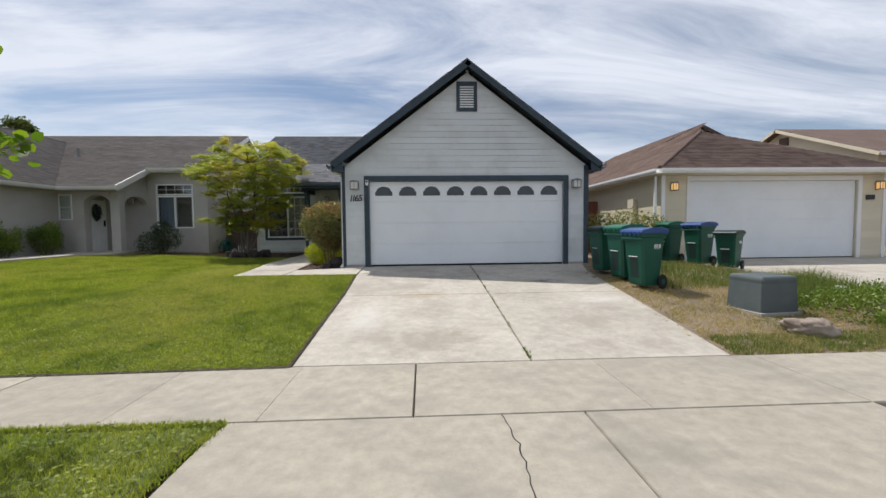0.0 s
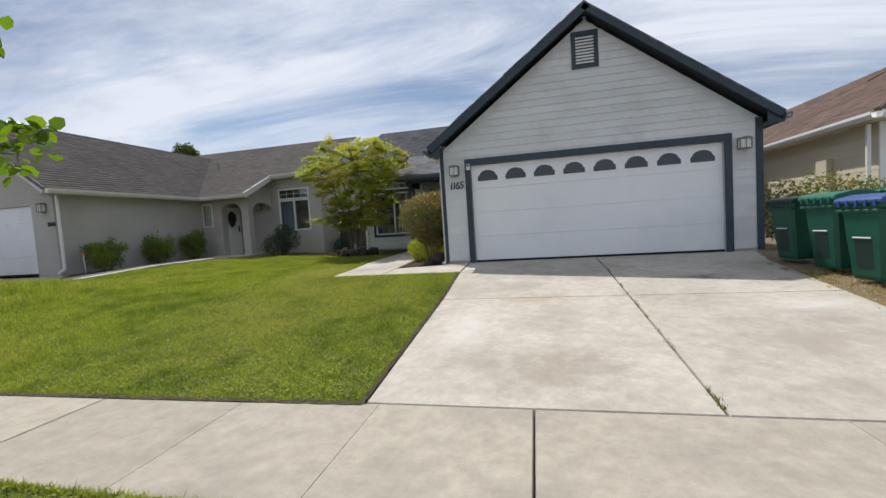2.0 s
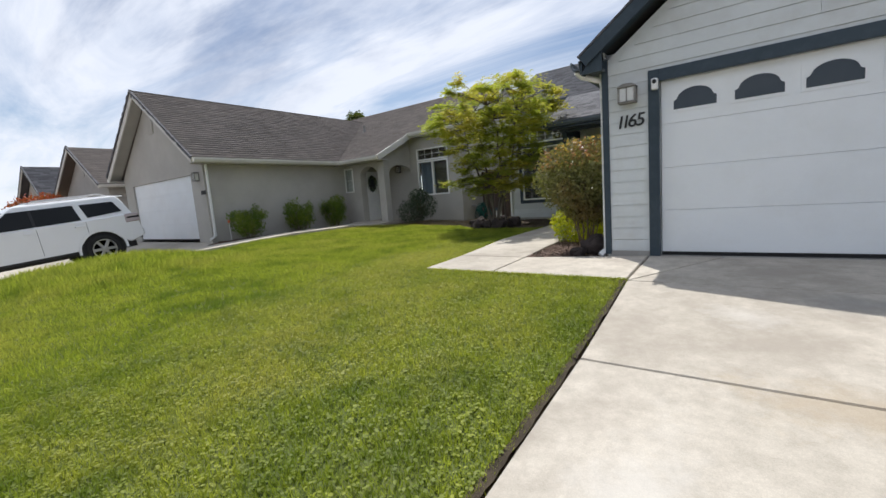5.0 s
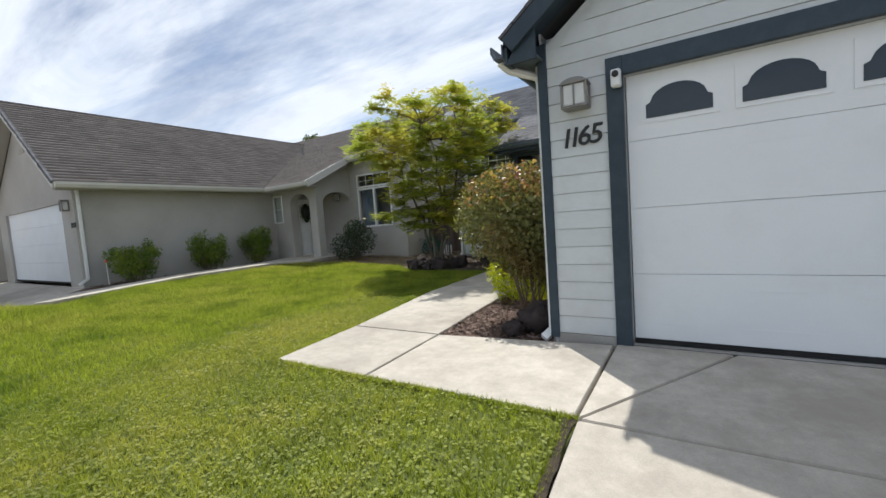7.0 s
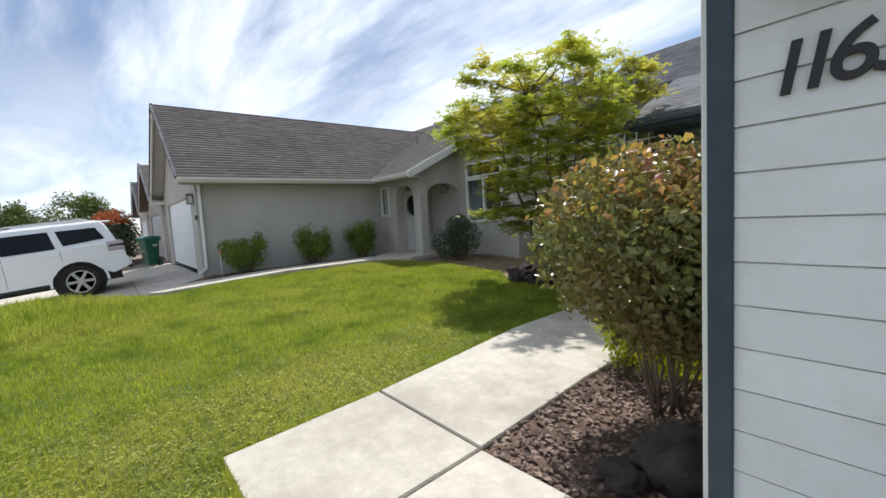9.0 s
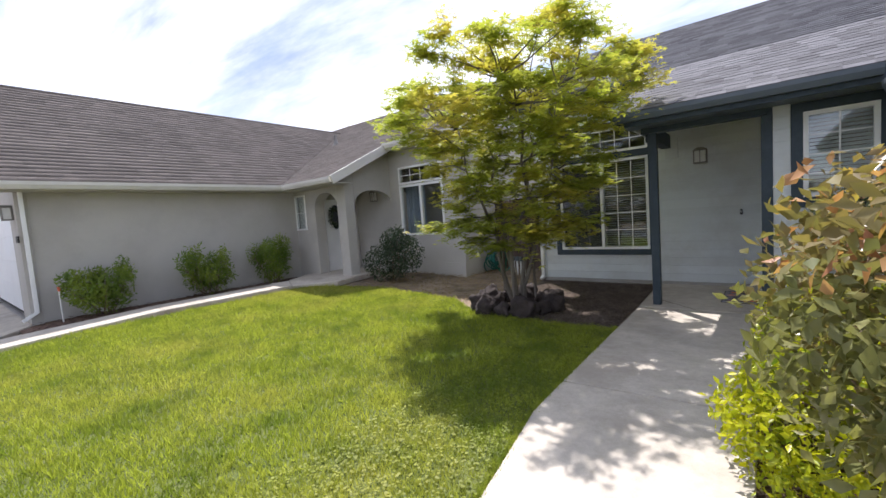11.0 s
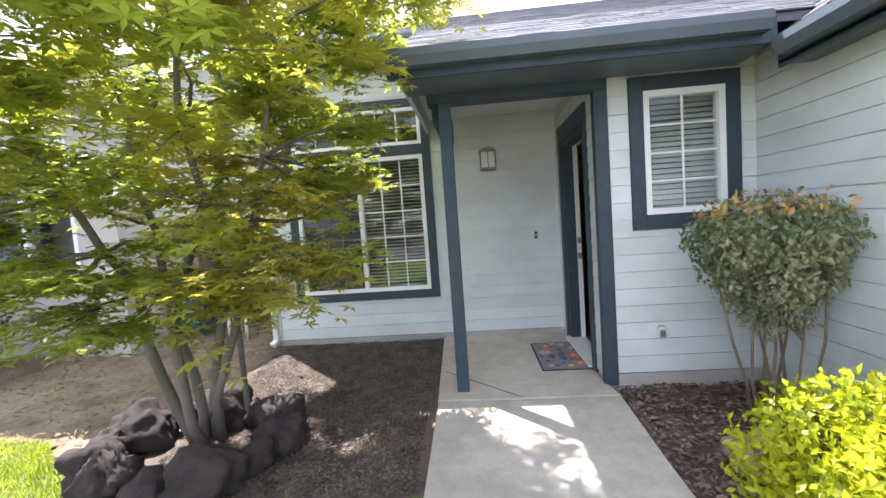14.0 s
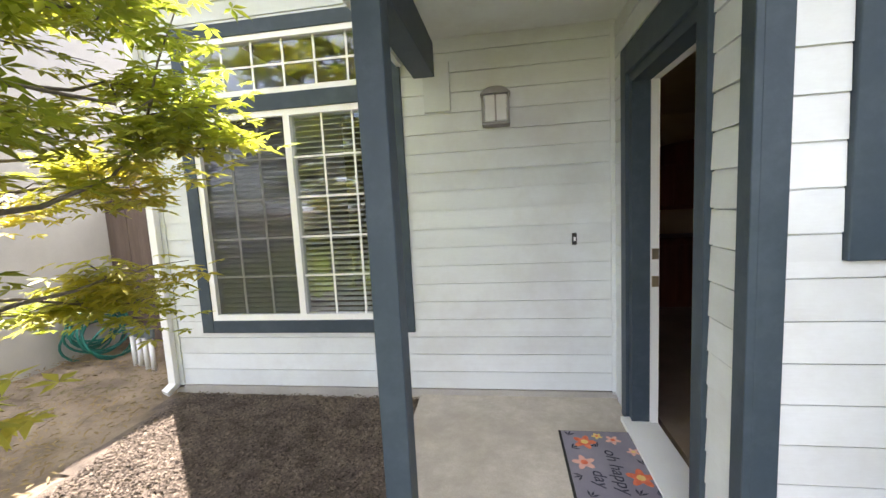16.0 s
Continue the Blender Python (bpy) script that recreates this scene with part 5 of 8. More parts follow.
# ---- neighbour's house to the west ----
def stucco_house(east, label, category="house", detailed=True, dz=0.0):
    """A stucco house whose garage gable faces the street; east: x of the garage's east wall."""
    hs = thing("house", (east, 11.5, 0.6 + dz), label, category, "stucco houses")
    w0 = east - 6.5
    m = facing(w0, 11.5, 0)
    peak = (3.25, 5.42 + dz)
    w = part("wall", wall_mesh(6.5, 0.3 + dz, 3.02 + dz, [(0.78, 5.66, 0.5 + dz, 2.66 + dz)], 0.16, m, gable=peak), STUCCO, hs, "warm grey stucco gable wall")
    garage_door(hs, m, 0.78, 5.66, 0.62 + dz, 2.66 + dz, arched=False)
    vent_ = part("gable_vent", boxed(3.02, -0.02, 4.25 + dz, 3.48, 0.0, 4.85 + dz, m=m), STUCCO, hs)
    for k in range(7):
        part("louvre", boxed(3.05, -0.035, 4.29 + dz + k * 0.077, 3.45, -0.02, 4.34 + dz + k * 0.077, m=m), STUCCO, vent_)
    part("wall", boxed(east - 0.16, 11.662, 0.3 + dz, east, 17.0, 3.02 + dz), STUCCO, hs, "warm grey stucco side wall")
    part("wall", boxed(w0, 11.662, 0.3 + dz, w0 + 0.16, 24.0, 3.02 + dz), STUCCO, hs, "warm grey stucco side wall")
    rx = east - 3.25
    ez, rz = 3.06 + dz, 5.60 + dz
    for side in (1, -1):
        ex = rx + side * 3.62
        d = Vector((rx - ex, 0, rz - ez))
        rf = part("roof", deck([(ex, 11.12, ez), (rx, 11.12, rz), (rx, 23.0, rz), (ex, 23.0 if side < 0 else 16.6, ez)], 0.06), ROOF_BROWN, hs, "weathered brown shingled roof")
        if side > 0 or detailed:
            t = shingle_array((ex, 11.10, ez), (0, 1, 0), d, 12, d.length, lambda v: (0, 5.5 + v * 1.12), seed=12 + side, wide=0.28, course=0.15)
            shingles(rf, t, ROOF_BROWN)
        part("rake_board", beam((ex, 11.11, ez), (rx, 11.11, rz), 0.04, 0.18), FASCIA, hs)
        shingle_edge(hs, (ex, 11.08, ez + 0.02), (rx, 11.08, rz + 0.02), ROOF_GREY, 5, 0.03)
        part("rake_soffit", deck([(ex, 11.12, ez - 0.062), (rx, 11.12, rz - 0.062), (rx, 11.51, rz - 0.062), (ex, 11.51, ez - 0.062)], 0.02), STUCCO, hs)
        part("eave_soffit", boxed(min(ex, ex - side * 0.38), 11.13, ez - 0.16, max(ex, ex - side * 0.38), 16.5, ez - 0.14), STUCCO, hs)
        gutter((ex, 11.10, ez - 0.01), (ex, 16.45 if side > 0 else 20, ez - 0.01), (side, 0, 0), hs, FASCIA, 0.13)
    part("ridge_cap", tube(bmesh.new(), [(rx, 11.08, rz + 0.01), (rx, 22, rz + 0.01)], 0.035, 6), ROOF_BROWN, hs)
    downspout(hs, east + 0.05, 11.58, 0.62 + dz, 2.95 + dz, VINYL, (0.3, -0.9))
    # main wing
    s = 0.51
    e_y, r_y = 16.45, 22.45
    r_z = ez + s * (r_y - e_y)
    west, right, step_x, step_y = w0 - 0.3, east + 4.78, east + 2.52, 18.2
    step_z = ez + s * (step_y - e_y)
    main = part("roof", deck([(east - 3.0, e_y, ez), (step_x, e_y, ez), (step_x, step_y, step_z), (right, step_y, step_z), (right, r_y, r_z), (west, r_y, r_z), (west, e_y + 3, ez + s * 3)], 0.06), ROOF_BROWN, hs, "weathered brown shingled roof")
    part("roof", deck([(west, r_y, r_z - 0.002), (right, r_y, r_z - 0.002), (right, 28.4, ez), (west, 28.4, ez)], 0.06), ROOF_BROWN, hs)
    Lm = math.hypot(r_y - e_y, r_z - ez)
    ge = rx + 3.62

    def cut(v):
        z = ez + v / Lm * (r_z - ez)
        lo = ge - (z - ez) / ((rz - ez) / 3.62) if z < rz else west
        return lo - west, (step_x if z < step_z else right) - west

    if detailed:
        shingles(main, shingle_array((west, e_y - 0.02, ez), (1, 0, 0), (0, r_y - e_y, r_z - ez), 12, Lm, cut, seed=21, wide=0.28, course=0.15), ROOF_BROWN)
    part("ridge_cap", tube(bmesh.new(), [(west, r_y, r_z + 0.01), (right, r_y, r_z + 0.01)], 0.035, 6), ROOF_BROWN, hs)
    part("rake_board", beam((right, step_y, step_z), (right, r_y, r_z), 0.04, 0.18), VINYL, hs)
    gutter((ge, e_y, ez - 0.01), (step_x, e_y, ez - 0.01), (0, -1, 0), hs, FASCIA, 0.13)
    part("rake_board", beam((step_x + 0.02, e_y - 0.12, ez + 0.0), (step_x + 0.02, step_y, step_z + 0.0), 0.05, 0.21), FASCIA, hs, "pale sloping fascia")
    gutter((step_x, step_y, step_z - 0.01), (right, step_y, step_z - 0.01), (0, -1, 0), hs, FASCIA, 0.13)
    part("fascia", boxed(step_x, step_y, step_z - 0.18, right, step_y + 0.03, step_z - 0.02), VINYL, hs)
    part("soffit", boxed(east - 0.1, e_y + 0.01, ez - 0.16, step_x, 17.02, ez - 0.14), STUCCO, hs)
    part("soffit", boxed(step_x, step_y + 0.03, step_z - 0.17, right, 18.6, step_z - 0.15), STUCCO, hs)
    px = east + 1.98
    fw = facing(east - 0.1, 17.0, 0)
    # porch front with an arch, and the side arch that looks east
    lo, hi, spring, rise = 1.0, 1.94, 2.42 + dz, 0.36
    win_o = (0.06, 0.58, 1.84 + dz, 2.80 + dz)
    wall_l = wall_mesh(lo, 0.3 + dz, 3.0 + dz, [win_o], 0.16, fw)
    wf = part("wall", wall_l, STUCCO, hs, "warm grey stucco porch front")
    top = [(lo, spring)] + [((lo + hi) / 2 - (hi - lo) / 2 * math.cos(a), spring + rise * math.sin(a)) for a in np.linspace(0, math.pi, 17)][1:-1] + [(hi, spring), (hi, 3.0 + dz), (lo, 3.0 + dz)]
    part("arch", prism(top, 0.0, 0.30, fw), STUCCO, hs, "stucco arch over the porch")
    part("pillar", boxed(hi, 0.0, 0.3 + dz, hi + 0.34, 0.3, 3.0 + dz, m=fw), STUCCO, hs, "stucco porch pillar", bevel=0.012)
    part("wall", boxed(lo - 0.26, 0.16, 0.3 + dz, lo, 0.30, 3.0 + dz, m=fw), STUCCO, hs)
    xe = east - 0.1 + hi + 0.34
    top2 = [(17.3, 2.42 + dz)] + [(17.95 - 0.65 * math.cos(a), 2.42 + dz + 0.36 * math.sin(a)) for a in np.linspace(0, math.pi, 17)][1:-1] + [(18.6, 2.42 + dz), (18.6, ez - 0.1 + s * 2.15), (17.3, ez - 0.1 + s * 0.85)]
    part("arch", prism(top2, xe - 0.2, xe, axis="x"), STUCCO, hs, "stucco side arch")
    part("soffit", deck([(xe - 0.02, e_y + 0.05, ez - 0.075), (step_x, e_y + 0.05, ez - 0.075), (step_x, 18.6, ez - 0.075 + s * 2.1), (xe - 0.02, 18.6, ez - 0.075 + s * 2.1)], 0.02), STUCCO, hs)
    part("gable_end", prism([(16.5, ez - 0.135), (17.298, ez - 0.135), (17.298, ez - 0.1 + s * 0.85), (16.5, ez - 0.1 + s * 0.05)], xe - 0.06, xe - 0.002, axis="x"), STUCCO, hs)
    part("porch_ceiling", boxed(east + lo - 0.4, 17.31, 2.96 + dz, xe - 0.2, 18.6, 3.0 + dz), STUCCO, hs)
    # recessed wall with the door and the tall window
    rw = facing(east - 0.1, 18.6, 0)
    dm = facing(east + 0.72, 17.2, 90)
    dw = (0.09, 1.0, 0.60 + dz, 2.64 + dz)
    part("wall", boxed(0.11, 0.0, 0.3 + dz, 1.4, 0.12, 2.96 + dz, m=dm), STUCCO, hs, "stucco wall round the door")
    bw = (2.64, 4.14, 1.50 + dz, 3.34 + dz)
    part("wall", wall_mesh(4.70, 0.3 + dz, 3.80 + dz, [bw], 0.16, rw), STUCCO, hs, "warm grey stucco front wall")
    part("wall", boxed(east + 4.44, 18.759, 0.3 + dz, east + 4.60, 26, 3.8 + dz), STUCCO, hs, "warm grey stucco end wall")
    part("gable_wall", prism([(18.8, 3.8 + dz), (26, 3.8 + dz), (r_y, r_z - 0.1)], east + 4.44, east + 4.60, axis="x"), STUCCO, hs)
    part("base_band", boxed(4.0, -0.03, 0.3 + dz, 4.70, 0.0, 0.78 + dz, m=rw), STUCCO, hs)
    dr = part("front_door", boxed(dw[0], -0.03, dw[2], dw[1], -0.004, dw[3], m=dm), VINYL, hs, "white panelled front door")
    for a, b, c, d in ((0.12, 0.15, 0.42, 0.75), (0.50, 0.15, 0.80, 0.75), (0.12, 0.85, 0.42, 1.15), (0.50, 0.85, 0.80, 1.15)):
        part("door_panel", boxed(dw[0] + a, -0.042, dw[2] + b, dw[0] + c, -0.03, dw[2] + d, m=dm), VINYL, dr, bevel=0.008)
    oval = [(dw[0] + 0.46 + 0.15 * math.cos(a), dw[2] + 1.55 + 0.34 * math.sin(a)) for a in np.linspace(0, 2 * math.pi, 25)[:-1]]
    part("oval_light", prism(oval, -0.05, -0.03, dm), DOOR_GLASS, dr, "dark oval glass light")
    part("door_lever", boxed(dw[0] + 0.82, -0.08, dw[2] + 1.0, dw[0] + 0.86, -0.03, dw[2] + 1.25, m=dm), BLACK, dr)
    for u in (dw[0] - 0.06, dw[1]):
        part("door_casing", boxed(u, -0.04, dw[2], u + 0.06, -0.004, dw[3] + 0.06, m=dm), VINYL, hs)
    window(hs, fw, win_o, 1, 2, fw=0.045, label="small white window")
    part("window_shade", boxed(win_o[0] + 0.02, 0.115, win_o[2], win_o[1] - 0.02, 0.122, win_o[3], m=fw), SLAT, hs)
    lo_w, up_w = (bw[0], bw[1], bw[2], 2.86 + dz), (bw[0], bw[1], 2.88 + dz, bw[3])
    window(hs, rw, lo_w, 1, 1, halves=2, fw=0.06, label="tall white window")
    window(hs, rw, up_w, 4, 2, fw=0.05, label="white transom window with grid bars")
    # dark panels close behind the panes stand in for unlit room depth
    part("room_shade_panel", boxed(bw[0] - 0.3, 0.6, 0.6 + dz, bw[1] + 0.3, 0.65, 3.7 + dz, m=rw), ROOM_SHADE, hs)
    part("room_shade_panel", boxed(0.0, 0.55, 0.6 + dz, 0.68, 0.6, 3.0 + dz, m=fw), ROOM_SHADE, hs)
    n = 22
    pts = [(bw[0] + 0.03 + 0.70 * k / n, 0.2 + 0.022 * math.sin(k * 1.9)) for k in range(n + 1)]
    cur = part("curtain", prism(pts + [(p[0], p[1] + 0.01) for p in pts[::-1]], bw[2] + 0.02, 2.84 + dz, rw, axis="z"), CURTAIN, hs, "blue drawn curtain")
    return hs


west_house = stucco_house(-13.42, "warm grey stucco house with a brown shingle roof", dz=0.06)
part("roof_pipe", tube(bmesh.new(), [(-14.7, 19.6, 4.5), (-14.7, 19.6, 5.05)], 0.05, 10), PEWTER, west_house, "metal vent pipe")
part("roof_pipe_flashing", lathe([(0.14, 4.66), (0.07, 4.82), (0.055, 4.9)], pose(-14.7, 19.6, 0)), PEWTER, west_house)


def simple_house(east, label, wide=6.5, roofmat=ROOF_BROWN, wallmat=STUCCO, front=11.6, dz=0.0, rise=2.52):
    """A stucco house farther along the street: garage gable, side wall and a main wing behind."""
    hs = thing("house", (east, front, 0.6 + dz), label, "house", "stucco houses")
    m = facing(east - wide, front, 0)
    part("wall", wall_mesh(wide, 0.2, 3.0 + dz, [(0.8, 5.6, 0.5, 2.6 + dz)], 0.16, m, gable=(wide / 2, 2.88 + rise + dz)), wallmat, hs)
    garage_door(hs, m, 0.8, 5.6, 0.6, 2.6 + dz, arched=False)
    part("gable_vent", boxed(wide / 2 - 0.25, -0.03, 1.7 + rise + dz, wide / 2 + 0.25, 0.0, 2.25 + rise + dz, m=m), STUCCO, hs)
    for x0 in (east - 0.16, east - wide):
        part("wall", boxed(x0, front + 0.162, 0.2, x0 + 0.16, 24, 3.0 + dz), wallmat, hs)
    rx, ez, rz = east - wide / 2, 3.04 + dz, 3.04 + rise + dz
    for side in (1, -1):
        ex = rx + side * (wide / 2 + 0.37)
        part("roof", deck([(ex, front - 0.4, ez), (rx, front - 0.4, rz), (rx, 23, rz), (ex, 23, ez)], 0.08), roofmat, hs)
        d = Vector((rx - ex, 0, rz - ez))
        shingles(hs, shingle_array((ex, front - 0.42, ez), (0, 1, 0), d, 11.4, d.length, seed=31, wide=0.4, course=0.2), roofmat)
        part("rake_board", beam((ex, front - 0.41, ez), (rx, front - 0.41, rz), 0.04, 0.17), FASCIA, hs)
        shingle_edge(hs, (ex, front - 0.43, ez + 0.02), (rx, front - 0.43, rz + 0.02), ROOF_GREY, 6, 0.03)
        gutter((ex, front - 0.4, ez - 0.01), (ex, 20, ez - 0.01), (side, 0, 0), hs, FASCIA, 0.12)
    part("roof", deck([(east - wide - 1, 17, 3.1 + dz), (east + 5, 17, 3.1 + dz), (east + 5, 22.4, 5.9 + dz), (east - wide - 1, 22.4, 5.9 + dz)], 0.1), roofmat, hs)
    part("roof", deck([(east - wide - 1, 22.4, 5.9 + dz), (east + 5, 22.4, 5.9 + dz), (east + 5, 28, 3.1 + dz), (east - wide - 1, 28, 3.1 + dz)], 0.1), roofmat, hs)
    part("wall", boxed(east, 17.4, 0.2, east + 4.7, 27, 3.4 + dz), wallmat, hs)
    return hs


simple_house(-22.2, "grey stucco house with a brown gable roof down the street", wide=6.3, front=11.6, rise=1.95)
simple_house(-33.2, "grey stucco house with a dark gable roof down the street", wide=6.2, roofmat=ROOF_GREY, front=11.8, rise=2.2)

# ---- cream house to the east ----
east_house = thing("house", (7.15, 12.65, 0.45), "cream lap-sided house with a dark brown hip roof", "house")
m = facing(7.15, 12.65, 0)
NR_DOOR = (0.86, 6.02, 0.45, 2.76)
w = part("wall", wall_mesh(6.9, 0.2, 3.0, [NR_DOOR], 0.16, m), CREAM, east_house, "cream siding garage front")
siding(w, m, 0.09, 6.81, 0.5, 3.0, [(0.74, 6.14, 0.4, 2.9)], CREAM, course=0.18, seed=31)
garage_door(east_house, m, NR_DOOR[0], NR_DOOR[1], 0.46, 2.76, arched=False)
for d in ((0.74, 0.42, 0.86, 2.90), (6.02, 0.42, 6.14, 2.90), (0.86, 2.76, 6.02, 2.898), (-0.02, 0.42, 0.09, 3.0), (6.81, 0.42, 6.92, 3.0)):
    part("trim_board", boxed(d[0], -0.035, d[1], d[2], 0.0, d[3], m=m), VINYL, east_house, "white trim board", bevel=0.003)
mw = facing(7.15, 26.0, -90)
w = part("wall", wall_mesh(13.18, 0.2, 3.0, [], 0.16, mw), CREAM, east_house, "cream siding side wall")
siding(w, mw, 0.0, 13.34, 0.5, 3.0, [], CREAM, course=0.18, seed=32)
part("electric_panel", boxed(11.6, -0.14, 1.45, 12.0, -0.016, 2.35, m=mw), CREAM, east_house, "beige wall cabinet", bevel=0.01)
part("wall", boxed(13.9, 12.812, 0.2, 14.05, 26, 3.0), CREAM, east_house)
EX, EY, EZ2, ES = 6.85, 12.25, 3.08, 0.5
west_tabs = []
gp, mp = (10.6, 16.0, EZ2 + ES * 3.75), (12.5, 18.7, EZ2 + ES * 5.65)
# west plane, shared by the garage hip and the main roof
part("roof", deck([(EX, EY, EZ2), gp, (mp[0], mp[1], mp[2]), (mp[0], 27, mp[2]), (EX, 27, EZ2)], 0.08), ROOF_RUST, east_house, "dark brown hip roof")
part("roof", deck([(EX, EY, EZ2), (14.35, EY, EZ2), gp], 0.08), ROOF_RUST, east_house)
part("roof", deck([(14.35, EY, EZ2), (14.35, 27, EZ2), (gp[0], 27, gp[2]), gp], 0.08), ROOF_RUST, east_house)
part("roof", deck([(mp[0], mp[1], mp[2]), (18.4, 18.7, EZ2 - 0.05), (18.4, 27, EZ2 - 0.05), (mp[0], 27, mp[2])], 0.08), ROOF_RUST, east_house)
part("gable_wall", prism([(gp[0] - 1.5, gp[2] - 0.8), (17.6, 3.3), (mp[0], mp[2] - 0.09)], 18.8, 18.95), CREAM, east_house)
d = Vector((5.65, 0, mp[2] - EZ2))
shingles(east_house, shingle_array((EX, EY, EZ2), (0, 1, 0), d, 14.5, d.length, lambda v: (v * 0.894 + (0.4 if v > 4.2 else 0), 14.5), seed=33, wide=0.32, course=0.16), ROOF_RUST)
d = Vector((0, 3.75, gp[2] - EZ2))
shingles(east_house, shingle_array((EX, EY, EZ2), (1, 0, 0), d, 7.5, d.length, lambda v: (v * 0.894, 7.5 - v * 0.894), seed=34, wide=0.32, course=0.16), ROOF_RUST)
part("hip_cap", tube(bmesh.new(), [(EX, EY, EZ2 + 0.02), (gp[0], gp[1], gp[2] + 0.03)], 0.06, 6), ROOF_RUST, east_house)
part("rake_board", beam((mp[0], 18.68, mp[2] + 0.03), (18.4, 18.68, EZ2), 0.05, 0.16), FENCE, east_house)
part("rake_board", beam((10.9, 18.68, mp[2] - 0.75), (mp[0], 18.68, mp[2] + 0.03), 0.05, 0.16), FENCE, east_house)
gutter((EX, EY, EZ2 - 0.01), (14.35, EY, EZ2 - 0.01), (0, -1, 0), east_house, VINYL, 0.13)
gutter((EX, EY, EZ2 - 0.01), (EX, 26, EZ2 - 0.01), (-1, 0, 0), east_house, VINYL, 0.13)
part("eave_soffit", boxed(EX, EY, EZ2 - 0.16, 14.3, 12.64, EZ2 - 0.13), CREAM, east_house)
part("eave_soffit", boxed(EX, 12.64, EZ2 - 0.16, 7.14, 26, EZ2 - 0.13), CREAM, east_house)
downspout(east_house, 7.0, 12.72, 0.45, 2.9, VINYL, (-0.6, -0.7))

# a further roof behind it
far_house = thing("house", (20, 20, 0.4), "beige house with a brown gable roof farther off", "house")
part("wall", boxed(22.1, 19.8, 0.3, 40.0, 30.2, 4.9), CREAM, far_house)
part("roof", deck([(21.5, 19.2, 4.83), (41.0, 19.2, 4.83), (41.0, 25.0, 7.2), (21.5, 25.0, 7.2)], 0.12), ROOF_RUST, far_house)
part("roof", deck([(21.5, 25.0, 7.2), (41.0, 25.0, 7.2), (41.0, 30.8, 4.83), (21.5, 30.8, 4.83)], 0.12), ROOF_RUST, far_house)
part("gable_wall", prism([(19.5, 4.8), (30.5, 4.8), (25.0, 7.05)], 22.0, 22.1, axis="x"), CREAM, far_house)
part("rake_board", beam((21.47, 19.18, 4.8), (21.47, 25.0, 7.17), 0.05, 0.16), CREAM, far_house)
part("rake_board", beam((21.47, 25.0, 7.17), (21.47, 30.82, 4.8), 0.05, 0.16), CREAM, far_house)
part("fascia", boxed(21.5, 19.16, 4.65, 41.0, 19.2, 4.83), VINYL, far_house)
part("gable_vent", boxed(21.94, 24.6, 6.15, 22.0, 25.2, 6.65), FENCE, far_house)


# ---- fences ----
def fence(x0, x1, y, z0, z1, material, label, board=0.14, seed=1):
    rnd = random.Random(seed)
    f = thing("fence", ((x0 + x1) / 2, y, z0), label, "fence")
    for z in (z0 + 0.35, z1 - 0.3):
        part("rail", boxed(x0, y + 0.022, z, x1, y + 0.06, z + 0.09), material, f)
    x = x0
    while x < x1 - 0.02:
        e = min(x + board, x1)
        h = z1 + rnd.uniform(-0.015, 0.015)
        pts = [(x + 0.003, z0), (e - 0.003, z0), (e - 0.003, h - 0.03), (e - 0.03, h), (x + 0.03, h), (x + 0.003, h - 0.03)]
        part("board", prism(pts, y + rnd.uniform(-0.004, 0.004), y + 0.02), material, f)
        x = e
    return f


fence(-8.95, -6.93, 20.1, 0.5, 2.32, FENCE, "dark weathered wooden fence between two houses", seed=3)
fence(4.4, 7.13, 17.0, 0.4, 2.45, RED_FENCE, "red-stained wooden side fence", seed=4)


# ---- beds and bare ground ----
tagged(sheet("mulch_bed", -3.1, -1.7, 11.2, 17.2, 0.1, -0.02, MULCH, [(-2.98, 11.22), (-1.76, 11.22), (-1.76, 17.14), (-3.02, 17.1), (-3.06, 16.0), (-3.09, 13.8), (-3.09, 12.57)], rough_=0.012), "dark bark mulch bed beside the front walk", "flower bed", kind="structure")
tagged(sheet("gravel_bed", -7.0, -4.4, 15.5, 18.9, 0.1, -0.02, GRIT, [(-6.5, 15.7), (-4.545, 15.7), (-4.63, 18.85), (-6.9, 18.85)], rough_=0.012), "dark fine gravel bed under the large window", "flower bed", kind="structure")
tagged(sheet("side_yard", -11.0, -6.4, 15.5, 20.2, 0.15, -0.045, YARD_SOIL, [(-4.6, 15.6), (-4.7, 18.8), (-6.9, 18.9), (-6.9, 20.1), (-9.0, 20.1), (-10.9, 18.3), (-10.9, 16.2)], rough_=0.015), "dry pale soil with straw between the houses", "ground", kind="structure")
tagged(sheet("neighbour_bed", -13.5, -12.2, 11.3, 17.1, 0.15, -0.02, MULCH, [(-13.42, 11.5), (-12.75, 11.2), (-12.33, 11.0), (-12.3, 16.0), (-12.9, 16.9), (-13.42, 16.9)], rough_=0.012), "dark mulch strip along a stucco wall", "flower bed", kind="structure")
DRY = [(3.5, 5.33), (8.1, 5.33), (8.1, 9.2), (7.5, 9.3), (7.1, 12.5), (4.45, 12.5), (4.2, 11.2), (3.8, 10.0), (3.66, 8.2)]
tagged(sheet("dry_yard", 3.45, 8.2, 5.3, 12.6, 0.15, -0.015, SOIL, DRY, rough_=0.02), "dry bare soil strip with patchy straw", "ground", kind="structure")


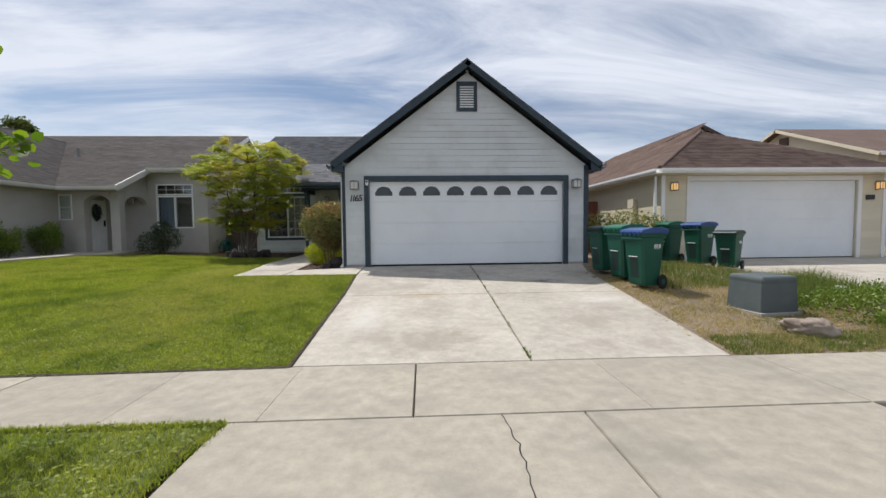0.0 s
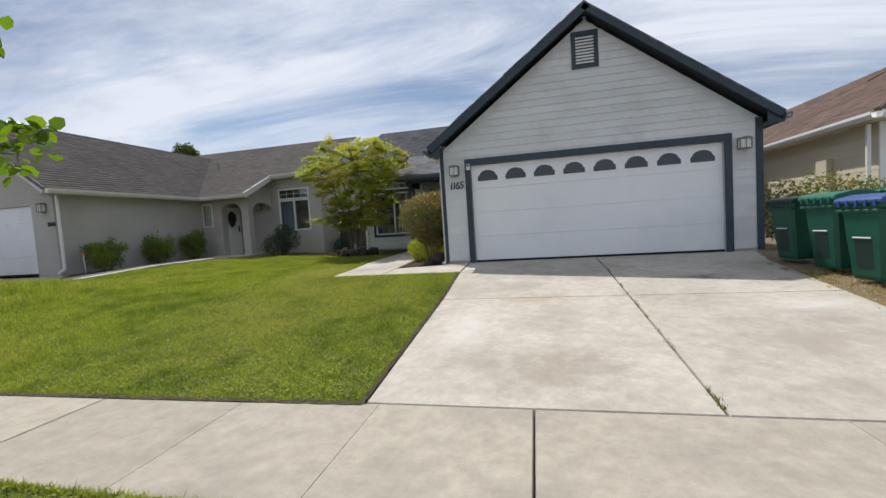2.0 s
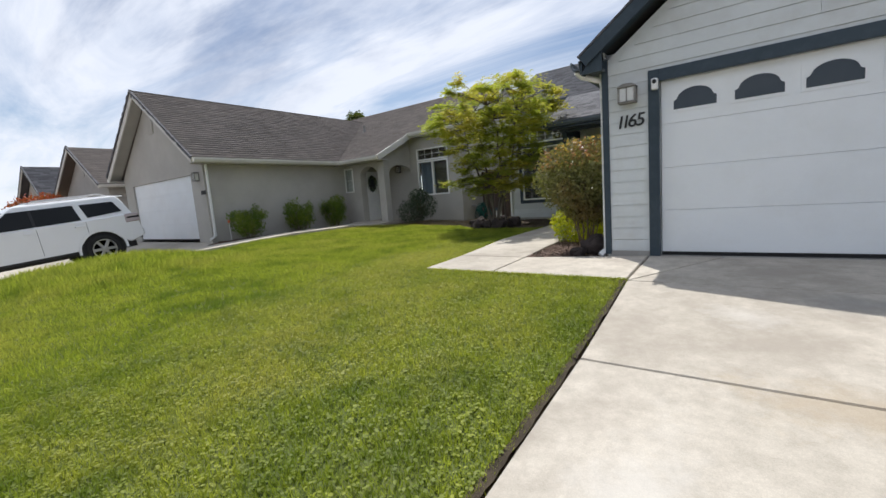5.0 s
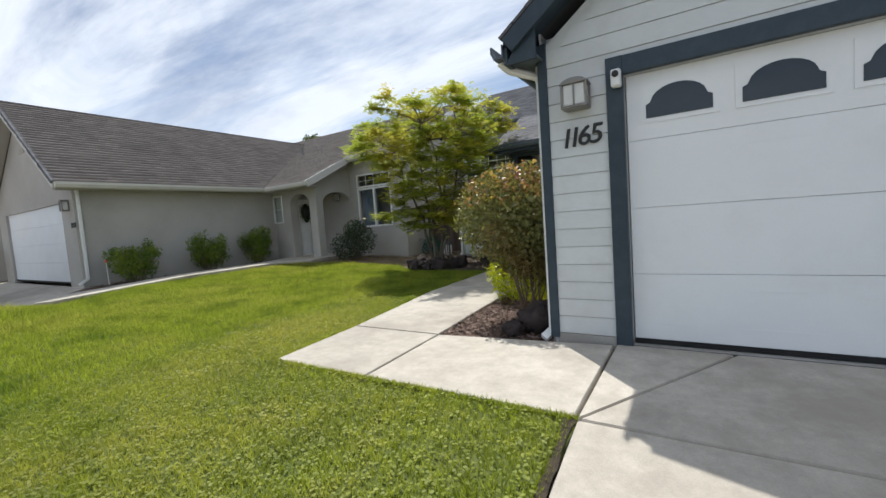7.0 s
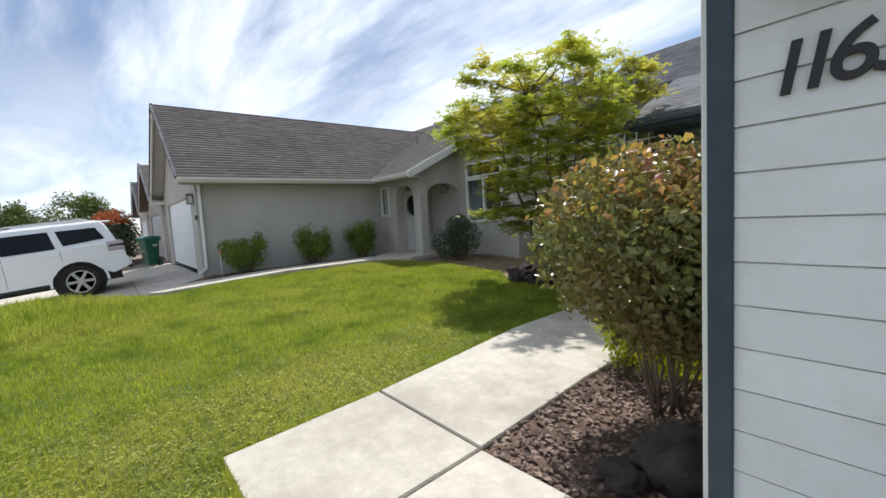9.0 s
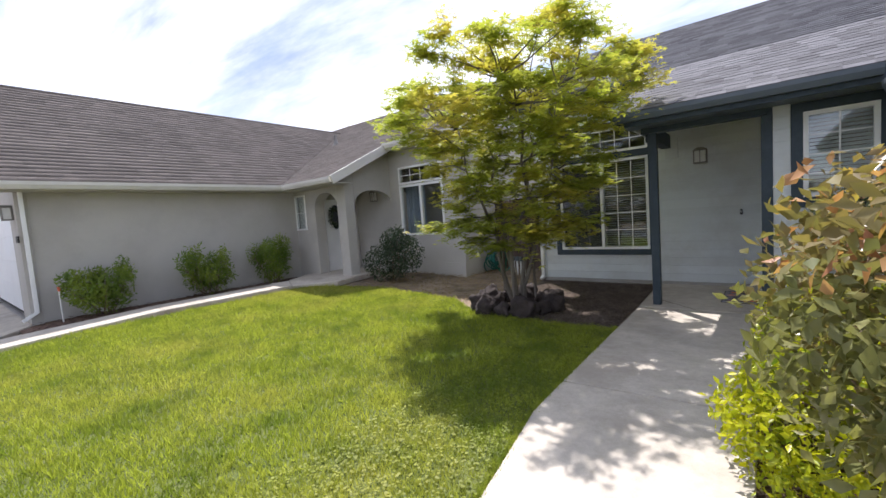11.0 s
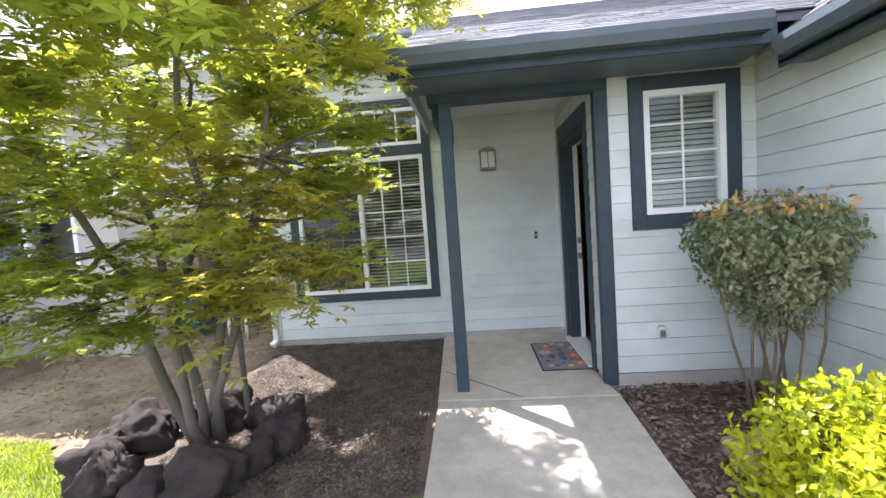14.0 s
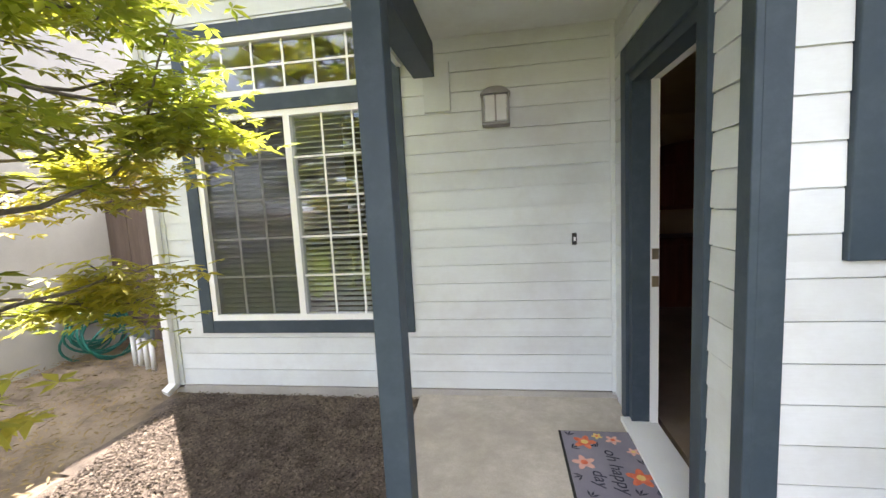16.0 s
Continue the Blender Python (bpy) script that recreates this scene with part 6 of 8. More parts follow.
def litter():
    rng = np.random.default_rng(21)
    for poly, per, size, mat_, shape, label, cat in (
            ([(-2.99, 11.22), (-1.78, 11.22), (-1.78, 17.12), (-3.04, 17.12), (-3.1, 12.6)], 1700, 0.042, CHIPS, LEAF, "loose brown bark chips on the bed", "bark chips"),
            ([(-6.4, 15.75), (-4.57, 15.75), (-4.64, 18.8), (-6.8, 18.8)], 8000, 0.022, GRIT, LEAF, "loose dark gravel grains on the bed", "gravel"),
            ([(-13.35, 11.6), (-12.4, 11.3), (-12.4, 16.2), (-13.35, 16.8)], 300, 0.05, MULCH, LEAF, "bark chips along the stucco wall", "bark chips"),
            ([(-6.6, 16.2), (-6.95, 18.9), (-7.0, 20.0), (-8.9, 20.0), (-10.6, 18.2), (-10.6, 16.6)], 420, 0.045, YARD_LITTER, BLADE_LEAF, "dry straw and dead leaves on the soil", "straw"),
            (DRY, 260, 0.05, STRAW, BLADE_LEAF, "dry straw and dead leaves on the soil", "straw")):
        x, y = scatter(poly, per, rng)
        z = ground_z(x, y) - 0.012 + rng.uniform(0, 0.02, len(x))
        tagged(leaves(cat.replace(" ", "_"), np.stack((x, y, z), 1), size, shape, mat_, None, rng, 0.75, 0.6), label, cat, kind="stuff")
    # straw and weeds of the dry strip
    x, y = scatter([(3.68, 5.34), (6.6, 5.34), (6.9, 9.0), (3.92, 9.5)], 1800, rng)
    tagged(blades("dry_grass", x, y, ground_z(x, y) - 0.02, 0.05, 0.008, STRAW, None, rng), "short dry straw-coloured grass", "grass")
    x, y = scatter([(3.68, 5.34), (8.1, 5.34), (8.1, 6.0), (3.74, 5.9)], 3500, rng)
    tagged(blades("edge_grass", x, y, ground_z(x, y) - 0.02, 0.07, 0.009, WEED, None, rng), "green weeds along the pavement edge", "weeds")
    x, y = scatter([(4.6, 8.3), (7.4, 8.3), (7.0, 11.5), (4.6, 11.5)], 700, rng)
    tagged(blades("weeds", x, y, ground_z(x, y) - 0.02, 0.16, 0.012, WEED, None, rng), "tall green weeds round the bins", "weeds")
    x, y = scatter([(5.9, 7.0), (8.1, 7.0), (8.1, 9.0), (6.2, 8.6)], 1100, rng)
    tagged(blades("weeds", x, y, ground_z(x, y) - 0.02, 0.28, 0.014, WEED, None, rng), "tall pale weeds behind the cabinet", "weeds")
    # weeds in the driveway joint
    n = 520
    y = 5.35 + 5.4 * rng.uniform(0, 1, n) ** 1.7
    keep = (np.sin(y * 6.0) + np.sin(y * 13.7 + 1)) > 0.15
    y = y[keep]
    x = 1.345 + rng.normal(0, 0.012, len(y))
    tagged(blades("joint_weeds", x, y, ground_z(x, y) - 0.01, 0.045, 0.007, WEED, None, rng), "small weeds in the driveway joint", "weeds")
    # ragged turf edge over the paving
    y = rng.uniform(5.33, 10.0, 3000)
    x = np.interp(y, (8.2, 10.0), (-1.31, -1.365)) + np.abs(rng.normal(0, 0.02, len(y)))
    tagged(blades("edge_grass", x, y, ground_z(x, y) - 0.01, 0.035, 0.007, GRASS, None, rng), "ragged grass over the driveway edge", "grass")
    t = rng.uniform(0, 1, 3600)
    x = -4.05 + 2.75 * t
    y = 10.0 + np.abs(rng.normal(0, 0.016, len(x)))
    tagged(blades("edge_grass", x, y, ground_z(x, y) - 0.005, 0.04, 0.007, GRASS, None, rng), "ragged grass over the front walk", "grass")
    y = rng.uniform(10.0, 15.7, 6800)
    x = np.interp(y, (10.0, 11.2, 12.4, 13.2, 13.8, 15.7), (-4.05, -4.165, -4.355, -4.495, -4.505, -4.55)) + np.abs(rng.normal(0, 0.016, len(y)))
    tagged(blades("edge_grass", x, y, ground_z(x, y) - 0.005, 0.04, 0.007, GRASS, None, rng), "ragged grass over the front walk", "grass")
    t = rng.uniform(0, 1, 2600)
    x = -1.56 + 0.19 * t + np.abs(rng.normal(0, 0.03, len(t)))
    y = 2.2 + 1.83 * t
    tagged(blades("edge_grass", x, y, ground_z(x, y) - 0.01, 0.045, 0.008, GRASS, None, rng), "ragged grass over the apron edge", "grass")
    x = rng.uniform(-9.0, -1.35, 7000)
    y = 4.03 + np.abs(rng.normal(0, 0.022, len(x)))
    tagged(blades("edge_grass", x, y, ground_z(x, y) - 0.01, 0.04, 0.007, GRASS, None, rng), "ragged grass over the pavement edge", "grass")
    x, y = scatter(STRIP_POLY, 260, rng)
    tagged(leaves("clover", np.stack((x, y, ground_z(x, y) + rng.uniform(0.015, 0.035, len(x))), 1), 0.028, ROUND, GRASS, None, rng, 0.85), "small round clover leaves among the grass", "clover", kind="stuff")
    x = rng.uniform(-11.4, -1.3, 4200)
    y = 5.335 + 0.02 * x - np.abs(rng.normal(0, 0.018, len(x)))
    tagged(blades("edge_grass", x, y, ground_z(x, y) - 0.01, 0.035, 0.007, GRASS, None, rng), "ragged grass over the pavement edge", "grass")


litter()


# ---- trees and shrubs ----
def limb(bm, a, b, r0, r1, rng, bend=0.12, n=5, sides=6):
    a, b = Vector(a), Vector(b)
    off = Vector(rng.normal(size=3)) * (b - a).length * bend
    pts = [a.lerp(b, t) + off * math.sin(math.pi * t) * 0.6 + Vector(rng.normal(size=3)) * (b - a).length * 0.02 * (0 < t < 1) for t in np.linspace(0, 1, n)]
    tube(bm, pts, [r0 + (r1 - r0) * t for t in np.linspace(0, 1, n)], sides)
    return pts


def layered_tree(name, base, stems, crown, pads, per, leaf, material, bark, label, seed, spread=(0.40, 0.07), shape=STAR, boughs=()):
    """A tree with several stems and a crown of level pads of leaves. crown: centre, radii, lower rim."""
    rng = np.random.default_rng(seed)
    tree = thing(name, base, label, "tree")
    (cx, cy, cz), (rx, ry, rz) = crown
    bm = bmesh.new()
    tips = []
    for k in range(stems):
        a = 2 * math.pi * k / stems + rng.uniform(-0.4, 0.4)
        foot = Vector(base) + Vector((0.08 * math.cos(a), 0.08 * math.sin(a), -0.05))
        mid = Vector((base[0] + (cx - base[0]) * 0.25 + rx * 0.16 * math.cos(a), base[1] + (cy - base[1]) * 0.25 + ry * 0.16 * math.sin(a), base[2] + (cz - base[2]) * 0.48))
        top = Vector((cx + rx * 0.40 * math.cos(a), cy + ry * 0.40 * math.sin(a), cz + rz * rng.uniform(0.15, 0.55)))
        r = rng.uniform(0.034, 0.046)
        tips += limb(bm, foot, mid, r, r * 0.72, rng, 0.08, 5, 8)[2:]
        tips += limb(bm, mid, top, r * 0.7, r * 0.25, rng, 0.12, 6, 7)
    pts = []
    placed = []
    guard = 0
    heights, reach = (-1.0, -0.6, 0.0, 0.5, 0.85, 1.0), (0.20, 0.40, 0.70, 1.0, 0.80, 0.40)
    while len(placed) < pads and guard < pads * 60:
        guard += 1
        h = rng.uniform(-0.78, 1)
        far = np.interp(h, heights, reach)
        a, d = rng.uniform(0, 2 * math.pi), far * rng.uniform(0.12, 1.0) ** 0.5
        # boughs hang lower on the west side
        c = np.array((cx + rx * d * math.cos(a), cy + ry * d * math.sin(a), cz + rz * h - (0.30 * max(0.0, -math.cos(a)) * d)))
        if any(np.linalg.norm((c - q) * (1, 1, 2.0)) < 0.46 for q in placed):
            continue
        placed.append(c)
    placed += [np.array(b) for b in boughs]
    for c in placed:
        near = min(tips, key=lambda p: (p - Vector(c)).length + 0.35 * max(0.0, p.z - c[2]))
        limb(bm, near, Vector(c) + Vector((0, 0, 0.02)), 0.016, 0.005, rng, 0.14, 5, 5)
        out = np.array((c[0] - cx, c[1] - cy, 0.0))
        out /= np.linalg.norm(out) + 1e-6
        for _ in range(5):
            d = rng.normal(size=3) * (1, 1, 0.25) + out * 0.5
            d = d / np.linalg.norm(d) * spread[0] * rng.uniform(0.6, 1.15)
            e = c + d
            limb(bm, Vector(c), Vector(e), 0.005, 0.002, rng, 0.1, 3, 4)
            m = per // 5
            t = rng.uniform(0.15, 1.1, m)[:, None]
            pts.append(c + d * t + rng.normal(size=(m, 3)) * (0.08, 0.08, spread[1] * 0.5) - np.array((0, 0, 0.05)) * t ** 2)
    part("trunk", bm, bark, tree, "", smooth=True)
    tagged(leaves("crown", np.concatenate(pts), leaf, shape, material, tree, rng, 0.72, 0.4), kind="stuff")
    return tree


maple = layered_tree("maple_tree", (-6.24, 16.40, 0.46), 5, ((-6.05, 15.95, 2.98), (1.86, 1.85, 1.58)), 112, 185, 0.074, MAPLE, BARK, "small yellow-green maple tree with several stems and staked", 41,
                     boughs=((-5.6, 17.3, 2.65), (-5.4, 17.25, 2.4), (-5.75, 17.3, 2.2), (-5.95, 17.35, 2.35), (-5.75, 17.3, 1.76), (-5.98, 17.35, 1.62), (-5.25, 17.1, 2.45), (-5.5, 17.2, 2.9), (-6.3, 17.3, 1.6), (-5.95, 15.9, 1.72), (-5.6, 15.92, 1.6), (-5.35, 15.9, 1.68), (-5.15, 15.95, 1.8), (-6.4, 15.8, 1.62), (-6.1, 15.75, 1.55), (-6.75, 15.7, 1.75), (-7.3, 15.8, 1.85)))
for x, y, tx in ((-6.66, 16.66, 0.02), (-6.08, 16.66, 0.0)):
    st = tagged(part("tree_stake", tube(bmesh.new(), [(x, y, 0.4), (x + tx, y - 0.02, 1.75)], 0.022, 8), BARK), "thin weathered wooden stake beside the maple", "stake", "maple stakes")


def inner_point(rng, r):
    v = Vector(rng.normal(size=3)).normalized() * 0.62
    return Vector((v.x * r[0], v.y * r[1], v.z * r[2]))


def shrub(name, base, blobs, count, leaf, shape, material, stem, label, seed, tips=None, stems=7, flat=0.35, inner=0.55, stem_r=0.012, lean=0.35):
    """A shrub: stems from the ground, and leaves on the outside of uneven lobes. blobs: (centre, radii)."""
    rng = np.random.default_rng(seed)
    sh = thing(name, base, label, "shrub")
    bm = bmesh.new()
    for k in range(stems):
        c, r = blobs[k % len(blobs)]
        a = 2 * math.pi * k / stems + rng.uniform(-0.4, 0.4)
        end = Vector(c) + Vector((r[0] * 0.6 * math.cos(a), r[1] * 0.6 * math.sin(a), r[2] * rng.uniform(-0.2, 0.5)))
        foot = Vector(base) + Vector((lean * 0.25 * math.cos(a), lean * 0.25 * math.sin(a), -0.04))
        pts = limb(bm, foot, end, stem_r, stem_r * 0.4, rng, 0.08, 5, 6)
        for _ in range(3):
            limb(bm, pts[3], Vector(c) + inner_point(rng, r), stem_r * 0.5, stem_r * 0.2, rng, 0.1, 4, 5)
    part("branchwork", bm, stem, sh, smooth=True)
    pts, outs, reds = [], [], []
    total = sum(r[0] * r[1] + r[1] * r[2] + r[0] * r[2] for _, r in blobs)
    for c, r in blobs:
        c, r = np.array(c), np.array(r)
        m = int(count * (r[0] * r[1] + r[1] * r[2] + r[0] * r[2]) / total)
        v = rng.normal(size=(m, 3))
        v /= np.linalg.norm(v, axis=1)[:, None]
        rad = inner + (1.06 - inner) * rng.uniform(0, 1, m) ** 0.55
        bumps = np.array([1 + 0.13 * noise.noise(Vector(q * 2.6 + c)) + 0.10 * noise.noise(Vector(q * 6.0 + c)) for q in v])
        p = c + v * r * (rad * bumps)[:, None]
        pts.append(p)
        outs.append(np.tile(c - np.array((0, 0, r[2] * 0.5)), (m, 1)))
    p, o = np.concatenate(pts), np.concatenate(outs)
    if tips:
        frac, tip_mat, zmin = tips
        pick = (rng.uniform(0, 1, len(p)) < frac) & (p[:, 2] > zmin)
        ob = leaves("young_leaves", p[pick] + (0, 0, 0.02), leaf * 1.1, shape, tip_mat, sh, rng, flat, 0.4, out=o[pick])
        tagged(ob, "reddish young leaves", kind="stuff")
        p, o = p[~pick], o[~pick]
    tagged(leaves("foliage", p, leaf, shape, material, sh, rng, flat, 0.4, out=o), kind="stuff")
    return sh


shrub("tall_shrub", (-2.45, 12.45, 0.44), [((-2.48, 12.15, 1.62), (0.60, 0.60, 0.54)), ((-2.22, 12.4, 1.50), (0.42, 0.5, 0.66)), ((-2.42, 12.3, 1.18), (0.36, 0.38, 0.30))], 17000, 0.056, LEAF, NANDINA, TWIG, "tall clipped bronze-green shrub with red tips by the garage corner", 51, tips=(0.20, NANDINA_RED, 1.75), stems=14, flat=0.3, inner=0.4)
shrub("golden_hedge", (-2.5, 14.2, 0.44), [((-2.70, 13.2, 0.78), (0.56, 0.55, 0.38)), ((-2.56, 13.95, 0.82), (0.60, 0.60, 0.40)), ((-2.50, 14.75, 0.84), (0.62, 0.60, 0.42)), ((-2.50, 15.25, 0.80), (0.56, 0.46, 0.40))], 26000, 0.045, LEAF, HEDGE_YELLOW, TWIG, "rounded golden-yellow hedge along the front walk", 52, stems=16, flat=0.35, inner=0.62)
shrub("round_shrub", (-2.18, 16.45, 0.44), [((-2.17, 16.45, 1.76), (0.50, 0.46, 0.26)), ((-2.18, 16.45, 1.52), (0.40, 0.38, 0.28)), ((-2.16, 16.45, 1.28), (0.24, 0.25, 0.22)), ((-2.48, 16.4, 1.70), (0.20, 0.28, 0.2)), ((-1.88, 16.5, 1.74), (0.26, 0.3, 0.24))], 7200, 0.044, LEAF, GLEAM_LEAF, TWIG, "round pale-green shrub on bare stems by the small window", 53, tips=(0.3, NANDINA_RED, 1.86), stems=9, flat=0.45, inner=0.5, stem_r=0.013)
for k, (y, r, h) in enumerate(((12.45, 0.64, 0.52), (14.3, 0.58, 0.54), (15.9, 0.54, 0.58))):
    z = gz(-12.95, y)
    rnd = random.Random(160 + k)
    lobes = [((-12.92, y, z + h * 0.62), (r * 0.72, r * 0.72, h * 0.55))]
    for j in range(9):
        a = 2 * math.pi * j / 9 + rnd.uniform(-0.3, 0.3)
        d = r * rnd.uniform(0.35, 0.85)
        lobes.append(((-12.92 + 0.75 * d * math.cos(a), y + d * math.sin(a), z + h * rnd.uniform(0.75, 1.55)), (rnd.uniform(0.14, 0.26), rnd.uniform(0.14, 0.26), rnd.uniform(0.16, 0.34))))
    sh = shrub("low_bush", (-12.92, y, z), lobes, 3000, 0.085, BLADE_LEAF, BUSH_GREEN, TWIG, "bright green bush against a stucco wall", 60 + k, stems=10, flat=0.05, inner=0.1)
    tagged(sh, group="bushes along the stucco wall")
shrub("dark_shrub", (-10.0, 17.3, 0.58), [((-10.25, 17.3, 1.0), (0.60, 0.5, 0.46)), ((-9.75, 17.35, 1.2), (0.52, 0.45, 0.5)), ((-9.9, 17.3, 1.55), (0.35, 0.35, 0.3))], 4600, 0.06, LEAF, SHRUB_DARK, TWIG, "dark blue-green shrub below a tall window", 66, stems=9, flat=0.3, inner=0.35)
shrub("side_hedge", (5.9, 12.3, 0.42), [((5.2, 12.3, 1.25), (0.6, 0.5, 0.6)), ((5.95, 12.2, 1.3), (0.65, 0.5, 0.62)), ((6.65, 12.2, 1.2), (0.5, 0.45, 0.6))], 4500, 0.07, LEAF, WEED, TWIG, "ragged green hedge behind the bins", 67, tips=(0.12, NANDINA_RED, 1.6), stems=10, flat=0.3, inner=0.4)
shrub("ground_cover", (6.8, 6.5, 0.1), [((6.5, 6.6, 0.22), (0.75, 0.6, 0.30)), ((7.4, 6.7, 0.26), (0.9, 0.7, 0.34)), ((7.0, 6.0, 0.15), (0.9, 0.45, 0.24))], 7000, 0.045, LEAF, BUSH_GREEN, TWIG, "low spreading dark green ground cover", 68, stems=9, flat=0.35, inner=0.5)
shrub("red_hedge", (-25.0, 10.0, 0.4), [((-23.9 - 0.62 * k, 10.1 - 0.07 * k, 1.60 + 0.06 * (k % 2)), (0.55, 0.75, 1.20)) for k in range(7)], 9000, 0.12, LEAF, SHRUB_DARK, TWIG, "clipped red-topped hedge beside a far driveway", 69, tips=(0.9, PHOTINIA, 2.25), stems=14, flat=0.35, inner=0.5)


def street_tree():
    rng = np.random.default_rng(71)
    tree = thing("street_tree", (-4.5, 2.9, 0.0), "young street tree with round bright green leaves", "tree")
    bm = bmesh.new()
    trunk = limb(bm, (-4.5, 2.9, -0.1), (-4.45, 3.0, 2.3), 0.06, 0.04, rng, 0.03, 5, 8)
    pts = []
    for e in ((-3.05, 4.52, 2.2), (-3.32, 4.5, 2.06), (-3.55, 4.52, 2.8), (-3.68, 4.5, 1.96), (-4.2, 4.4, 1.95), (-3.9, 4.3, 2.35), (-4.6, 3.8, 3.2), (-5.3, 3.0, 3.0), (-4.9, 2.2, 3.1), (-4.0, 2.3, 3.0), (-4.4, 2.9, 3.6), (-5.2, 3.6, 2.4)):
        s = trunk[3] if e[2] < 2.4 else trunk[4]
        br = limb(bm, s, e, 0.022, 0.006, rng, 0.1, 6, 5)
        for q in br[2:]:
            for _ in range(3):
                d = rng.normal(size=3) * (0.13, 0.13, 0.09)
                tw = q + Vector(d)
                limb(bm, q, tw, 0.005, 0.002, rng, 0.1, 3, 4)
                m = 8
                pts.append(np.array(q) + d * rng.uniform(0.3, 1.25, m)[:, None] + rng.normal(size=(m, 3)) * 0.045)
    part("trunk", bm, BARK, tree, smooth=True)
    tagged(leaves("crown", np.concatenate(pts), 0.10, ROUND, STREET_LEAF, tree, rng, 0.45, 0.35), kind="stuff")


street_tree()


def far_tree(at, height, r, seed, material=FAR_LEAF):
    rng = np.random.default_rng(seed)
    x, y, z = at
    tree = thing("tree", at, "dense green tree far down the street", "tree", "far trees")
    bm = bmesh.new()
    limb(bm, (x, y, z - 0.2), (x, y, z + height * 0.5), r * 0.07, r * 0.05, rng, 0.03, 4, 7)
    pts = []
    for k in range(26):
        v = rng.normal(size=3)
        v /= np.linalg.norm(v)
        c = np.array((x, y, z + height * 0.62)) + v * (r * 0.75, r * 0.75, height * 0.3)
        limb(bm, (x, y, z + height * 0.4), Vector(c), r * 0.025, r * 0.008, rng, 0.1, 4, 5)
        q = rng.normal(size=(340, 3))
        q /= np.linalg.norm(q, axis=1)[:, None]
        pts.append(c + q * r * 0.34 * rng.uniform(0.3, 1.1, 340)[:, None])
    part("trunk", bm, BARK, tree)
    tagged(leaves("crown", np.concatenate(pts), 0.22, LEAF, material, tree, rng, 0.3, 0.4), kind="stuff")


far_tree((-52, 7.8, 0.3), 5.2, 2.8, 81)
far_tree((-55, 2.8, 0.3), 5.0, 2.4, 82)
far_tree((-62, -1.0, 0.3), 4.5, 3.0, 83)
far_tree((-31.5, 35.0, 0.3), 10.7, 1.5, 84)


# ---- rocks ----
def rock(name, at, size, seed, material, label, group=""):
    rng = np.random.default_rng(seed)
    bm = bmesh.new()
    bmesh.ops.create_icosphere(bm, subdivisions=4, radius=1.0)
    off = Vector(rng.uniform(-20, 20, 3))
    for v in bm.verts:
        d = 0.9 + 0.42 * noise.noise(v.co * 1.2 + off) + 0.34 * abs(noise.noise(v.co * 2.4 + off)) + 0.16 * abs(noise.noise(v.co * 5.5 + off)) + 0.07 * noise.noise(v.co * 11 + off)
        v.co = v.co * d
        v.co.x *= size[0]
        v.co.y *= size[1]
        v.co.z *= size[2]
    bm.transform(pose(*at, 0, 0, float(rng.uniform(0, 360))))
    return tagged(part(name, bm, material, None, smooth=True), label, "rock", group)


for k in range(12):
    a = 2 * math.pi * k / 12 + 0.1
    x, y = -6.22 + 0.62 * math.cos(a), 16.22 + 0.50 * math.sin(a)
    s = 0.15 + 0.05 * math.sin(k * 2.7)
    rock("rock", (x, y, gz(x, y) + 0.08), (s * 1.15, s, s * 1.0), 100 + k, LAVA, "dark lava rock in the ring round the maple", "ring of rocks")
for k, (x, y, s) in enumerate(((-2.06, 11.70, 0.18), (-2.26, 11.48, 0.09), (-1.96, 11.98, 0.15))):
    rock("rock", (x, y, gz(x, y) + s * 0.55), (s * 1.2, s, s * 0.95), 120 + k, LAVA, "dark lava boulder on the bark mulch", "boulders by the garage")
rock("rock", (5.12, 5.92, 0.13), (0.26, 0.16, 0.13), 130, TAN_ROCK, "tan field stone on the dry strip")
rock("rock", (-2.62, 15.95, 0.5), (0.16, 0.14, 0.14), 131, TAN_ROCK, "tan field stone beside the hedge")


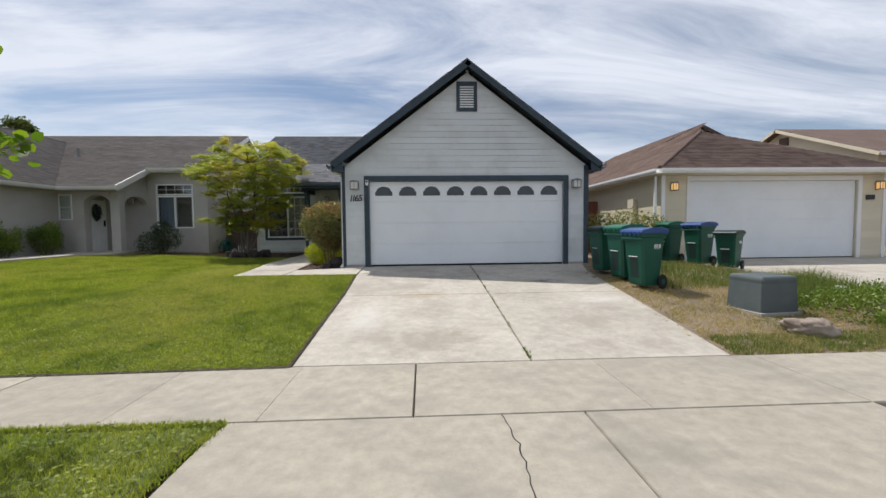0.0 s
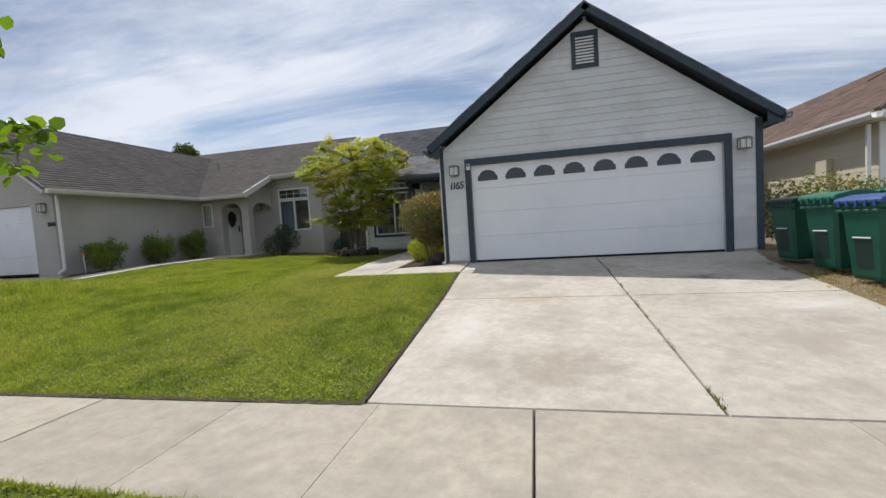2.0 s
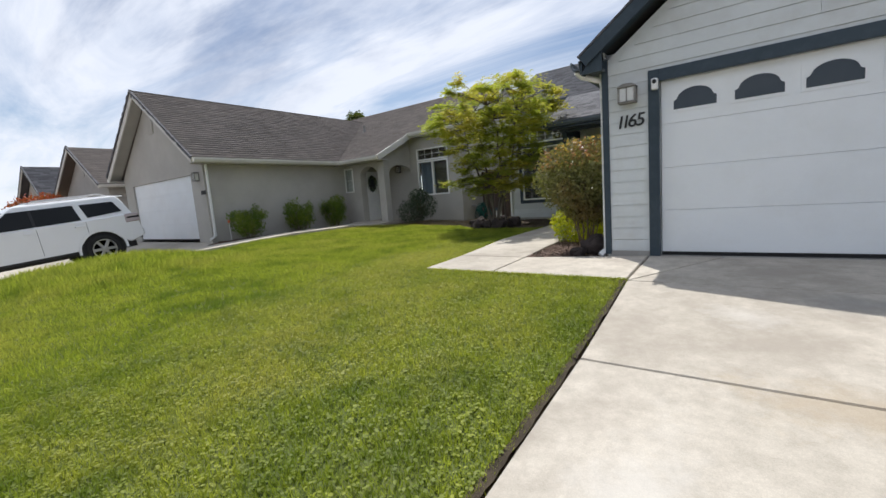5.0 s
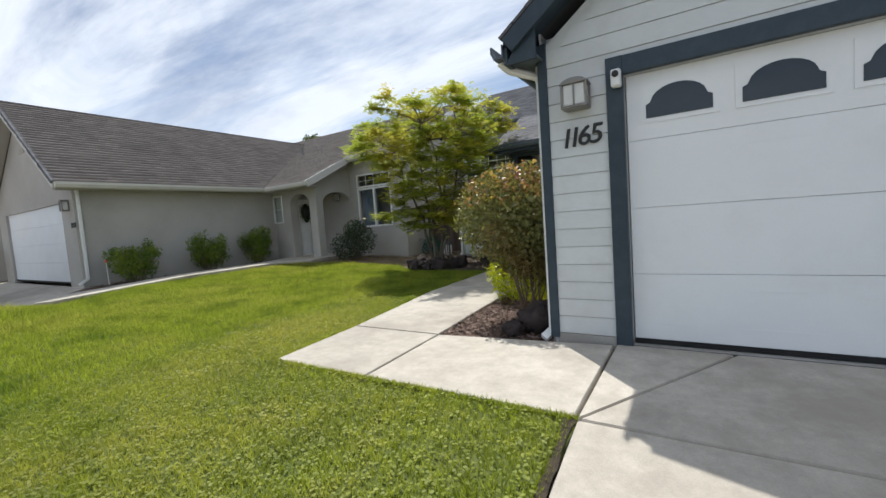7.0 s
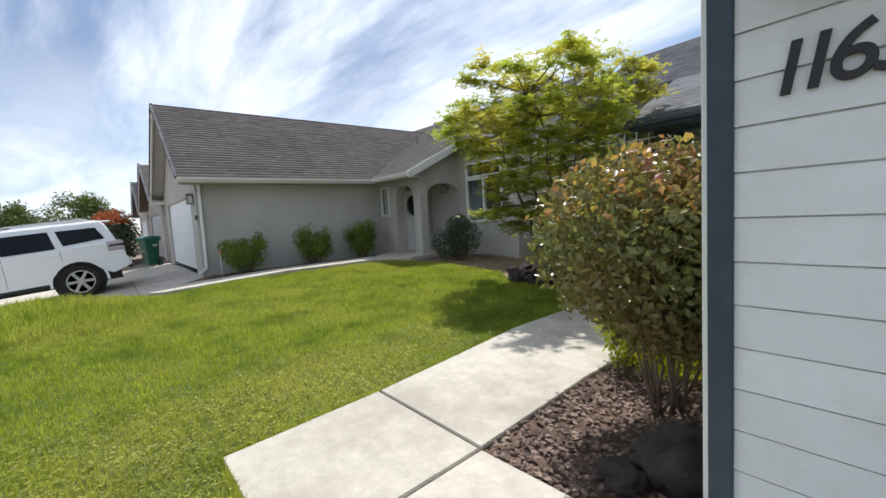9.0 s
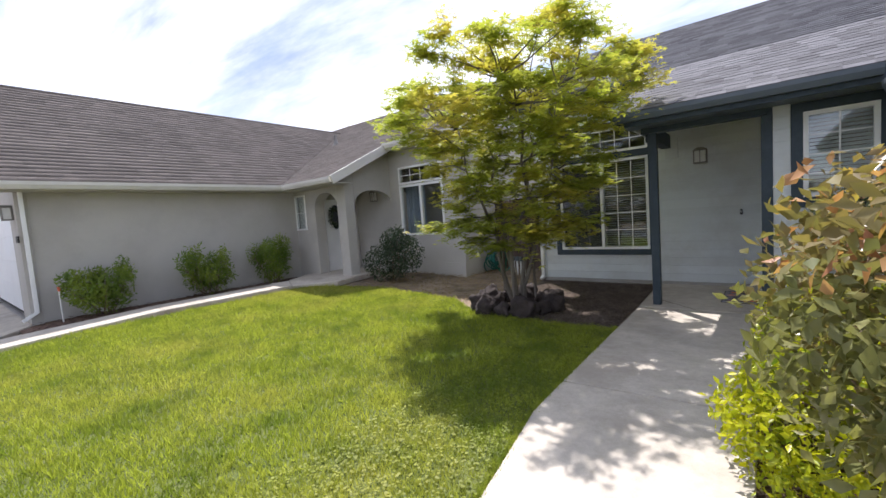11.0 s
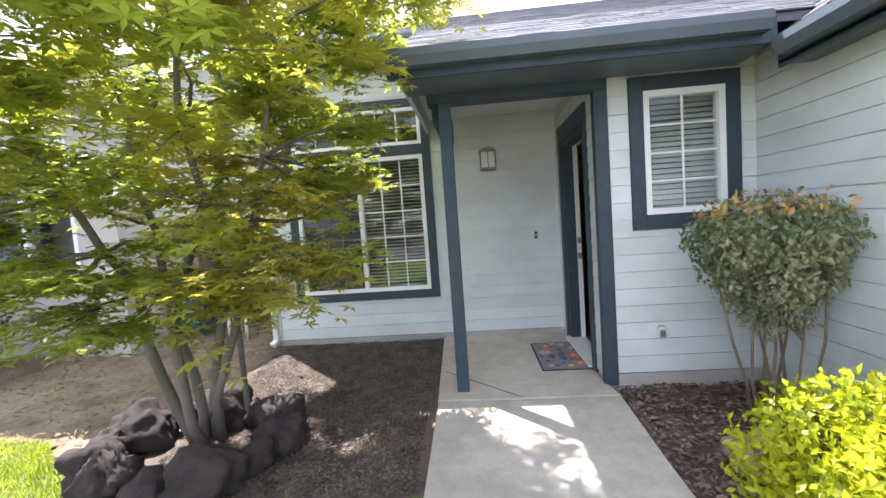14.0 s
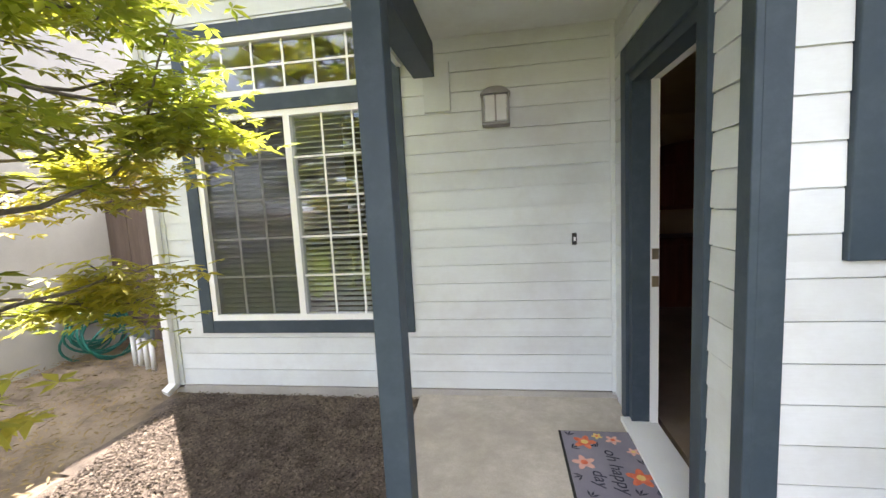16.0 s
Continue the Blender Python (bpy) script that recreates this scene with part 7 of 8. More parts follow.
# ---- bins, cabinet ----
def bin_thing(lid, scale, label, marked=True):
    """A wheeled refuse cart; the front faces -y."""
    b = thing("wheeled_bin", (0, 0, 0), label, "bin", "wheeled bins")
    s = scale
    bm = bmesh.new()
    rings = []
    for z, w0, d0, d1 in ((0.06, 0.235, -0.24, 0.22), (0.10, 0.245, -0.26, 0.24), (0.60, 0.285, -0.33, 0.29), (0.90, 0.305, -0.37, 0.32), (0.91, 0.325, -0.39, 0.34), (0.98, 0.335, -0.40, 0.35)):
        c = 0.05
        ring = [bm.verts.new((x * s, y * s, z * s)) for x, y in ((-w0 + c, d0), (w0 - c, d0), (w0, d0 + c), (w0, d1 - c), (w0 - c, d1), (-w0 + c, d1), (-w0, d1 - c), (-w0, d0 + c))]
        rings.append(ring)
    for u, v in zip(rings, rings[1:]):
        for k in range(8):
            bm.faces.new((u[k], u[(k + 1) % 8], v[(k + 1) % 8], v[k]))
    bm.faces.new(rings[0][::-1]), bm.faces.new(rings[-1])
    part("body", bm, BIN, b)
    part("rim_band", boxed(-0.34 * s, -0.405 * s, 0.86 * s, 0.34 * s, -0.36 * s, 0.90 * s), BIN, b, bevel=0.01)
    bm = bmesh.new()
    prof = [(-0.43, 0.965), (-0.44, 1.0), (-0.40, 1.035), (-0.1, 1.075), (0.2, 1.075), (0.36, 1.04), (0.37, 0.97)]
    one = [bm.verts.new((-0.352 * s, y * s, z * s)) for y, z in prof]
    two = [bm.verts.new((0.352 * s, y * s, z * s)) for y, z in prof]
    bm.faces.new(one), bm.faces.new(two[::-1])
    for i in range(len(prof)):
        j = (i + 1) % len(prof)
        bm.faces.new((one[i], two[i], two[j], one[j]))
    part("lid", bm, lid, b, bevel=0.012)
    part("handle", tube(bmesh.new(), [(-0.24 * s, 0.36 * s, 0.95 * s), (-0.24 * s, 0.44 * s, 0.97 * s), (0.24 * s, 0.44 * s, 0.97 * s), (0.24 * s, 0.36 * s, 0.95 * s)], 0.017 * s, 8), BIN, b)
    part("axle", tube(bmesh.new(), [(-0.31 * s, 0.24 * s, 0.13 * s), (0.31 * s, 0.24 * s, 0.13 * s)], 0.013 * s, 8), STEEL, b)
    for x in (-0.30, 0.30):
        wh = part("wheel", lathe([(0.10 * s, -0.03 * s), (0.127 * s, -0.022 * s), (0.127 * s, 0.022 * s), (0.10 * s, 0.03 * s)], pose(x * s, 0.24 * s, 0.13 * s, 0, 90, 0), 18), RUBBER, b)
        part("hub", lathe([(0.05 * s, -0.035 * s), (0.05 * s, 0.035 * s)], pose(x * s, 0.24 * s, 0.13 * s, 0, 90, 0), 12), BIN, wh)
    # the front: a flat dark panel painted as a shaded hollow, with a pale catch bar across it
    tilt = Matrix.Translation((0, -0.252 * s, 0.12 * s)) @ Matrix.Rotation(radians(8.2), 4, "X")
    front = part("recess_shade", boxed(-0.13 * s, -0.012, 0.06 * s, 0.13 * s, 0.0, 0.44 * s, m=tilt), LID_DARK, b, "flat dark panel painted as a shaded hollow in the front", bevel=0.006)
    part("catch_bar", tube(bmesh.new(), [tilt @ Vector((x * s, -0.026, 0.45 * s)) for x in (-0.13, 0.13)], 0.010 * s, 8), PIPE, b, "pale catch bar")
    for x in (-0.26, -0.13, 0.0, 0.13, 0.26):
        part("lid_rib", boxed((x - 0.02) * s, -0.452 * s, 0.93 * s, (x + 0.02) * s, -0.425 * s, 1.01 * s), lid, b, bevel=0.006)
    # a pale maker's mark high on the side: slanted bars and a line of print
    side = Matrix.Translation((0.293 * s, 0.02 * s, 0.70 * s)) @ Matrix.Rotation(radians(3.8), 4, "Y")
    for y, w in ((-0.03, 0.045), (0.03, 0.045), (0.10, 0.06)) if marked else ():
        part("maker_mark", boxed(-0.004, y * s, 0.02 * s, 0.004, (y + w) * s, 0.085 * s, m=side), PIPE, b)
    if marked:
        part("printed_line", boxed(-0.004, -0.03 * s, 0.0, 0.004, 0.15 * s, 0.01 * s, m=side), STEEL, b)
    for o in b.children_recursive:
        if o.type == "MESH":
            o.data.transform(Matrix.Diagonal((0.90, 0.72, 1.06, 1)))
    return b


bins = [(LID_DARK, 0.92, "green wheeled bin with a dark lid", (4.24, 9.98, -82), 0.0), (LID_GREEN, 1.0, "green wheeled bin with a green lid", (4.34, 9.22, -82), 0.0), (LID_BLUE, 1.0, "green wheeled bin with a blue lid", (4.36, 8.50, -80), 0.0),
        (LID_GREEN, 1.0, "green wheeled bin with a green lid on the dry strip", (6.95, 11.95, -78), 0.0), (LID_BLUE, 0.98, "green wheeled bin with a blue lid on the dry strip", (7.20, 11.05, -78), 0.0), (LID_DARK, 0.80, "smaller green wheeled bin with a dark lid", (7.30, 10.15, -62), 0.0)]
for lid, s, label, (x, y, turn), _ in bins:
    b = bin_thing(lid, s, label, lid is LID_BLUE or s == 0.80)
    b.matrix_basis = pose(x, y, gz(x, y) - 0.01, 0, 0, turn)
b = bin_thing(LID_GREEN, 1.0, "green wheeled bin beside a stucco garage")
b.matrix_basis = pose(-20.1, 10.9, gz(-20.1, 10.9), 0, 0, 20)

cabinet = thing("utility_cabinet", (5.33, 6.98, 0.12), "grey-green steel utility cabinet on the dry strip", "utility cabinet")
mc = pose(5.40, 7.0, gz(5.40, 7.0) - 0.02, 0, 0, 6)
bm = bmesh.new()
rings = []
for z, w, d in ((0.0, 0.32, 0.31), (0.06, 0.32, 0.31), (0.46, 0.30, 0.295), (0.50, 0.31, 0.305), (0.55, 0.285, 0.28)):
    rings.append([bm.verts.new((x * w, y * d, z)) for x, y in ((-1, -1), (1, -1), (1, 1), (-1, 1))])
for u, v in zip(rings, rings[1:]):
    for k in range(4):
        bm.faces.new((u[k], u[(k + 1) % 4], v[(k + 1) % 4], v[k]))
bm.faces.new(rings[0][::-1]), bm.faces.new(rings[-1])
bm.transform(mc)
part("body", bm, BOXGREY, cabinet, bevel=0.015)
part("base_pad", boxed(-0.36, -0.35, -0.06, 0.36, 0.35, 0.02, m=mc), FOOTING, cabinet)
cap = tagged(part("cleanout_cap", lathe([(0.10, 0.0), (0.10, 0.10), (0.115, 0.10), (0.115, 0.14), (0.06, 0.16)], pose(7.5, 7.75, gz(7.5, 7.75) - 0.02)), PIPE), "white plastic pipe cap in the weeds", "pipe cap")
box_ = thing("meter_box", (-7.6, 4.62, 0.0), "flush concrete meter box lid in the pavement", "meter box")
part("lid", boxed(-7.85, 4.45, -0.03, -7.4, 4.75, 0.006), FOOTING, box_, bevel=0.004)


# ---- fixtures on the own house ----
def lantern(m, w, h, d, label, lit=None, category="wall lamp"):
    """A wall lantern with a back plate, four corner bars, glass and a stepped cap. m: local frame with y into the wall."""
    c = m @ Vector((0, 0, 0))
    ob = thing("wall_lantern", c, label, category, "wall lanterns")
    part("back_plate", boxed(-w * 0.42, -0.02, -h * 0.5, w * 0.42, 0.0, h * 0.5, m=m), PEWTER, ob, bevel=0.003)
    glass_ = part("glass", boxed(-w * 0.42, -d + 0.012, -h * 0.42, w * 0.42, -0.022, h * 0.34, m=m), lit or FROSTED, ob, "frosted glass", bevel=0.01)
    for x in (-1, 1):
        part("corner_bar", boxed(x * w * 0.46 - 0.008, -d, -h * 0.45, x * w * 0.46 + 0.008, -d + 0.014, h * 0.38, m=m), PEWTER, ob)
        part("corner_bar", boxed(x * w * 0.46 - 0.007, -0.032, -h * 0.45, x * w * 0.46 + 0.007, -0.018, h * 0.38, m=m), PEWTER, ob)
    part("mid_bar", boxed(-0.006, -d - 0.003, -h * 0.45, 0.006, -d + 0.008, h * 0.38, m=m), PEWTER, ob)
    part("bottom_rim", boxed(-w * 0.5, -d - 0.004, -h * 0.5, w * 0.5, -0.016, -h * 0.42, m=m), PEWTER, ob, bevel=0.004)
    prof = [(-w * 0.54, h * 0.34), (w * 0.54, h * 0.34), (w * 0.52, h * 0.38)] + [(w * 0.46 * math.cos(a), h * (0.38 + 0.16 * math.sin(a))) for a in np.linspace(0.1, math.pi - 0.1, 9)] + [(-w * 0.52, h * 0.38)]
    part("cap", prism(prof, -d - 0.008, -0.012, m), PEWTER, ob, bevel=0.003)
    return ob


def lit_glass():
    m, t, p, link = blank("lit amber glass")
    p.inputs["Base Color"].default_value = (0.8, 0.55, 0.25, 1)
    p.inputs["Emission Color"].default_value = (1.0, 0.55, 0.18, 1)
    p.inputs["Emission Strength"].default_value = 0.7
    return m


AMBER = lit_glass()
lantern(facing(-1.50, GY - 0.016, 0) @ Matrix.Translation((0, 0, 2.535)), 0.205, 0.22, 0.15, "pewter wall lantern with frosted glass by the garage")
lantern(facing(4.06, GY - 0.016, 0) @ Matrix.Translation((0, 0, 2.55)), 0.205, 0.22, 0.15, "pewter wall lantern with frosted glass by the garage")
lantern(facing(-3.92, WY - 0.016, 0) @ Matrix.Translation((0, 0, 2.72)), 0.20, 0.255, 0.15, "pewter wall lantern with frosted glass on the porch")
lantern(facing(-13.75, 11.5, 0) @ Matrix.Translation((0, 0, 2.62)), 0.18, 0.27, 0.15, "dark wall lantern on a stucco gable")
lantern(facing(-11.85, 18.6, 0) @ Matrix.Translation((0, 0, 2.72)), 0.17, 0.3, 0.15, "dark wall lantern in an arched porch")
lantern(facing(7.48, 12.634, 0) @ Matrix.Translation((0, 0, 2.60)), 0.17, 0.25, 0.15, "lit amber wall lantern beside a cream garage", AMBER)
lantern(facing(13.78, 12.634, 0) @ Matrix.Translation((0, 0, 2.60)), 0.17, 0.25, 0.15, "lit amber wall lantern beside a cream garage", AMBER)


def lettering(name, text, size, m, material, depth=0.004, shear=0.0, parent=None, spacing=1.0, fat=0.0):
    cu = bpy.data.curves.new(name, "FONT")
    cu.body, cu.size, cu.extrude, cu.shear, cu.bevel_depth, cu.bevel_resolution = text, size, depth, shear, fat, 1
    cu.align_x, cu.align_y, cu.space_character = "CENTER", "CENTER", spacing
    tmp = bpy.data.objects.new(name, cu)
    scene.collection.objects.link(tmp)
    dg = bpy.context.evaluated_depsgraph_get()
    me = bpy.data.meshes.new_from_object(tmp.evaluated_get(dg))
    bpy.data.objects.remove(tmp)
    bpy.data.curves.remove(cu)
    me.transform(m)
    me.materials.clear()
    me.materials.append(material)
    return under(new(name, me), parent)


number = thing("house_number", (-1.49, 11.25, 2.2), "black slanted house number on grey siding", "house number")
for k, ch in enumerate("1165"):
    m = Matrix.Translation(((-1.612, -1.548, -1.472, -1.380)[k], GY - 0.02, 2.205 + 0.004 * k)) @ Matrix.Rotation(radians(90), 4, "X")
    ob = lettering("digit", ch, 0.222, m, BLACK, 0.006, 0.18, number, fat=0.0015)
cam_ = thing("door_sensor", (-1.21, 11.22, 2.6), "small white security camera on the door casing", "security camera")
part("body", boxed(-1.235, 11.17, 2.53, -1.165, 11.242, 2.66), VINYL, cam_, bevel=0.01)
part("lens", lathe([(0.024, 0), (0.024, 0.012), (0.012, 0.016)], pose(-1.2, 11.17, 2.62, 90)), BLACK, cam_)
bell = thing("doorbell", (-3.37, 18.82, 1.7), "small black doorbell button on grey siding", "doorbell")
part("plate", boxed(-3.385, 18.812, 1.685, -3.352, 18.836, 1.775), BLACK, bell, bevel=0.004)
part("button", boxed(-3.376, 18.808, 1.715, -3.361, 18.813, 1.745), VINYL, bell)
outlet = thing("outlet_box", (-2.6, 17.1, 0.9), "grey weatherproof outlet box on the siding", "outlet")
part("cover", boxed(-2.637, 17.08, 0.875, -2.583, 17.128, 0.975), PIPE, outlet, bevel=0.01)
part("flap", boxed(-2.632, 17.074, 0.88, -2.588, 17.08, 0.94), STEEL, outlet)

mat_ = thing("doormat", (-3.33, 17.9, 0.465), "grey doormat with coral flowers before the door", "doormat")
part("pad", boxed(-3.575, 17.47, 0.462, -3.085, 18.33, 0.470), RUBBER, mat_, bevel=0.003)
part("woven_face", boxed(-3.56, 17.485, 0.470, -3.10, 18.315, 0.476), MAT_GREY, mat_)


tagged(part("slab_joint", beam((-4.52, 17.57, 0.4755), (-3.83, 16.92, 0.4755), 0.008, 0.004), RUBBER), "dark diagonal joint in the porch slab", "joint", kind="structure")


def flower(x, y, r, petal, heart, seed):
    rnd = random.Random(seed)
    bm = bmesh.new()
    pts = [(x + r * (0.75 + 0.25 * math.cos(5 * a)) * math.cos(a + seed), y + r * (0.75 + 0.25 * math.cos(5 * a)) * math.sin(a + seed)) for a in np.linspace(0, 2 * math.pi, 41)[:-1]]
    f = part("flower_print", prism(pts, 0.4755, 0.4775, axis="z"), petal, mat_)
    part("flower_heart", lathe([(r * 0.3, 0.4775), (r * 0.3, 0.4785)], pose(x, y, 0), 12), heart, f)


for k, (x, y, r, p, h) in enumerate(((-3.43, 18.19, 0.075, CORAL, GOLD), (-3.25, 18.22, 0.05, BLUSH, CORAL), (-3.34, 18.26, 0.035, GOLD, CORAL), (-3.47, 17.98, 0.07, BLUSH, CORAL), (-3.19, 17.86, 0.08, CORAL, GOLD), (-3.18, 17.62, 0.075, CORAL, GOLD), (-3.28, 17.56, 0.038, GOLD, BLUSH), (-3.16, 18.1, 0.04, BLUSH, GOLD), (-3.47, 17.58, 0.03, BLUSH, CORAL))):
    flower(x, y, r, p, h, k)
for k, (x, y, a) in enumerate(((-3.52, 18.12, 30), (-3.52, 18.26, 70), (-3.36, 18.14, 120), (-3.5, 17.86, 200), (-3.49, 17.69, 60), (-3.40, 17.55, 100), (-3.36, 17.62, 40), (-3.14, 17.98, 80), (-3.15, 17.74, 10), (-3.24, 17.72, 60))):
    bm = bmesh.new()
    for j in range(3):
        t = radians(a + (j - 1) * 38)
        q = Vector((math.cos(t), math.sin(t), 0))
        n_ = Vector((-q.y, q.x, 0))
        c = Vector((x, y, 0.4765))
        vs = [bm.verts.new(v) for v in (c, c + q * 0.03 + n_ * 0.007, c + q * 0.055, c + q * 0.03 - n_ * 0.007)]
        bm.faces.new(vs)
    part("leaf_print", bm, INK, mat_)
lettering("lettering", "oh happy", 0.105, Matrix.Translation((-3.30, 17.92, 0.4775)) @ Matrix.Rotation(radians(-90), 4, "Z"), INK, 0.0006, 0.25, mat_)
lettering("lettering", "day", 0.105, Matrix.Translation((-3.41, 17.84, 0.4775)) @ Matrix.Rotation(radians(-90), 4, "Z"), INK, 0.0006, 0.25, mat_)

mat_.matrix_basis = Matrix.Translation((0, 0, 0.013)) @ mat_.matrix_basis
plate = thing("house_number_plate", (13.55, 12.6, 2.2), "dark number plate on cream siding", "house number")
part("plate", boxed(13.42, 12.60, 2.18, 13.68, 12.633, 2.32), BLACK, plate)
wreath = thing("wreath", (-12.66, 17.74, 2.2), "dark leafy wreath on a white door", "wreath")
rng = np.random.default_rng(91)
a = rng.uniform(0, 2 * math.pi, 500)
rr = 0.19 + rng.normal(0, 0.035, 500)
tagged(leaves("foliage", np.stack((-12.64 + rng.normal(0, 0.02, 500), 17.74 + rr * np.cos(a), 2.22 + 1.3 * rr * np.sin(a)), 1), 0.06, LEAF, SHRUB_DARK, wreath, rng, 0.2), kind="stuff")

# ---- side yard clutter ----
hose = thing("garden_hose", (-8.6, 19.3, 0.55), "coiled green garden hose against a stucco wall", "hose")
bm = bmesh.new()
pts = []
for k in range(190):
    a = k * 0.36
    r = 0.25 + 0.08 * math.sin(k * 0.37) + 0.05 * math.sin(k * 0.11 + 1)
    pts.append((-8.55 + 0.16 * math.sin(k * 0.23) * (0.4 + k / 190), 19.55 + r * math.cos(a) * 1.15, 0.80 - 0.10 * k / 190 + r * math.sin(a) * (0.9 - 0.25 * math.sin(k * 0.05))))
tube(bm, pts, 0.014, 6)
part("coil", bm, HOSE, hose, smooth=True)
part("hook", boxed(-8.83, 19.2, 1.0, -8.6, 19.3, 1.05), STEEL, hose)
for k in range(4):
    x = -7.98 + 0.115 * k
    pv = thing("sprinkler_pipe", (x, 19.45, 0.48), "white plastic sprinkler riser with a grey valve", "pipe", "sprinkler valves")
    part("pipe", tube(bmesh.new(), [(x, 19.45 - 0.04 * k, 0.40), (x, 19.45 - 0.04 * k, 0.80)], 0.024, 10), PIPE, pv, smooth=True)
    part("valve", lathe([(0.04, 0), (0.045, 0.03), (0.045, 0.09), (0.02, 0.11)], pose(x, 19.45 - 0.04 * k, 0.79)), BOXGREY, pv)
plaque = thing("house_number", (-13.55, 11.5, 2.1), "small dark house number on a stucco gable", "house number")
for k in range(4):
    part("digit", boxed(-13.665 + 0.075 * k, 11.478, 2.07, -13.615 + 0.075 * k, 11.498, 2.19), BLACK, plaque, bevel=0.003)
marker = thing("marker_stake", (-12.95, 11.85, 0.6), "thin white marker stake with a red top", "stake")
part("stake", tube(bmesh.new(), [(-12.95, 11.85, 0.55), (-12.99, 11.85, 1.18)], 0.012, 8), PIPE, marker)
part("reflector", boxed(-13.03, 11.835, 1.16, -12.95, 11.865, 1.24), CORAL, marker, bevel=0.006)


# ---- parked car ----
def car():
    """A white estate car with tinted glass; its nose points to -y. Built about its own middle, wheels on z = 0."""
    c = thing("parked_car", (0, 0, 0), "white four-wheel-drive car with tinted glass on a driveway", "car")
    R, WB = 0.39, 2.80
    yf, yr = -WB / 2, WB / 2

    def arch_pts(cy):
        return [(cy + 0.50 * math.cos(a), R + 0.50 * math.sin(a)) for a in np.linspace(math.pi - 0.35, 0.35, 13)]

    out = [(-2.36, 0.52), (-1.95, 0.40)]
    out += [(q[0], q[1]) for q in arch_pts(yf)]
    out += [(-0.82, 0.40), (0.82, 0.40)]
    out += arch_pts(yr)
    out += [(2.05, 0.46), (2.32, 0.55), (2.40, 0.62), (2.40, 0.80), (2.33, 0.84), (2.30, 1.20), (2.22, 1.24), (-0.95, 1.16), (-1.15, 1.14), (-2.15, 1.05), (-2.34, 0.98), (-2.42, 0.80), (-2.42, 0.62)]
    bm = prism(out, -0.93, 0.93, axis="x")
    body = part("body", bm, CAR_WHITE, c, bevel=0.028)
    # cabin: four levels narrowing to the roof
    bm = bmesh.new()
    lv = [(1.15, 0.90, -1.00, 2.25), (1.30, 0.86, -0.78, 2.22), (1.66, 0.745, -0.22, 2.08), (1.76, 0.70, -0.08, 2.00), (1.80, 0.60, 0.05, 1.90)]
    rings = [[bm.verts.new(v) for v in ((-w, a, z), (w, a, z), (w, b, z), (-w, b, z))] for z, w, a, b in lv]
    for u, v in zip(rings, rings[1:]):
        for k in range(4):
            bm.faces.new((u[k], u[(k + 1) % 4], v[(k + 1) % 4], v[k]))
    bm.faces.new(rings[0][::-1]), bm.faces.new(rings[-1])
    part("cabin", bm, CAR_WHITE, c, bevel=0.02)

    def side_pt(y, z, s, lift=0.012):
        w = np.interp(z, [l[0] for l in lv], [l[1] for l in lv])
        return (s * (w + lift), y, z)

    for s in (-1, 1):
        for quad in ([(-0.70, 1.21), (0.16, 1.22), (0.16, 1.64), (-0.20, 1.64)], [(0.22, 1.22), (1.10, 1.23), (1.02, 1.64), (0.22, 1.64)], [(1.24, 1.27), (2.02, 1.33), (1.88, 1.62), (1.15, 1.63)]):
            bm = bmesh.new()
            a = [bm.verts.new(side_pt(y, z, s)) for y, z in quad]
            b = [bm.verts.new(side_pt(y, z, s, -0.03)) for y, z in quad]
            bm.faces.new(a), bm.faces.new(b[::-1])
            for i in range(4):
                bm.faces.new((a[i], b[i], b[(i + 1) % 4], a[(i + 1) % 4]))
            part("side_window", bm, CAR_GLASS, c, "dark tinted side window")
        bm = bmesh.new()
        quad = [(0.155, 1.225), (0.225, 1.225), (0.225, 1.64), (0.155, 1.64)]
        a = [bm.verts.new(side_pt(y, z, s, 0.010)) for y, z in quad]
        b = [bm.verts.new(side_pt(y, z, s, -0.03)) for y, z in quad]
        bm.faces.new(a), bm.faces.new(b[::-1])
        for i in range(4):
            bm.faces.new((a[i], b[i], b[(i + 1) % 4], a[(i + 1) % 4]))
        part("door_pillar", bm, BLACK, c, "black pillar between the side windows")
        rail = part("roof_rail", tube(bmesh.new(), [(s * 0.60, 0.2, 1.79), (s * 0.60, 0.32, 1.85), (s * 0.60, 1.65, 1.86), (s * 0.60, 1.82, 1.80)], 0.018, 8), STEEL, c)
        for y in (-0.05, 0.92):
            part("door_handle", boxed(min(s * 0.925, s * 0.965), y, 1.06, max(s * 0.925, s * 0.965), y + 0.2, 1.095), CAR_WHITE, c, bevel=0.006)
        for y in (0.19, 1.16):
            part("door_seam", boxed(min(s * 0.928, s * 0.9325), y, 0.5, max(s * 0.928, s * 0.9325), y + 0.008, 1.16), BLACK, c)
        part("sill", boxed(min(s * 0.80, s * 0.945), -0.85, 0.36, max(s * 0.80, s * 0.945), 0.85, 0.45), BLACK, c, bevel=0.02)
        mirror = part("mirror", boxed(min(s * 0.93, s * 1.12), -0.72, 1.16, max(s * 0.93, s * 1.12), -0.62, 1.32), BLACK, c, bevel=0.03)
        tl = part("tail_light", boxed(min(s * 0.70, s * 0.955), 2.02, 1.00, max(s * 0.70, s * 0.955), 2.36, 1.24), RED_LENS, c, "pale smoked tail light", bevel=0.03)
        part("lamp_cover", boxed(min(s * 0.72, s * 0.962), 2.05, 1.10, max(s * 0.72, s * 0.962), 2.365, 1.17), CAR_GLASS, tl, bevel=0.02)
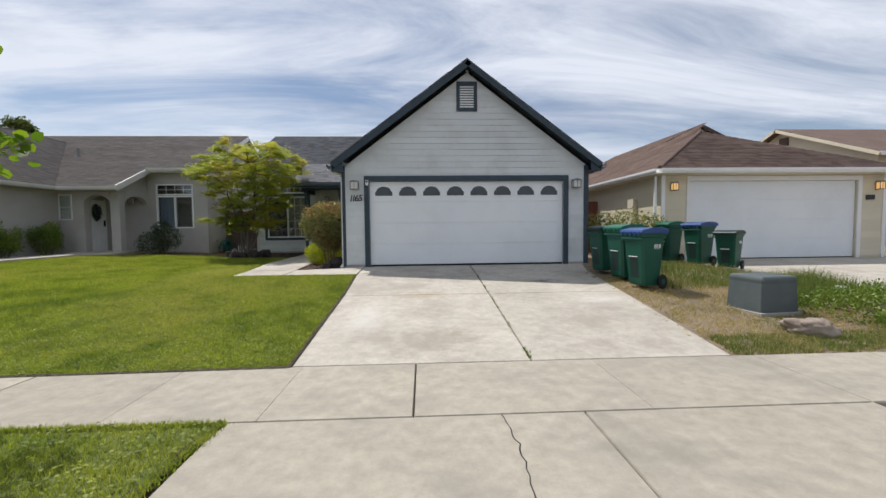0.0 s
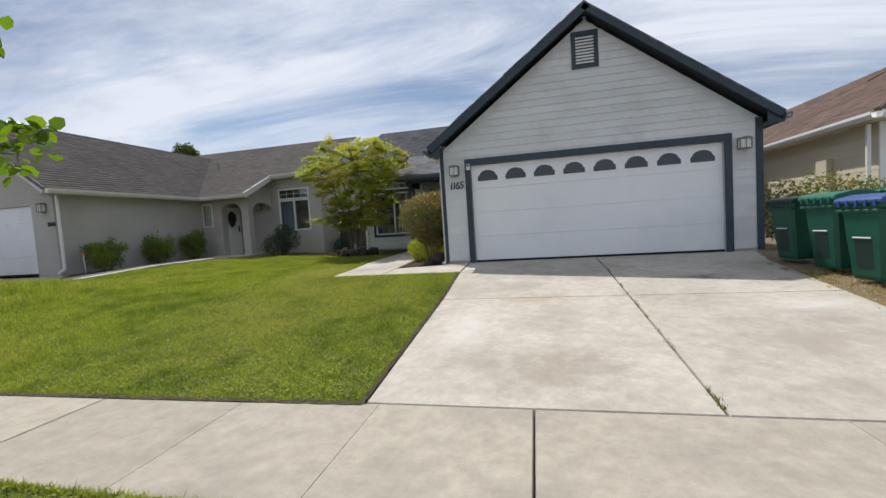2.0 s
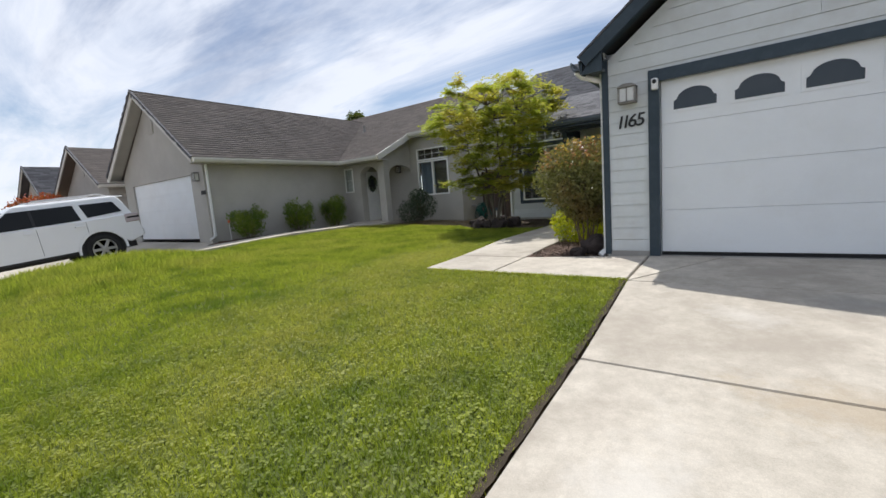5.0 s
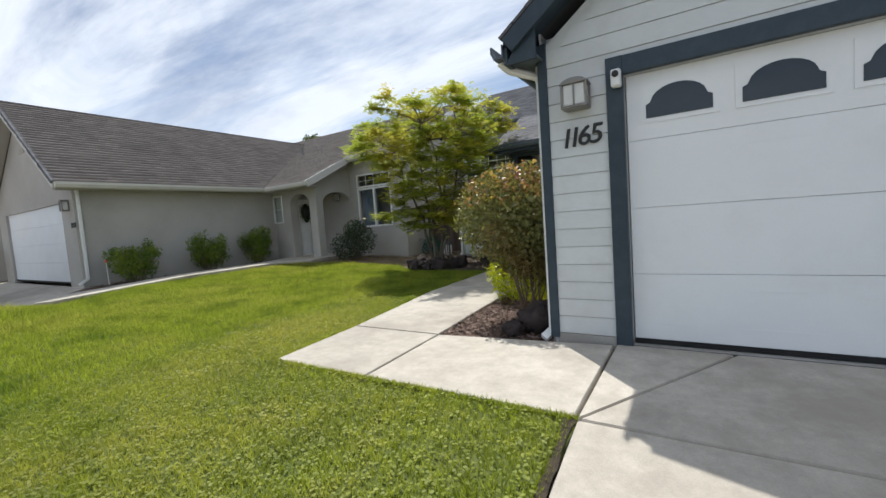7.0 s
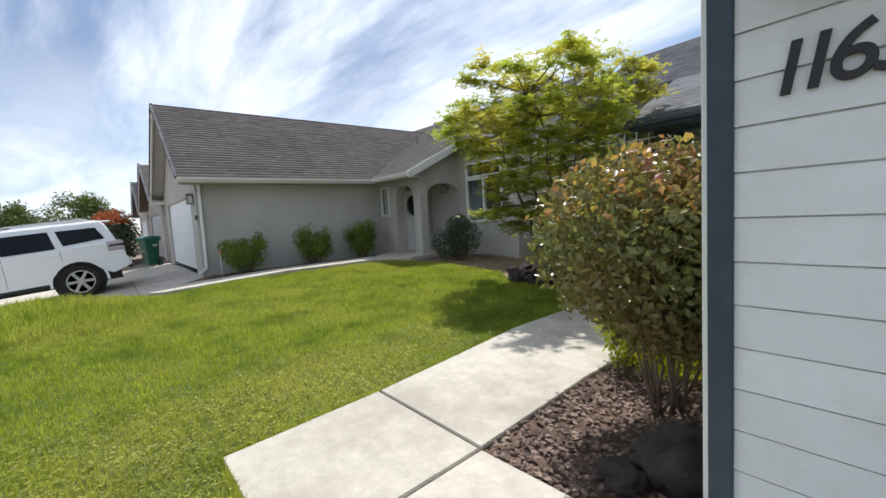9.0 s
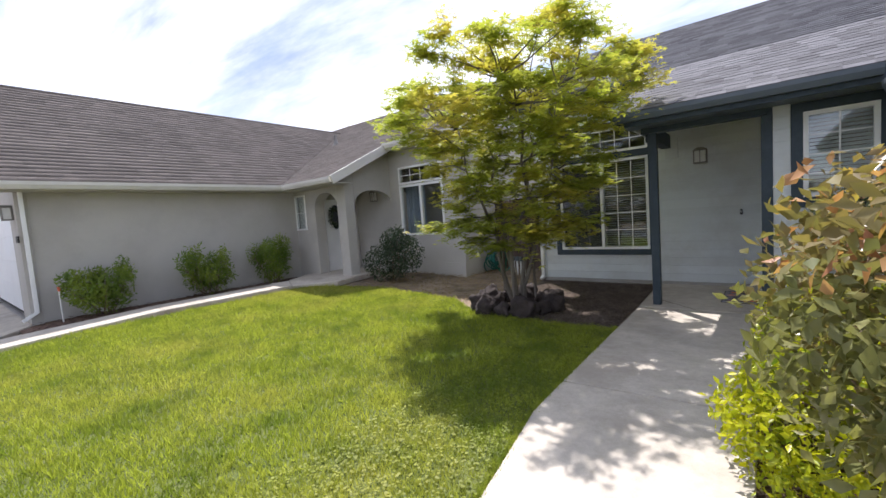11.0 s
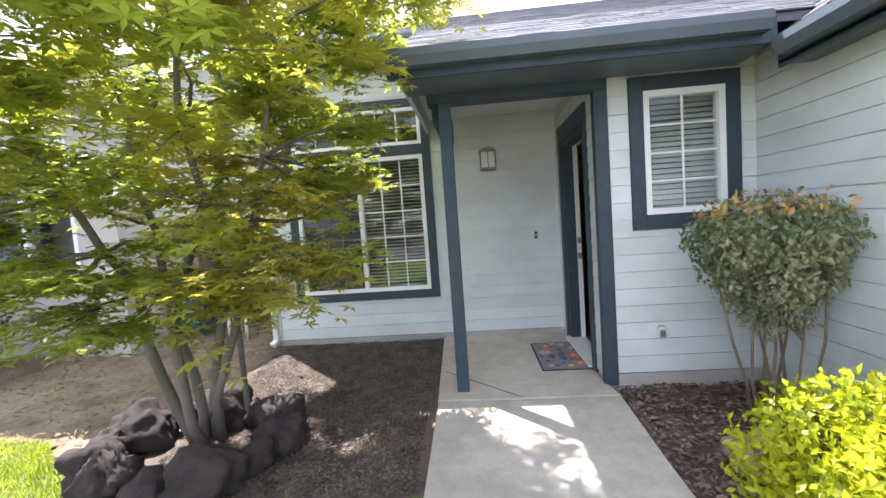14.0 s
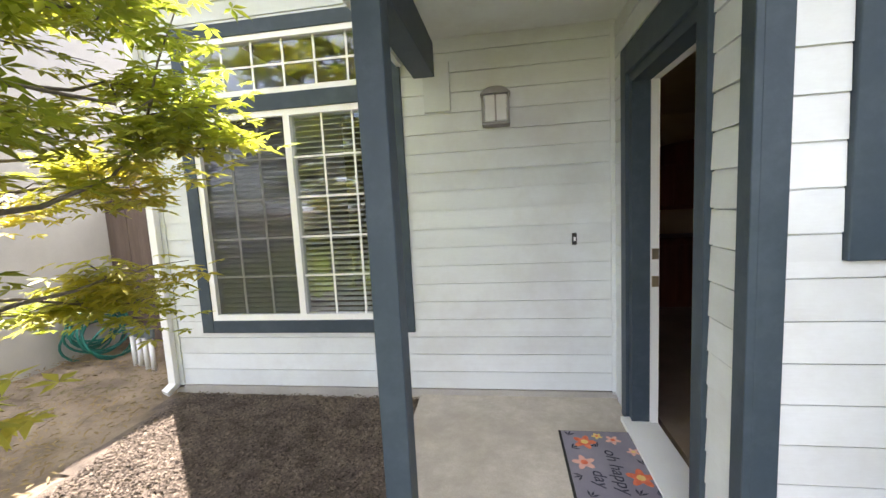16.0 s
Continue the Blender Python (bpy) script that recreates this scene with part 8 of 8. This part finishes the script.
        part("headlight", boxed(min(s * 0.55, s * 0.94), -2.42, 0.80, max(s * 0.55, s * 0.94), -2.12, 0.98), FROSTED, c, "clear headlight", bevel=0.04)
        for cy in (yf, yr):
            a = [(cy + r * math.cos(t), R + r * math.sin(t)) for r, ts in ((0.55, np.linspace(-0.10, math.pi + 0.10, 17)), (0.495, np.linspace(math.pi + 0.10, -0.10, 17))) for t in ts]
            part("arch_trim", prism(a, min(s * 0.90, s * 0.945), max(s * 0.90, s * 0.945), axis="x"), CAR_WHITE, c)
            part("wheel_well", lathe([(0.49, -0.15), (0.49, 0.15), (0.36, 0.15)], pose(s * 0.74, cy, R, 0, 90 * s, 0), 24), RUBBER, c)
            turn = pose(s * 0.83, cy, R, 0, 90 * s, 0)
            wheel = part("wheel", lathe([(0.27, -0.11), (0.36, -0.125), (R, -0.09), (R, 0.09), (0.36, 0.125), (0.27, 0.115), (0.27, 0.06)], turn, 28), RUBBER, c, "black tyre on a grey alloy rim", smooth=False)
            part("rim", lathe([(0.262, 0.045), (0.27, 0.118), (0.245, 0.118), (0.235, 0.05), (0.06, 0.055)], turn, 24), ALLOY, wheel)
            for k in range(6):
                a_ = 2 * math.pi * k / 6
                bm = boxed(-0.036, 0.03, 0.07, 0.036, 0.25, 0.108)
                bm.transform(turn @ Matrix.Rotation(a_, 4, "Z"))
                part("spoke", bm, ALLOY, wheel, bevel=0.008)
            part("hub_cap", lathe([(0.055, 0.06), (0.055, 0.115), (0.03, 0.12)], turn, 14), ALLOY, wheel)
            part("wheel_shadow_plate", lathe([(0.25, 0.03), (0.25, 0.045)], turn, 20), RUBBER, wheel)
    part("windscreen", prism([(-0.745, 1.33), (-0.73, 1.335), (-0.25, 1.655), (-0.262, 1.66)], -0.70, 0.70, axis="x"), CAR_GLASS, c, "tinted windscreen")
    part("rear_window", prism([(2.235, 1.30), (2.215, 1.30), (2.10, 1.62), (2.118, 1.625)], -0.68, 0.68, axis="x"), CAR_GLASS, c, "tinted rear window")
    part("spoiler", prism([(1.85, 1.79), (2.18, 1.76), (2.20, 1.73), (1.9, 1.74)], -0.62, 0.62, axis="x"), CAR_WHITE, c, bevel=0.008)
    part("rear_bumper", boxed(-0.88, 2.28, 0.58, 0.88, 2.44, 0.78), CAR_WHITE, c, bevel=0.04)
    part("bumper_insert", boxed(-0.6, 2.36, 0.50, 0.6, 2.445, 0.60), BLACK, c, bevel=0.02)
    part("grille", boxed(-0.5, -2.44, 0.66, 0.5, -2.40, 0.92), BLACK, c, bevel=0.01)
    part("number_plate", boxed(-0.16, 2.36, 0.86, 0.16, 2.375, 1.0), VINYL, c)
    part("underbody", boxed(-0.75, -2.1, 0.30, 0.75, 2.2, 0.50), BLACK, c)
    return c


suv = car()
slope = math.degrees(math.atan2(0.0935 * 2.8, 2.8))
suv.matrix_basis = pose(-15.24, 7.74, gz(-15, 7.74), slope, 0, 0)

# ---- shingles of the porch roof, piece by piece ----
shingle_pieces(roof, shingle_tabs_near, ROOF_GREY_PIECE)
